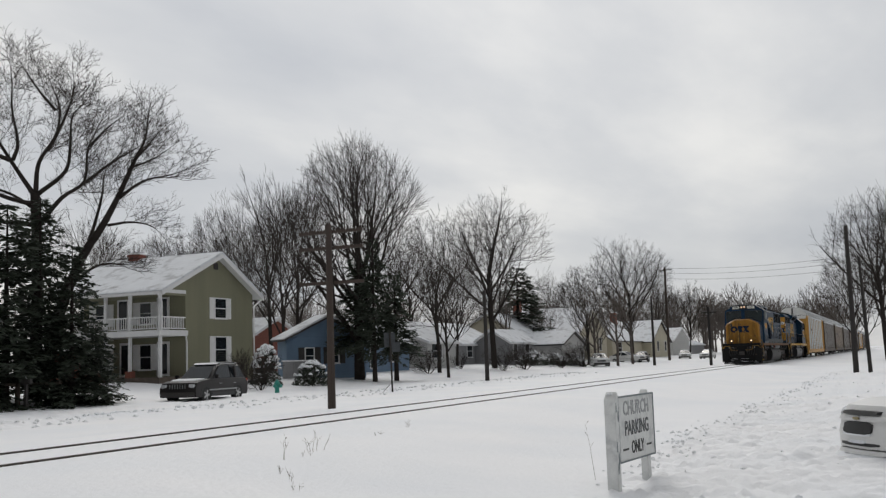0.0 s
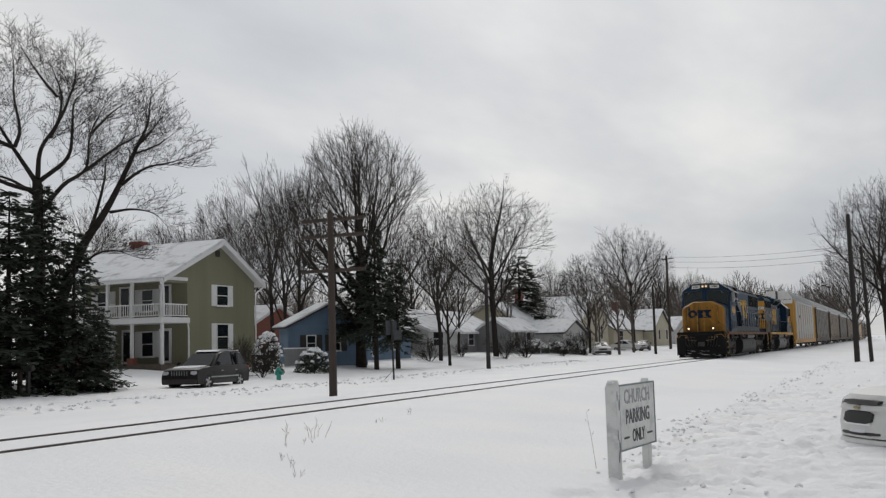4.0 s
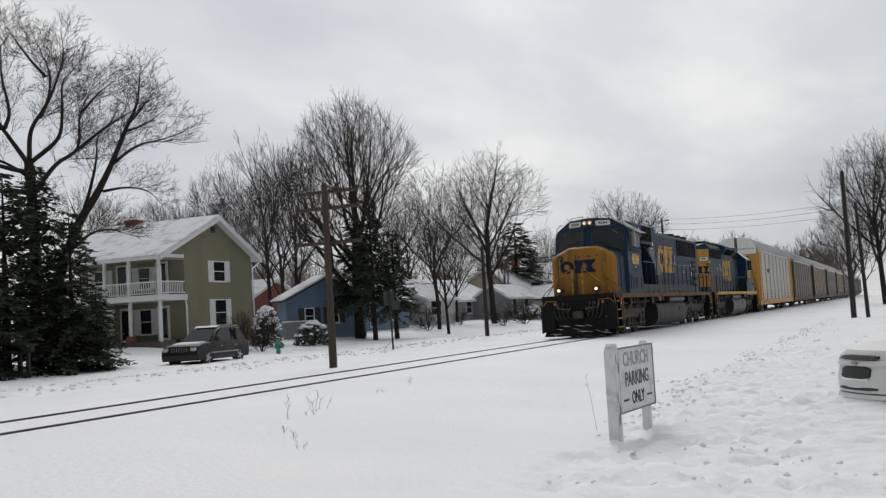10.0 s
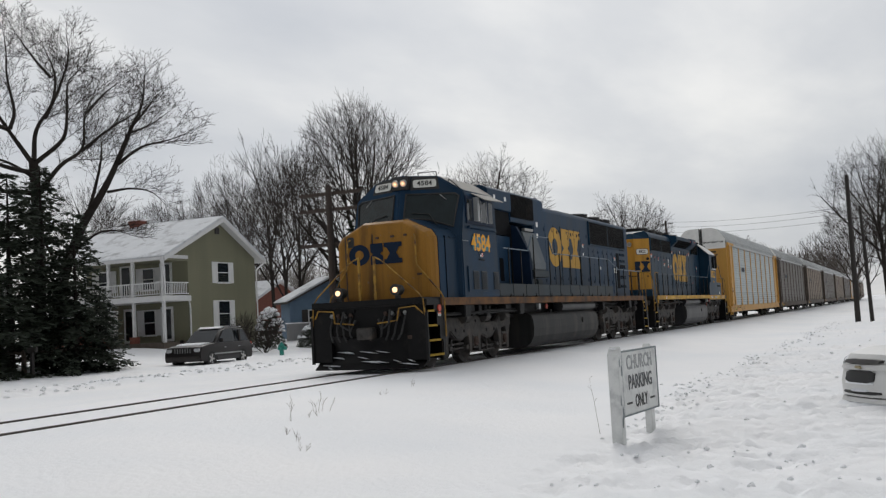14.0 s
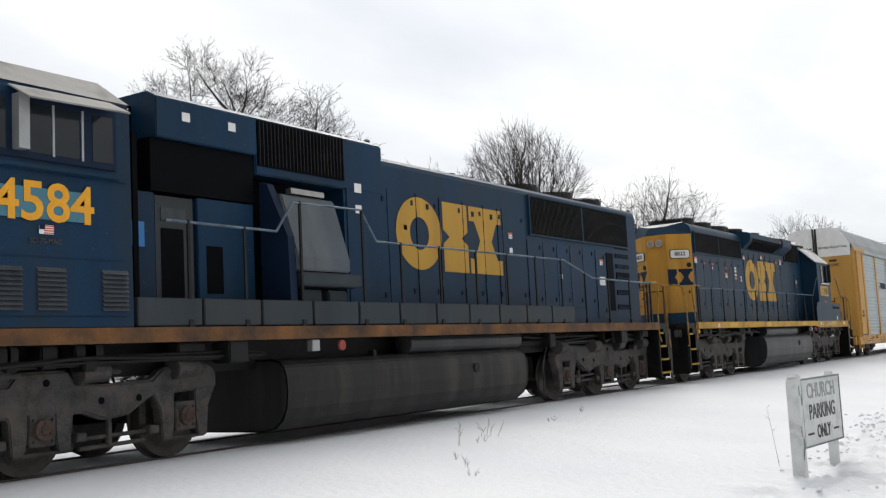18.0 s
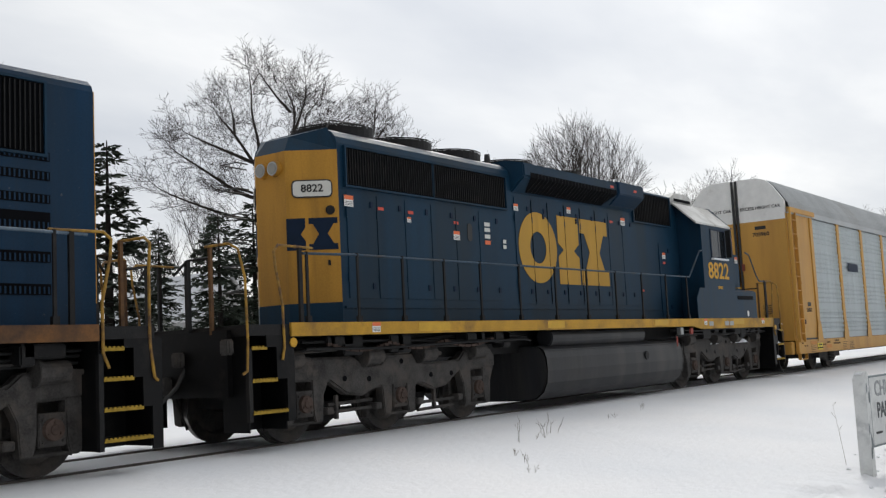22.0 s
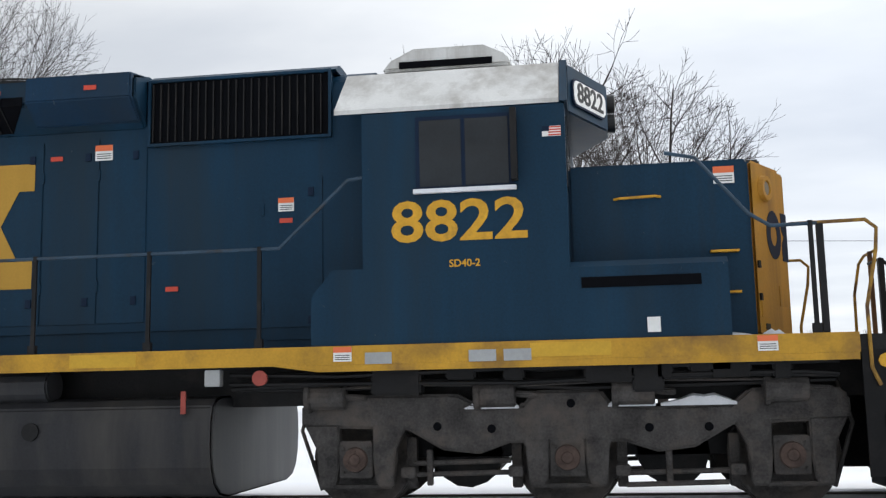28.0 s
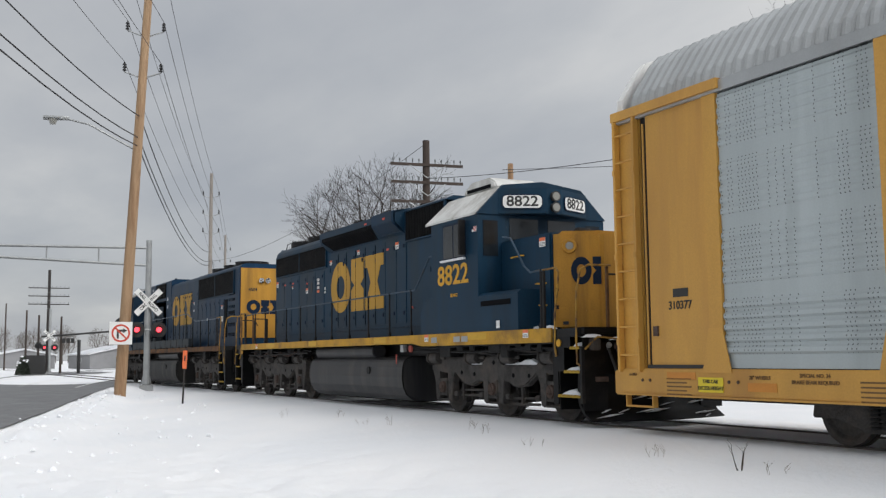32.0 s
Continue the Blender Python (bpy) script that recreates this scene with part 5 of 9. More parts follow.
def door(parent, c, x0, x1, z0, z1, y, mat, latch=True, name="hood_door"):
    d = part(name, M(-c).box(x0 + 0.008, x1 - 0.008, y - 0.014, y, z0 + 0.008, z1 - 0.008), mat, parent, bevel=0.004)
    if latch:
        for z in (z0 + (z1 - z0) * 0.12, z0 + (z1 - z0) * 0.9):
            part("latch", M(-c).box(x1 - 0.16, x1 - 0.10, y - 0.03, y - 0.014, z - 0.045, z + 0.045), NAVY, d)
        for z in (z0 + (z1 - z0) * 0.2, z0 + (z1 - z0) * 0.8):
            part("hinge", M(-c).box(x0 - 0.012, x0 + 0.012, y - 0.03, y - 0.01, z - 0.06, z + 0.06), mat, d)
    return d


def roof_fan(parent, c, x, z, r, mat=None):
    """A low round fan housing with a wire guard sunk in its rim."""
    m = M(-c).tube((x, 0, z - 0.15), (x, 0, z + 0.10), r, r, 32, caps=False)
    m.tube((x, 0, z + 0.10), (x, 0, z + 0.125), r * 1.02, r * 1.02, 32, caps=False)
    m.tube((x, 0, z + 0.04), (x, 0, z + 0.05), r * 0.99, r * 0.99, 32)
    fan = part("roof_fan", m, mat or BLACK, parent)
    part("fan_hub", M(-c).tube((x, 0, z + 0.04), (x, 0, z + 0.11), r * 0.25, r * 0.25, 14), BLACK, fan)
    for i in range(4):
        a = i * math.pi / 4
        part("guard_bar", M(-c).box(-r, r, -0.012, 0.012, z + 0.10, z + 0.115, Matrix.Translation((x, 0, 0)) @ Matrix.Rotation(a, 4, "Z")), BLACK, fan)


def snow_pad(c, x0, x1, y0, y1, z, h, seed):
    """A soft uneven pad of snow lying on a ledge."""
    rng = random.Random(seed)
    n, rings = 7, []
    for i in range(n + 1):
        f = i / n
        k = max(0.12, math.sin(math.pi * (0.08 + 0.84 * f))) * rng.uniform(0.55, 1.0)
        x = x0 + (x1 - x0) * f
        ym = (y0 + y1) / 2
        rings.append([(x, y0 + 0.01, z), (x, y0 + (ym - y0) * 0.3, z + h * k * 0.8), (x, ym, z + h * k), (x, y1 - (y1 - ym) * 0.3, z + h * k * 0.75), (x, y1 - 0.01, z)])
    return M(-c).loft(rings)


def steps(parent, c, x0, x1, snow=False, levels=(0.37, 0.70, 1.03, 1.36), from_end=False, panel=0.14):
    """A corner stairwell on both sides of the engine: treads that widen downwards, with toothed yellow edges, and a dark side panel."""
    n = len(levels)
    spans = []
    for i in range(n):
        w = (x1 - x0) * (1 - 0.56 * i / (n - 1))
        spans.append((x1 - w, x1) if from_end else (x0, x0 + w))
    for s in (-1, 1):
        m = M(-c).prism([(x0 - 0.02, s * 1.46), (x0, s * 1.46), (x0, s * 1.0), (x1, s * 1.0), (x1, s * 1.46), (x1 + 0.02, s * 1.46), (x1 + 0.02, s * 0.98), (x0 - 0.02, s * 0.98)], 0.25, 1.46, "z")
        well = part("stairwell", m, PILOT_SHADED, parent)
        far = x0 - panel if from_end else x1 + panel
        edge = [(far, levels[0] - 0.15), (far, 1.46)]
        for i in range(n - 1, -1, -1):
            q = spans[i][0] if from_end else spans[i][1]
            edge += [(q, 1.46 if i == n - 1 else levels[i + 1]), (q, levels[i])]
        edge.append((edge[-1][0], levels[0] - 0.15))
        part("side_panel", M(-c).prism(edge, s * 1.49 - 0.012, s * 1.49 + 0.012, "y"), PILOT_SHADED, well)
        part("edge_post", M(-c).box(*((x1 - 0.01, x1 + 0.05) if from_end else (x0 - 0.05, x0 + 0.01)), s * 1.48 - 0.03, s * 1.48 + 0.03, levels[0] - 0.12, 1.3), BLACK, well)
        for i, z in enumerate(levels):
            a, b = spans[i]
            t = part("tread", M(-c).box(a, b, min(s * 1.1, s * 1.5), max(s * 1.1, s * 1.5), z - 0.02, z + 0.005), BLACK, well)
            m = M(-c).box(a + 0.01, b - 0.01, s * 1.512 - 0.008, s * 1.512 + 0.008, z - 0.03, z + 0.004)
            k = a + 0.02
            while k < b - 0.04:
                m.box(k, k + 0.028, s * 1.512 - 0.008, s * 1.512 + 0.008, z + 0.004, z + 0.02)
                k += 0.055
            part("tread_edge", m, TREAD_YELLOW, t, "yellow toothed tread edge")
            if snow:
                part("tread_snow", snow_pad(c, a + 0.02, b - 0.08, min(s * 1.12, s * 1.49), max(s * 1.12, s * 1.49), z + 0.006, 0.11, 5 + i), SNOW_PACKED, t, smooth=True)


def coupler(parent, c, x, d):
    m = M(-c).box(min(x, x + d * 0.75), max(x, x + d * 0.75), -0.11, 0.11, 0.75, 0.98)
    m.box(x + d * 0.75 - 0.16, x + d * 0.75 + 0.12, -0.2, 0.2, 0.72, 1.02)
    ob = part("coupler", m, TRUCK, parent, bevel=0.03)
    for s in (-1, 1):
        h = M(-c).pipe([(x, s * 0.35, 1.15), (x + d * 0.2, s * 0.36, 0.85), (x + d * 0.45, s * 0.3, 0.62), (x + d * 0.7, s * 0.18, 0.7)], 0.03, 7)
        part("air_hose", h, INK, ob)


def snow_plough(parent, c, x, d, snow=True):
    """A V-shaped curved pilot blade under the end of an engine."""
    rings, half = [], 1.4
    for i in range(13):
        y = half * (-1 + i / 6)
        tip = (1 - abs(y) / half) * 0.36
        top = 0.90 - 0.16 * (1 - abs(y) / half)
        face = [(0.02, top), (-0.06, top - 0.14), (-0.11, 0.52), (-0.07, 0.34), (0.05, 0.20), (0.22, 0.10), (0.19, 0.08), (0.0, 0.18), (-0.13, 0.34), (-0.17, 0.52), (-0.13, top)]
        rings.append([(x + d * (tip + a), y, z) for a, z in face])
    ob = part("snow_plough", M(-c).loft(rings), PILOT_SHADED, parent, smooth=True)
    part("rust_patch", M(-c).loft([[(x + d * ((1 - abs(y) / 1.5) * 0.36 + 0.034), y, z) for z in (0.72, 0.80)] + [(x + d * ((1 - abs(y) / 1.5) * 0.36 + 0.02), y, z) for z in (0.80, 0.72)] for y in (-1.42, -1.3, -1.15, -1.0)]), RUST, ob)
    if snow:
        rng = random.Random(2)
        for i in range(16):
            y, z = rng.uniform(-1.1, 1.0), rng.choice((0.12, 0.17, 0.24, 0.34, 0.46))
            tip = (1 - abs(y) / 1.4) * 0.36
            w, h = rng.uniform(0.06, 0.26), rng.uniform(0.008, 0.022)
            off = {0.12: 0.2, 0.17: 0.12, 0.24: 0.04, 0.34: -0.05, 0.46: -0.08}[z]
            m = M(-c).loft([[(x + d * (tip + off + 0.012 * q), y + w * f, z + h * (1 - abs(f)) * a + 0.03 * f) for q, a in ((0.2, -1), (2.5, 0), (0.2, 1.2), (-2, 0))] for f in (-1, -0.5, 0, 0.4, 1)])
            part("caked_snow", m, SNOW_PACKED, ob, smooth=True)
    for s in (-1, 1):
        part("uncoupling_lever", M(-c).pipe([(x + d * 0.1, s * 1.42, 1.25), (x + d * 0.22, s * 1.25, 1.45), (x + d * 0.22, s * 0.85, 1.42), (x + d * 0.25, s * 0.8, 1.15), (x + d * 0.25, s * 0.3, 1.1)], 0.018, 6), RAIL_YELLOW, ob)
        for i, y in enumerate((0.45, 0.62, 0.78, 0.95)):
            part("air_hose", M(-c).pipe([(x + d * 0.08, s * y, 1.3), (x + d * 0.24, s * (y - 0.02), 1.12 - 0.05 * i), (x + d * 0.26, s * (y - 0.05), 0.85), (x + d * (0.22 + 0.03 * i), s * (y - 0.12), 0.72)], 0.024, 7), INK, ob)
            part("hose_cap", M(-c).tube((x + d * 0.06, s * y, 1.28), (x + d * 0.14, s * y, 1.33), 0.045, seg=10), DULL if i % 2 else RUST, ob)
        part("hose_rack", M(-c).box(min(x, x + d * 0.1), max(x, x + d * 0.1), s * 0.72 - 0.36, s * 0.72 + 0.36, 1.36, 1.44), PILOT_SHADED, ob)


def fuel_tank(parent, c, x0, x1, mat, cut=0.25):
    half = [(1.0, 0.16), (1.22, 0.20), (1.37, 0.31), (1.455, 0.48), (1.485, 0.70), (1.47, 0.93), (1.42, 1.07), (1.33, 1.14), (1.2, 1.17)]
    prof = [(-y, z) for y, z in reversed(half)] + half
    tank = part("fuel_tank", M(-c).prism(prof, x0, x1, "x"), mat, parent, bevel=0.02, smooth=False)
    part("tank_gauge", M(-c).tube((x1 - 1.9, -1.475, 0.85), (x1 - 1.9, -1.5, 0.85), 0.09, seg=16), BLACK, tank)
    for x in (x0 + 0.02, x1 - 0.04):
        part("end_weld", M(-c).prism([(p[0] * 1.006, p[1]) for p in prof], x, x + 0.02, "x"), mat, tank)
    for x in (x0 + (x1 - x0) * 0.33, x0 + (x1 - x0) * 0.67):
        part("tank_strap", M(-c).box(x - 0.04, x + 0.04, -1.3, -1.2, 1.1, 1.24), BLACK, tank)


def under_pipes(parent, c, x0, x1, seed):
    """Air pipes, hangers and boxes below the sill."""
    rng = random.Random(seed)
    for i in range(5):
        m = M(-c)
        z, y = rng.uniform(1.2, 1.42), -rng.uniform(1.0, 1.4)
        pts, x = [], x0
        while x < x1:
            pts.append((x, y, z + rng.uniform(-0.04, 0.04)))
            x += rng.uniform(0.8, 2.0)
        part("air_pipe", m.pipe(pts + [(x1, y, z)], 0.022, 6), BLACK, parent)
    for i in range(9):
        x = rng.uniform(x0 + 0.5, x1 - 0.5)
        w, h = rng.uniform(0.08, 0.25), rng.uniform(0.12, 0.3)
        part("valve_box", M(-c).box(x - w, x + w, -1.35, -1.1, 1.42 - h, 1.43), BLACK, parent, bevel=0.02)


def engine_frame(ob, c, x0, x1, sill_mat, bogies, tank, tank_mat):
    part("deck", M(-c).box(x0, x1, -1.49, 1.49, 1.46, 1.60).box(x0 + 0.4, x1 - 0.4, -0.9, 0.9, 1.05, 1.46), BLACK, ob)
    for s in (-1, 1):
        part("side_sill", M(-c).box(x0 + 0.75, x1 - 0.75, s * 1.51 - 0.02, s * 1.51 + 0.02, 1.44, 1.62), sill_mat, ob)
    for bx in bogies:
        engine_bogie(ob, bx - c)
        for ax in (-2.07, 0, 2.07):
            wheelset(ob, bx - c + ax, 0.508, WHEELS_BIG)
    fuel_tank(ob, c, *tank, tank_mat)


def end_railing(ob, c, x, mat, d):
    """Bent yellow rails at both sides of the steps, and the dark rail and chain across the end."""
    for s in (-1, 1):
        part("grab_rail", M(-c).pipe([(x - d * 0.06, s * 0.85, 2.64), (x - d * 0.06, s * 1.3, 2.64), (x - d * 0.03, s * 1.44, 2.56), (x + d * 0.03, s * 1.49, 2.2), (x + d * 0.04, s * 1.5, 1.4), (x - d * 0.0, s * 1.52, 1.02), (x - d * 0.06, s * 1.5, 0.98)], 0.018), mat, ob)
        part("grab_rail", M(-c).pipe([(x + d * 1.28, s * 1.47, 2.63), (x + d * 0.62, s * 1.49, 2.64), (x + d * 0.53, s * 1.5, 2.56), (x + d * 0.55, s * 1.5, 2.35), (x + d * 0.66, s * 1.5, 1.85), (x + d * 0.66, s * 1.51, 1.3), (x + d * 0.60, s * 1.53, 1.14)], 0.018), mat, ob)
        part("rail_post", M(-c).box(x - d * 0.02 - 0.022, x - d * 0.02 + 0.022, s * 0.9 - 0.022, s * 0.9 + 0.022, 1.5, 2.64), RAIL_BROWN, ob)
        part("rail_post", M(-c).box(x - 0.03, x + 0.03, s * 0.42 - 0.03, s * 0.42 + 0.03, 1.5, 2.5), BLACK, ob)
        part("rail_post", M(-c).box(x + d * 1.02 - 0.03, x + d * 1.02 + 0.03, s * 1.48 - 0.02, s * 1.48 + 0.02, 1.5, 2.62), BLACK, ob)
        part("end_rail", M(-c).pipe([(x, s * 0.9, 2.5), (x, s * 0.42, 2.5), (x - d * 0.18, s * 0.36, 2.3)], 0.018), BLACK, ob)


def engine_two():
    """The trailing six-axle road switcher: cab at the +x end, long hood towards -x."""
    c = -6.62
    ob = thing("locomotive", pose(c, TRACK_Y, 0), "dark blue diesel locomotive with yellow ends and white cab roof", "locomotive", "locomotives of the train")
    ROLLING.append((ob, c))
    engine_frame(ob, c, -16.65, 3.4, YELLOW_DIRTY, (-13.25, 0.0), (-9.45, -3.42), TANK)
    hood = part("long_hood", M(-c).prism([(-0.9, 1.6), (-0.9, 4.36), (-0.87, 4.46), (-0.80, 4.54), (-0.68, 4.60), (-0.5, 4.63), (0.5, 4.63), (0.68, 4.60), (0.80, 4.54), (0.87, 4.46), (0.9, 4.36), (0.9, 1.6)], -14.2, -1.92, "x"), BLUE, ob)
    # faceted yellow end with number boards and twin lamp
    end = part("hood_end", M(-c).prism([(-14.2, -0.9), (-14.2, 0.9), (-14.72, 0.32), (-14.72, -0.32)], 1.95, 4.25, "z"), YELLOW, ob, "dirty yellow end panels")
    part("end_base", M(-c).prism([(-14.2, -0.9), (-14.2, 0.9), (-14.72, 0.32), (-14.72, -0.32)], 1.6, 1.949, "z"), BLUE, ob)
    part("end_cap", M(-c).add([(-14.2, -0.9, 4.251), (-14.2, 0.9, 4.251), (-14.72, 0.32, 4.251), (-14.72, -0.32, 4.251), (-14.2, -0.72, 4.62), (-14.2, 0.72, 4.62), (-14.55, 0.25, 4.5), (-14.55, -0.25, 4.5)],
                              [(0, 1, 2, 3), (4, 5, 6, 7), (0, 3, 7, 4), (3, 2, 6, 7), (2, 1, 5, 6), (0, 4, 5, 1)]), BLUE, ob)
    ang = math.degrees(math.atan2(0.58, 0.52))
    for s in (-1, 1):
        m0 = Matrix.Translation((-14.46 - c, s * 0.61, 0)) @ Matrix.Rotation(radians(-(90 - (90 - ang)) if s < 0 else -(180 - ang)), 4, "Z")
        board = part("number_board", rounded(0.285, 0.115, 0.06, 0.03, 3.66), BOARD_WHITE, end, at=m0)
        part("board_rim", rounded(0.305, 0.135, 0.075, 0.024, 3.66), INK, board)
        write("number", "8822", 0.16, INK, board, pose(0, -0.033, 3.66), 1.05)
        mark = M()
        mark.prism([(-0.40, 2.74), (-0.12, 2.74), (-0.12, 2.88), (-0.19, 2.98), (-0.12, 3.08), (-0.12, 3.22), (-0.40, 3.22)], -0.006, 0, "y")
        mark.prism([(-0.07, 2.74), (0.36, 2.74), (0.36, 2.83), (0.3, 2.83), (0.21, 2.98), (0.3, 3.13), (0.36, 3.13), (0.36, 3.22), (-0.07, 3.22), (-0.07, 3.13), (-0.01, 3.13), (0.08, 2.98), (-0.01, 2.83), (-0.07, 2.83)], -0.006, 0, "y")
        part("emblem", mark, NAVY, end, at=m0)
        m = M()
        m.tube((0.26, -0.03, 3.33), (0.26, 0, 3.33), 0.07, seg=12)
        m.box(0.2, 0.24, -0.03, 0, 2.5, 2.58)
        part("fitting", m, BLACK, end, at=m0)
    for y in (-0.13, 0.13):
        part("headlight", M(-c).tube((-14.8, y, 4.0), (-14.66, y, 4.0), 0.115, 0.125, 18), YELLOW, end)
        part("headlight_lens", M(-c).tube((-14.815, y, 4.0), (-14.80, y, 4.0), 0.085, 0.09, seg=16), LAMP_DIM, end)
        part("lamp_ring", M(-c).tube((-14.81, y, 4.0), (-14.78, y, 4.0), 0.105, 0.11, 18), DULL, end)
    for z in (2.2, 2.6, 3.0, 3.4, 3.8, 4.2):
        part("rung", M(-c).pipe([(-14.6, 0.62, z), (-14.85, 0.6, z), (-14.85, 0.95, z), (-14.3, 0.98, z)], 0.012, 6), INK, end)
    # radiator, dynamic brake flare, intake
    grille(ob, c, -14.05, -11.9, 3.72, 4.3, -0.925)
    grille(ob, c, -11.86, -9.66, 3.72, 4.3, -0.925)
    fl = [(-0.9, 4.05), (-1.22, 4.32), (-1.22, 4.58), (-0.8, 4.68), (0.8, 4.68), (1.22, 4.58), (1.22, 4.32), (0.9, 4.05)]
    flare = part("brake_flare", M(-c).prism(fl, -9.42, -4.42, "x"), BLUE, ob, bevel=0.03)
    m = M(-c)
    m.add([(-9.2, -1.226, 4.314), (-5.7, -1.226, 4.314), (-5.7, -1.226, 4.41), (-9.2, -1.226, 4.41), (-9.0, -0.952, 4.085), (-5.95, -0.952, 4.085)], [(0, 1, 2, 3), (4, 5, 1, 0)])
    screen = part("brake_grille", m, GRILLE, flare)
    for i in range(24):
        x = -8.95 + 0.13 * i
        part("grille_bar", M(-c).pipe([(x, -0.97, 4.09), (x, -1.235, 4.312), (x, -1.235, 4.41)], 0.008, 4), BLACK, screen)
    part("flare_box", M(-c).prism([(-1.02, 4.12), (-1.27, 4.33), (-1.27, 4.6), (-0.9, 4.66), (-0.9, 4.12)], -5.65, -4.45, "x"), BLUE_FADED, flare, bevel=0.015)
    grille(ob, c, -4.36, -2.38, 3.88, 4.56, -0.925, step=0.085, name="air_intake")
    part("intake_hood", M(-c).prism([(-0.95, 4.58), (-0.75, 4.68), (0.75, 4.68), (0.95, 4.58)], -4.42, -2.3, "x"), BLUE, ob)
    for x in (-13.3, -11.75, -10.25):
        roof_fan(ob, c, x, 4.66, 0.68)
    for x in (-8.3, -6.3):
        roof_fan(ob, c, x, 4.72, 0.62)
    part("beacon", M(-c).tube((-9.55, -0.5, 4.6), (-9.55, -0.5, 4.82), 0.07, 0.05, 10), INK, ob)
    part("horn_rail", M(-c).pipe([(-14.1, -0.6, 4.62), (-14.0, -0.6, 4.78), (-13.2, -0.6, 4.82)], 0.014), INK, ob)
    xs = [-14.05, -13.35, -12.65, -11.95, -11.25, -10.55, -9.85]
    for a, b in zip(xs, xs[1:]):
        door(ob, c, a, b, 2.0, 3.62, -0.9, BLUE)
    xs = [-9.35, -8.75, -8.15, -7.5, -6.85, -6.2, -5.6, -4.95, -4.4]
    for a, b in zip(xs, xs[1:]):
        door(ob, c, a, b, 1.95, 3.98, -0.9, BLUE)
    door(ob, c, -3.1, -2.45, 1.72, 3.45, -0.9, BLUE)
    part("hood_ledge", M(-c).box(-14.15, -2.0, -0.93, -0.9, 1.86, 1.89), BLUE, ob)
    emblem(ob, -9.27 - c, -5.70 - c, 2.36, 3.74, -0.917, LOGO_YELLOW)
    for x in (-8.75, -8.15, -7.5, -6.85, -6.2):
        part("door_gap", M(-c).box(x - 0.007, x + 0.007, -0.9245, -0.914, 2.0, 3.95), GRILLE, ob)
    for x in (-8.2, -6.9):
        part("latch", M(-c).box(x - 0.16, x - 0.10, -0.94, -0.922, 3.62, 3.72), NAVY, ob)
    for x, z, w in ((-14.0, 3.48, .2), (-12.55, 3.3, .1), (-11.25, 3.12, .18), (-9.3, 3.78, .15), (-7.3, 3.88, .15), (-4.9, 3.82, .2), (-2.85, 3.15, .17)):
        sticker(ob, x - c, z, -0.918, w, w * 0.85)
    for x, z in ((-13.25, 3.42), (-12.5, 3.42), (-11.25, 3.34), (-5.45, 3.78), (-2.85, 2.98), (-4.1, 2.3), (-6.0, 4.45), (-4.9, 4.45)):
        part("red_label", M().box(-0.07, 0.07, -0.004, 0, -0.025, 0.025), RED, ob, at=pose(x - c, -0.918 if z < 4 else -1.275, z))
    for i, z in enumerate((3.38, 3.28, 3.16, 3.05)):
        part("data_plate", M().box(-0.085, 0.085, -0.006, 0, -0.036, 0.036), ORANGE if i == 3 else BOARD_WHITE, ob, at=pose(-10.3 - c, -0.917, z))
    for z in (3.1, 3.0):
        part("data_plate", M().box(-0.05, 0.05, -0.006, 0, -0.035, 0.035), BOARD_WHITE, ob, at=pose(-9.75 - c, -0.917, z))
    part("door_port", rounded(0.07, 0.16, 0.068, 0.006, 3.2), INK, ob, at=pose(-10.85 - c, -0.917, 0))
    # cab
    roof = [(-1.5, 3.96), (-0.92, 4.5), (0, 4.62), (0.92, 4.5), (1.5, 3.96)]
    cab = part("cab", M(-c).prism([(-1.5, 1.6), (-1.5, 3.9), (-0.9, 4.46), (0.9, 4.46), (1.5, 3.9), (1.5, 1.6)], -1.9, 0.1, "x"), BLUE, ob, "dark blue cab")
    part("cab_roof", M(-c).add([(x, y, z + dz) for dz in (0, -0.045) for x in (-2.18, 0.05) for y, z in roof], [(0, 1, 6, 5), (1, 2, 7, 6), (2, 3, 8, 7), (3, 4, 9, 8), (10, 15, 16, 11), (11, 16, 17, 12), (12, 17, 18, 13), (13, 18, 19, 14), (0, 5, 15, 10), (4, 14, 19, 9), (5, 6, 16, 15), (6, 7, 17, 16), (7, 8, 18, 17), (8, 9, 19, 18), (0, 10, 11, 1), (1, 11, 12, 2), (2, 12, 13, 3), (3, 13, 14, 4)]), ROOF_WHITE, cab, "stained white cab roof")
    part("front_gable", M(-c).prism([(-1.53, 3.92), (-0.93, 4.52), (0, 4.64), (0.93, 4.52), (1.53, 3.92)], 0.055, 0.13, "x"), BLUE, cab)
    ac = part("air_conditioner", M(-c).prism([(-1.85, 4.58), (-1.75, 4.70), (-1.5, 4.82), (-0.75, 4.82), (-0.5, 4.70), (-0.45, 4.58)], -0.75, 0.35, "y"), ROOF_WHITE, cab, bevel=0.03)
    part("vent_slot", M(-c).box(-1.65, -0.65, -0.76, -0.74, 4.60, 4.67), GRILLE, ac)
    cabw = part("cab_window", M(-c).box(-1.36, -0.4, -1.512, -1.5, 3.1, 3.84), NAVY, cab)
    for a, b in ((-1.32, -0.91), (-0.87, -0.45)):
        part("pane", M(-c).box(a, b, -1.518, -1.512, 3.14, 3.80), PANE, cabw)
    part("sill_snow", M(-c).box(-1.38, -0.38, -1.57, -1.513, 3.07, 3.11), SNOW_PACKED, cabw)
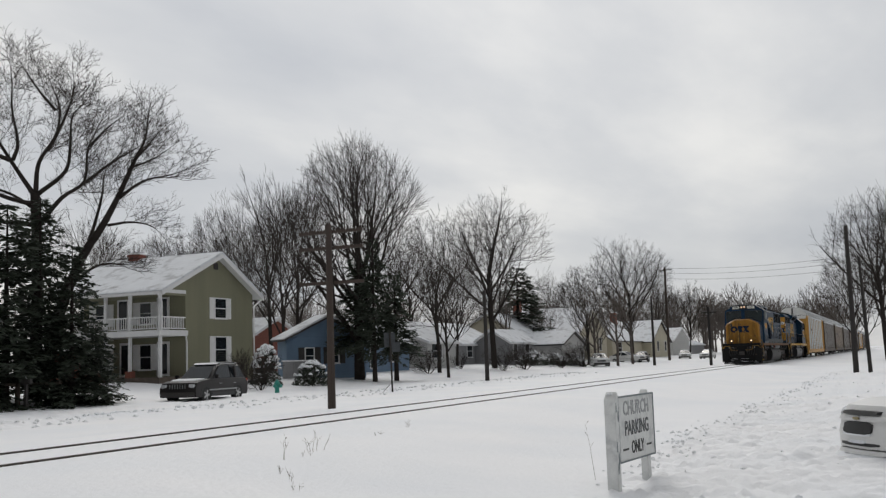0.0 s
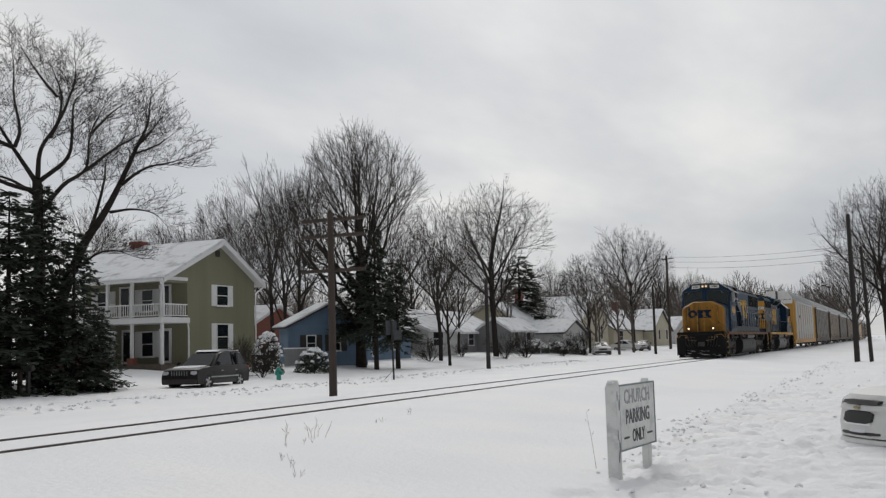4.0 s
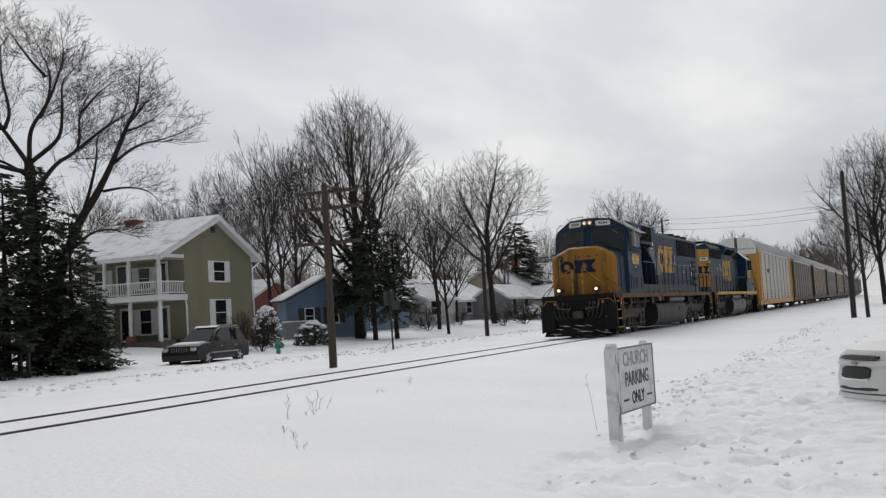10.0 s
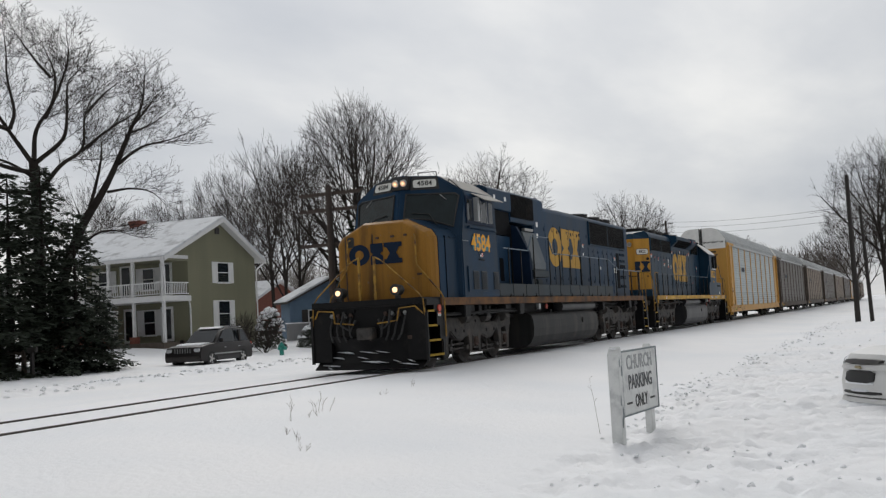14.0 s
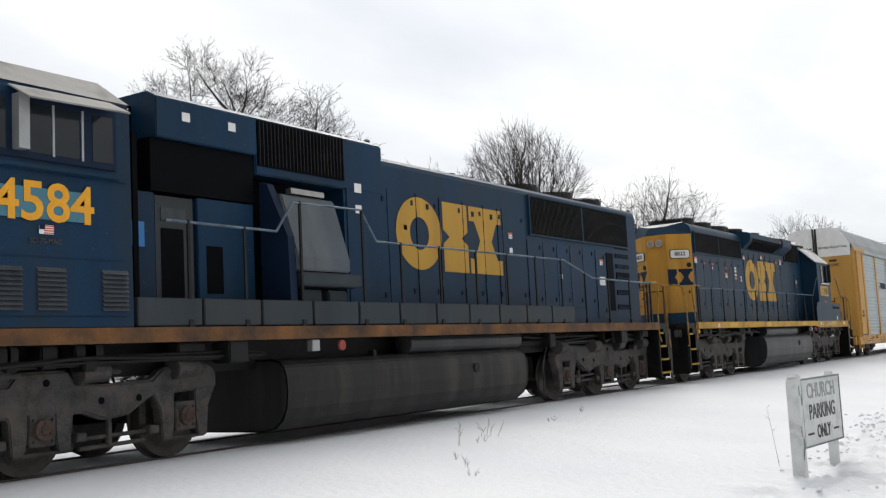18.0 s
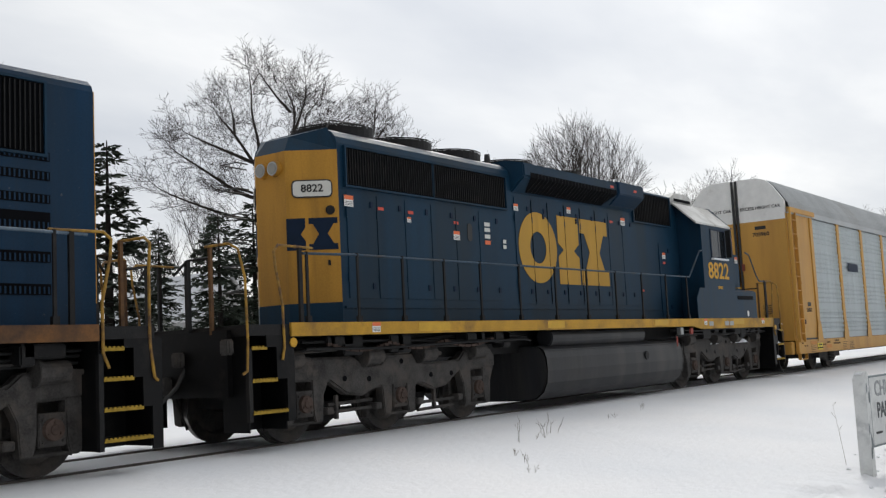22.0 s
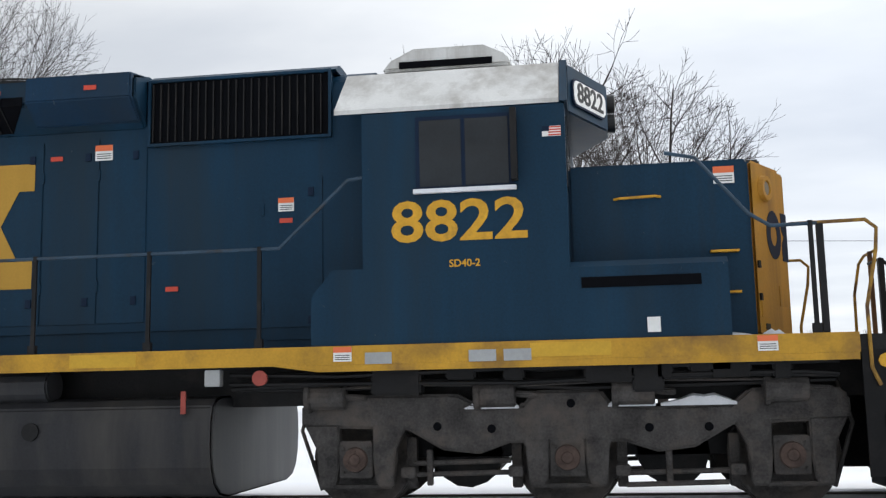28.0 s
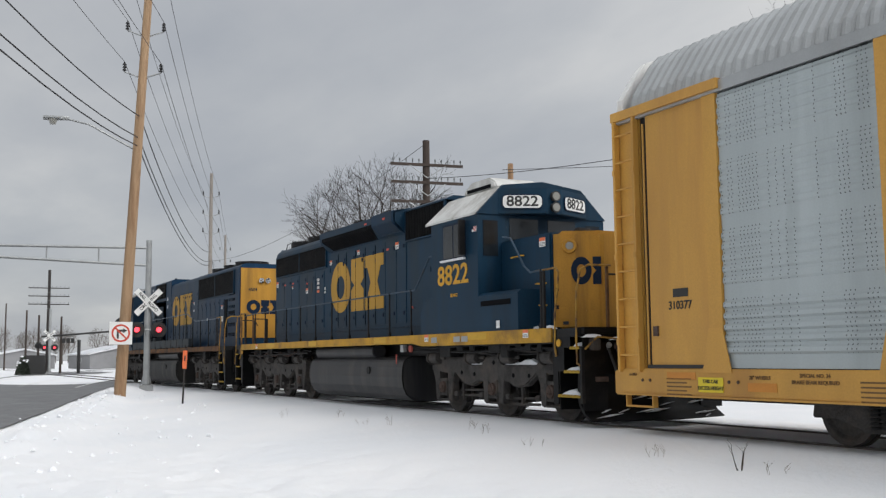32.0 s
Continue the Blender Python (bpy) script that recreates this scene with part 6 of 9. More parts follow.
    part("mirror", M(-c).box(-0.42, -0.36, -1.66, -1.53, 3.15, 3.85), BLACK, cab)
    write("number", "8822", 0.56, NUM_YELLOW, cab, pose(-0.95 - c, -1.505, 2.78), 1.2)
    write("class_mark", "SD40-2", 0.10, NUM_YELLOW, cab, pose(-0.9 - c, -1.505, 2.38))
    fl = part("flag_decal", M(-c).box(-0.12, 0.06, -1.506, -1.5, 3.58, 3.68), WHITE, cab)
    m = M(-c)
    for i in range(4):
        m.box(-0.06, 0.06, -1.509, -1.506, 3.585 + i * 0.026, 3.598 + i * 0.026)
    part("stripes", m, RED, fl)
    part("canton", M(-c).box(-0.12, -0.05, -1.51, -1.506, 3.63, 3.68), NAVY, fl)
    # cab front: windscreens, number boards, headlights
    for s in (-1, 1):
        part("windscreen", M(-c).box(0.1, 0.112, min(s * 0.12, s * 0.78), max(s * 0.12, s * 0.78), 3.44, 3.86), PANE, cab)
        part("front_door_window", M(-c).box(0.1, 0.112, min(s * 1.05, s * 1.38), max(s * 1.05, s * 1.38), 3.1, 3.8), PANE, cab)
    brow = part("brow", M(-c).prism([(0.13, -1.06), (0.13, 1.06), (0.54, 0.17), (0.54, -0.17)], 3.93, 4.44, "z"), BLUE, cab, bevel=0.015)
    for s in (-1, 1):
        a = math.degrees(math.atan2(0.41, 0.89))
        m0 = Matrix.Translation((0.335 - c, s * 0.615, 0)) @ Matrix.Rotation(radians(90 - a if s < 0 else 90 + a), 4, "Z")
        b = part("number_board", rounded(0.385, 0.125, 0.08, 0.03, 4.17), WHITE, brow, at=m0)
        part("board_rim", rounded(0.405, 0.145, 0.09, 0.024, 4.17), NAVY, b)
        write("number", "8822", 0.285, INK, b, pose(0, -0.033, 4.17), 1.12)
    for z in (4.28, 4.06):
        lamp_ob = part("headlight", M(-c).tube((0.52, 0, z), (0.62, 0, z), 0.095, 0.105, 18), INK, brow)
        part("headlight_lens", M(-c).tube((0.615, 0, z), (0.628, 0, z), 0.085, 0.08, 16), LAMP_DIM, lamp_ob)
    # short hood and boxes
    part("short_hood", M(-c).prism([(0.1, -0.98), (0.1, 0.98), (1.86, 0.98), (1.86, -0.98)], 1.6, 3.38, "z"), BLUE, ob, bevel=0.03)
    nose = part("nose", M(-c).prism([(1.861, -0.98), (1.861, 0.98), (2.33, 0.20), (2.33, -0.20)], 1.6, 3.40, "z"), YELLOW, ob, "dirty yellow nose", bevel=0.06)
    for s in (-1, 1):
        a = math.degrees(math.atan2(0.78, 0.469))
        m0 = Matrix.Translation((1.861 - c, -0.98, 0)) @ Matrix.Rotation(radians(a), 4, "Z") if s < 0 else Matrix.Translation((2.33 - c, 0.20, 0)) @ Matrix.Rotation(radians(180 - a), 4, "Z")
        lx = 0.34 if s < 0 else 0.91 - 0.34
        lamp_ob = part("nose_lamp", M().lathe([(0.0, -0.03), (0.075, -0.03), (0.08, -0.05), (0.125, -0.05), (0.135, 0.0)], lx, 3.12, 20), YELLOW, nose, at=m0)
        part("lamp_glass", M().tube((lx, -0.036, 3.12), (lx, -0.031, 3.12), 0.07, seg=16), LAMP_DIM, lamp_ob)
        if s < 0:
            ring = [[(0.36 + 0.185 + r * 0.185 * math.cos(q), yy, 2.67 + r * 0.25 * math.sin(q)) for r, yy in ((1, 0), (1, -0.004), (0.45, -0.004), (0.45, 0))] for q in [2 * math.pi * i / 36 for i in range(37)]]
            part("emblem", M().loft(ring, caps=False), NAVY, nose, at=m0)
            part("emblem_block", M().prism([(0.75, 2.42), (0.90, 2.42), (0.90, 2.92), (0.75, 2.92), (0.75, 2.74), (0.81, 2.67), (0.75, 2.60)], -0.004, 0, "y"), NAVY, nose, at=m0)
            part("nose_hatch", M().box(0.12, 0.34, -0.006, 0, 1.82, 2.02), YELLOW, nose, at=m0)
            part("nose_hatch", M().box(0.6, 0.86, -0.006, 0, 1.95, 2.15), YELLOW, nose, at=m0)
            part("step_hole", M().box(0.2, 0.3, -0.008, 0, 1.7, 1.76), INK, nose, at=m0)
        else:
            part("emblem_hourglass", M().prism([(0.06, 2.42), (0.5, 2.42), (0.5, 2.53), (0.44, 2.53), (0.35, 2.67), (0.44, 2.81), (0.5, 2.81), (0.5, 2.92), (0.06, 2.92), (0.06, 2.81), (0.12, 2.81), (0.21, 2.67), (0.12, 2.53), (0.06, 2.53)], -0.004, 0, "y"), NAVY, nose, at=m0)
        for z in (1.98, 2.3):
            part("nose_latch", M().box(0.08, 0.13, -0.02, 0, z, z + 0.07) if s < 0 else M().box(0.9, 0.95, -0.02, 0, z, z + 0.07), BLACK, nose, at=m0)
    part("nose_cap", M(-c).box(1.9, 2.05, -0.5, -0.2, 3.40, 3.47), INK, nose, bevel=0.02)
    for s in (-1, 1):
        part("battery_box", M(-c).prism([(s * 0.9, 1.6), (s * 1.5, 1.6), (s * 1.5, 2.3), (s * 1.42, 2.36), (s * 0.9, 2.36)], 0.1, 1.55, "x"), BLUE, ob)
        part("slot", M(-c).box(0.2, 1.3, s * 1.506 - 0.004, s * 1.506 + 0.004, 2.1, 2.2), GRILLE, ob)
        part("corner_plate", M(-c).prism([(-2.42, 1.6), (-1.9, 1.6), (-1.9, 2.36), (-2.2, 2.36), (-2.42, 2.1)], s * 1.48, s * 1.5, "y"), BLUE, ob)
    sticker(ob, 1.62 - c, 3.22, -0.995, 0.2, 0.17)
    sticker(ob, 0.85 - c, 1.74, -1.51, 0.12, 0.14, False)
    for x in (-14.2, 1.85, -2.1):
        sticker(ob, x - c, 1.54, -1.535, 0.18, 0.14)
    part("nose_grab", M(-c).pipe([(0.55, -1.0, 3.02), (0.6, -1.05, 3.02), (0.95, -1.05, 3.03), (1.0, -1.0, 3.03)], 0.014), NUM_YELLOW, ob)
    for z in (2.45, 2.05):
        part("nose_step", M(-c).box(1.45, 1.72, -1.06, -0.98, z, z + 0.022), NUM_YELLOW, ob)
    part("drift_snow", snow_pad(c, 1.3, 1.84, -1.2, -0.99, 1.61, 0.10, 31), SNOW_PACKED, ob, smooth=True)
    part("drift_snow", snow_pad(c, 1.44, 1.62, -1.06, -0.985, 1.61, 0.15, 33), SNOW_PACKED, ob, smooth=True)
    part("drift_snow", snow_pad(c, 1.86, 2.1, -1.2, -0.99, 1.61, 0.09, 35), SNOW_PACKED, ob, smooth=True)
    for a, b in ((-0.98, -0.45), (0.4, 0.85), (0.9, 1.6)):
        part("frame_snow", snow_pad(c, a, b, -1.17, -1.0, 0.99, 0.14, int(a * 10) + 60), SNOW_PACKED, ob, smooth=True)
    railing(ob, c, [(-15.6, 2.55), (-14.5, 2.58), (-2.75, 2.6), (-2.05, 3.25), (-1.9, 3.27)], (-15.53, -14.5, -13.48, -12.43, -11.42, -10.21, -8.97, -7.76, -6.54, -5.33, -4.1, -2.95), RAIL_BLUE, post_mat=BLACK)
    railing(ob, c, [(1.02, 3.36), (1.3, 3.3), (1.75, 2.75), (1.95, 2.62), (2.36, 2.63)], (2.3,), RAIL_BLUE, post_mat=BLACK)
    steps(ob, c, -16.6, -15.98, levels=(0.5, 0.9, 1.31))
    steps(ob, c, 2.81, 3.46, snow=True, levels=(0.49, 0.89, 1.28), from_end=True, panel=0.15)
    for y in (-0.62, 0.62):
        part("ditch_light", M(-c).tube((3.46, y, 1.30), (3.64, y, 1.30), 0.11, 0.12, 16), INK, ob)
        part("ditch_lens", M(-c).tube((3.64, y, 1.30), (3.66, y, 1.30), 0.09, seg=16), LAMP_DIM, ob)
    part("end_plate", M(-c).box(3.38, 3.46, -1.12, 1.12, 0.7, 1.5), PILOT_SHADED, ob)
    part("end_walkway", M(-c).box(3.1, 3.52, -1.45, 1.45, 1.5, 1.61), PILOT_SHADED, ob, bevel=0.01)
    part("end_plate", M(-c).box(-16.72, -16.64, -1.2, 1.2, 0.7, 1.55), PILOT_SHADED, ob)
    for y, z in ((-1.25, 1.33), (-0.3, 1.2), (0.5, 1.35), (1.2, 1.25)):
        part("end_fitting", M(-c).box(3.46, 3.58, y - 0.09, y + 0.09, z - 0.1, z + 0.1), TRUCK, ob, bevel=0.02)
        part("end_fitting", M(-c).box(-16.82, -16.72, y - 0.09, y + 0.09, z - 0.1, z + 0.1), TRUCK, ob, bevel=0.02)
    for q, (y, z) in enumerate(((-1.3, 1.5), (-0.75, 1.46), (-0.2, 1.42))):
        part("end_snow", snow_pad(c, 3.47, 3.6, y - 0.2, y + 0.2, z - 0.06, 0.06, 70 + q), SNOW_PACKED, ob, smooth=True)
    end_railing(ob, c, 3.4, RAIL_YELLOW, -1)
    end_railing(ob, c, -16.68, RAIL_YELLOW, 1)
    for x in (-15.86, 2.86):
        part("reflector", M(-c).tube((x, -1.525, 1.36), (x, -1.505, 1.36), 0.065, seg=8), NUM_YELLOW, ob)
    for s in (-1, 1):
        part("cab_sill", M(-c).prism([(-2.8, 1.439), (-2.35, 1.375), (2.64, 1.375), (2.64, 1.439)], s * 1.51 - 0.02, s * 1.51 + 0.02, "y"), YELLOW_DIRTY, ob)
    for a, b in ((-0.3, 0.45), (-4.9, -4.2), (-9.4, -8.8), (-13.2, -12.4)):
        part("sill_patch", M(-c).box(a, b, -1.534, -1.5305, 1.47, 1.60), PATCH_YELLOW, ob)
    for x in (-1.75, -0.75, -0.42):
        part("sill_plate", M(-c).box(x - 0.13, x + 0.13, -1.536, -1.5305, 1.44, 1.55), DULL, ob)
    coupler(ob, c, 3.4, 1), coupler(ob, c, -16.65, -1)
    snow_plough(ob, c, 3.38, 1)
    part("air_reservoir", M(-c).tube((-9.1, -1.25, 1.3), (-5.2, -1.25, 1.3), 0.18, seg=18), TANK, ob, bevel=0.02)
    part("fuel_cap", M(-c).box(-3.74, -3.69, -1.5, -1.485, 1.0, 1.22), DULL_RED, ob)
    part("cut_off", M(-c).tube((-2.93, -1.49, 1.33), (-2.93, -1.53, 1.33), 0.075, seg=14), DULL_RED, ob)
    part("meter_box", M(-c).box(-3.5, -3.34, -1.5, -1.4, 1.26, 1.42), DULL, ob, bevel=0.008)
    under_pipes(ob, c, -15.5, -9.8, 5), under_pipes(ob, c, -3.3, 2.5, 6)
    m = M(-c)
    rng = random.Random(3)
    for k in range(44):                             # sagging safety chain along the frame
        f = k / 43
        x = -15.0 + 4.0 * f
        z = 1.32 - 0.10 * math.sin(math.pi * ((f * 3) % 1.0))
        m.box(x - 0.045, x + 0.045, -1.35 - 0.015 * (k % 2) - 0.01, -1.35 + 0.02, z - 0.02, z + 0.02)
    part("chain", m, RUST, ob)


def engine_one():
    """The leading wide-cab engine: nose at the -x end."""
    c = -28.4
    ob = thing("locomotive", pose(c, TRACK_Y, 0), "faded blue wide-cab diesel locomotive with yellow nose and lit headlights", "locomotive", "locomotives of the train")
    ROLLING.append((ob, c))
    engine_frame(ob, c, -39.65, -18.05, SILL_RUSTY, (REAR_MID, FRONT_MID), (-32.5, -25.6), TANK_GRIMY)
    hood_prof = [(-0.9, 1.6), (-0.9, 4.38), (-0.87, 4.46), (-0.79, 4.53), (-0.66, 4.565), (0.66, 4.565), (0.79, 4.53), (0.87, 4.46), (0.9, 4.38), (0.9, 1.6)]
    part("long_hood", M(-c).prism(hood_prof, -30.36, -18.4, "x"), BLUE_FADED, ob)
    part("equipment_bay", M(-c).box(-35.1, -30.36, -0.5, 0.5, 1.6, 4.6), GRILLE, ob)
    part("bay_screen", M(-c).box(-34.3, -32.42, -0.9, -0.5, 3.42, 4.11), GRILLE, ob)
    part("bay_panel", M(-c).box(-33.5, -32.42, -0.885, -0.5, 1.62, 3.40), BLUE_FADED, ob, bevel=0.01)
    part("bay_panel", M(-c).box(-35.08, -34.22, -0.87, -0.5, 1.62, 3.40), BLUE_FADED, ob, bevel=0.01)
    part("bay_door", M(-c).box(-34.2, -33.53, -0.84, -0.5, 1.62, 3.38), GREY_BLUE, ob, bevel=0.01)
    part("bay_opening", M(-c).box(-34.1, -33.72, -0.85, -0.838, 1.95, 2.95), GRILLE, ob)
    part("bay_vent", M(-c).box(-34.1, -33.68, -0.852, -0.838, 3.05, 3.22), LOUVRE_GREY, ob)
    part("panel_slot", M(-c).box(-33.35, -33.05, -0.893, -0.884, 2.1, 2.75), GRILLE, ob)
    for x in (-34.55,):
        part("bay_post", M(-c).box(x - 0.04, x + 0.04, -0.9, -0.5, 1.6, 4.15), GRILLE, ob)
    part("bay_pipe", M(-c).pipe([(-35.0, -0.62, 3.3), (-34.2, -0.64, 3.2), (-33.4, -0.62, 3.35), (-32.4, -0.6, 3.2)], 0.05, 8), GREY_BLUE, ob)
    part("upper_box", M(-c).prism([(-0.98, 4.12), (-0.98, 4.66), (-0.8, 4.76), (0.8, 4.76), (0.98, 4.66), (0.98, 4.12)], -34.26, -32.4, "x"), BLUE_FADED, ob, bevel=0.015)
    for x in (-33.75, -32.9):
        sticker(ob, x - c, 4.45, -0.985, 0.14, 0.12, False)
    part("brake_housing", M(-c).prism([(-0.92, 3.85), (-0.92, 4.68), (-0.75, 4.78), (0.75, 4.78), (0.92, 4.68), (0.92, 3.85)], -32.38, -29.3, "x"), BLUE_FADED, ob, bevel=0.02)
    grille(ob, c, -32.34, -30.36, 3.98, 4.66, -0.94, step=0.08, name="dynamic_brake_grille", frame=False)
    # cabinets and dark openings between cab and intake
    part("blue_sticker", M(-c).box(-34.8, -34.4, -0.878, -0.871, 2.68, 3.0), material("bright_blue_paint", (0.03, 0.16, 0.42), 0.6), ob)
    scoop = part("air_scoop", M(-c).prism([(-0.9, 3.62), (-1.18, 3.55), (-1.46, 2.62), (-1.46, 2.42), (-0.9, 2.42)], -32.15, -30.95, "x"), SCOOP_SHEEN, ob, "sloping intake scoop, pale with painted sky sheen", bevel=0.02)
    part("scoop_side", M(-c).prism([(-0.9, 3.75), (-1.05, 3.7), (-1.42, 2.9), (-1.45, 1.75), (-0.9, 1.75)], -32.3, -32.16, "x"), NAVY, ob)
    part("scoop_lamp_bar", M(-c).box(-31.95, -31.2, -1.2, -1.1, 3.58, 3.66), STEEL, scoop)
    part("scoop_base", M(-c).box(-32.1, -30.7, -1.47, -0.9, 2.2, 2.4), GREY_BLUE, ob, bevel=0.02)
    for x in (-31.9, -31.3):
        part("blower_box", M(-c).box(x, x + 0.45, -1.3, -0.9, 1.8, 2.16), GREY_BLUE, ob, bevel=0.02)
    # long hood doors, radiators and slats
    xs = [-30.3, -29.2, -28.35, -27.6, -26.8, -26.05, -25.3, -24.35]
    for i, (a, b) in enumerate(zip(xs, xs[1:])):
        door(ob, c, a, b, 2.0 if i else 1.9, 4.0, -0.9, BLUE_FADED)
    xs = [-24.3, -23.6, -22.95, -22.3, -21.65, -21.0]
    for a, b in zip(xs, xs[1:]):
        door(ob, c, a, b, 2.0, 3.42, -0.9, BLUE_FADED)
    door(ob, c, -20.95, -20.36, 1.75, 3.4, -0.9, BLUE_FADED)
    part("dark_doorway", M(-c).box(-20.33, -19.95, -0.92, -0.9, 1.95, 3.35), GRILLE, ob)
    grille(ob, c, -24.15, -21.65, 3.55, 4.36, -0.925)
    grille(ob, c, -21.6, -19.06, 3.55, 4.36, -0.925)
    for i in range(6):
        z = (1.98, 2.34, 2.70, 3.0, 3.26, 3.48)[i]
        slot = part("louvre", M(-c).box(-19.78, -18.98, -0.915, -0.9, z, z + (0.12 if i < 2 else 0.2 if i == 2 else 0.1)), GRILLE, ob)
        for k in range(14):
            part("louvre_fin", M(-c).box(-19.76 + k * 0.057, -19.74 + k * 0.057, -0.922, -0.915, z + 0.01, z + 0.09), BLUE_FADED, slot)
    end = part("hood_end", M(-c).box(-18.4, -18.36, -0.86, 0.86, 1.9, 4.4), YELLOW, ob, "dirty yellow rear end")
    m0 = Matrix.Translation((-18.355 - c, 0, 0)) @ Matrix.Rotation(radians(90), 4, "Z")
    emblem(end, 0, 1.3, 0, 0.5, 0, NAVY, face=m0 @ pose(-0.65, 0, 2.75))
    write("number", "4584", 0.16, INK, end, m0 @ pose(-0.42, -0.002, 3.62))
    for y in (-0.12, 0.12):
        part("headlight", M(-c).tube((-18.37, y, 3.95), (-18.28, y, 3.95), 0.1, seg=16), CHROME, end)
    for x in (-23.2, -21.5, -19.9):
        roof_fan(ob, c, x, 4.62, 0.62)
    for i in range(5):
        part("exhaust", M(-c).tube((-26.2 + i * 0.35, -0.3, 4.5), (-26.2 + i * 0.35, -0.3, 4.68), 0.1, seg=10), INK, ob)
    part("roof_eye", M(-c).tube((-29.4, -0.7, 4.7), (-29.4, -0.7, 4.82), 0.05, seg=8), INK, ob)
    emblem(ob, -28.98 - c, -25.38 - c, 2.62, 3.92, -0.917, LOGO_YELLOW)
    for x in (-28.35, -27.6, -26.8, -26.05, -25.5):
        part("door_gap", M(-c).box(x - 0.008, x + 0.008, -0.9245, -0.914, 2.05, 3.96), GRILLE, ob)
    for x in (-28.0, -26.45, -25.75):
        part("latch", M(-c).box(x - 0.035, x + 0.035, -0.94, -0.922, 3.72, 3.82), NAVY, ob)
    for x, z, w in ((-30.0, 3.9, .18), (-30.0, 3.55, .16), (-25.0, 3.45, .14), (-25.0, 3.15, .12), (-22.8, 2.7, .12), (-20.65, 3.1, .16), (-28.7, 3.35, .1)):
        sticker(ob, x - c, z, -0.918, w, w * 0.85, z < 3.5 and w > 0.13)
    part("tool_plate", M(-c).box(-20.8, -20.5, -0.93, -0.915, 2.55, 2.75), BOARD_WHITE, ob)
    for x0 in [-35.05 + 1.06 * i for i in range(11)]:
        part("walkway_box", M(-c).box(x0, x0 + 1.02, -1.5, -1.36, 1.64, 1.98), GREY_BLUE, ob, "dusty grey walkway box", bevel=0.01)
    railing(ob, c, [(-34.58, 2.94), (-32.6, 2.94), (-32.24, 3.38), (-30.68, 3.41), (-30.3, 2.94), (-23.8, 2.96), (-22.4, 2.62), (-18.9, 2.6)],
            (-34.22, -33.23, -32.1, -30.66, -29.66, -28.52, -27.33, -26.2, -25.06, -23.93, -22.8, -21.6, -20.4, -19.3), RAIL_HIGHLIGHT, post_mat=BLACK)
    # wide cab and nose
    cab = part("cab", M(-c).add(
        [(-35.1, -1.52, 1.6), (-37.5, -1.52, 1.6), (-37.5, -1.52, 3.15), (-37.163, -1.5, 4.25), (-35.1, -1.5, 4.25),
         (-35.1, -0.9, 4.66), (-37.27, -0.85, 4.68)] +
        [(-35.1, 1.52, 1.6), (-37.5, 1.52, 1.6), (-37.5, 1.52, 3.15), (-37.163, 1.5, 4.25), (-35.1, 1.5, 4.25),
         (-35.1, 0.9, 4.66), (-37.27, 0.85, 4.68)] + [(-38.058, 0, 1.6), (-38.058, 0, 3.15), (-37.565, 0, 4.74), (-35.1, 0, 4.7)],
        [(0, 1, 2, 3, 4), (7, 11, 10, 9, 8), (4, 3, 6, 5), (11, 12, 13, 10), (5, 6, 16, 17), (17, 16, 13, 12), (2, 15, 16, 6, 3), (9, 10, 13, 16, 15), (1, 14, 15, 2), (8, 9, 15, 14), (0, 4, 5, 17, 12, 11, 7), (0, 7, 8, 14, 1)]), BLUE_FADED, ob, "faded blue wide cab", bevel=0.03)
    part("cab_roof_top", M(-c).add([(-35.1, -0.9, 4.668), (-37.2, -0.84, 4.69), (-37.2, 0.84, 4.69), (-35.1, 0.9, 4.668), (-35.1, -1.47, 4.285), (-37.08, -1.47, 4.285), (-35.1, 1.47, 4.285), (-37.08, 1.47, 4.285), (-37.33, 0, 4.752), (-35.1, 0, 4.712)],
                                [(0, 1, 8, 9), (9, 8, 2, 3), (4, 5, 1, 0), (3, 2, 7, 6)]), ROOF_DUSTY, cab, "dusty pale roof sheets")
    # windscreens and number boards lie on the raked, slightly pointed front
    def front(y, z, out=0.012):
        return (-37.5 - 0.367 * (1.52 - abs(y)) + 0.31 * (z - 3.15) - out, y, z)
    for s in (-1, 1):
        corners = [(0.16, 3.62), (0.75, 3.56), (1.32, 3.36), (1.40, 4.13), (1.30, 4.2), (0.16, 4.24)]
        screen = part("windscreen", M(-c).add([front(s * y, z) for y, z in corners], [tuple(range(6))]), GLASS_CAB, cab)
        m = M(-c).pipe([front(s * y, z, 0.02) for y, z in corners + corners[:1]], 0.026, 6)
        part("windscreen_frame", m, INK, screen)
        part("wiper", M(-c).pipe([front(s * 0.95, 3.42, 0.05), front(s * 0.75, 3.7, 0.05), front(s * 0.35, 3.75, 0.04)], 0.014, 5), INK, screen)
        part("wiper_blade", M(-c).pipe([front(s * 0.95, 4.2, 0.03), front(s * 1.12, 4.05, 0.03)], 0.008, 5), DULL, screen)
        panel = part("board_panel", M(-c).add([front(s * y, z, 0.012) for y, z in ((0.25, 4.34), (0.93, 4.34), (0.86, 4.66), (0.25, 4.70))], [(0, 1, 2, 3)]), INK, cab)
        tilt = math.degrees(math.atan(0.31))
        px, _, pz = front(s * 0.575, 4.50, 0.018)
        at = Matrix.Translation((px - c, s * 0.575, pz)) @ Matrix.Rotation(radians(-90 + (20.1 if s < 0 else -20.1)), 4, "Z") @ Matrix.Rotation(radians(-tilt), 4, "X")
        b = part("number_board", rounded(0.29, 0.105, 0.06, 0.012, 0), BOARD_WHITE, panel, at=at)
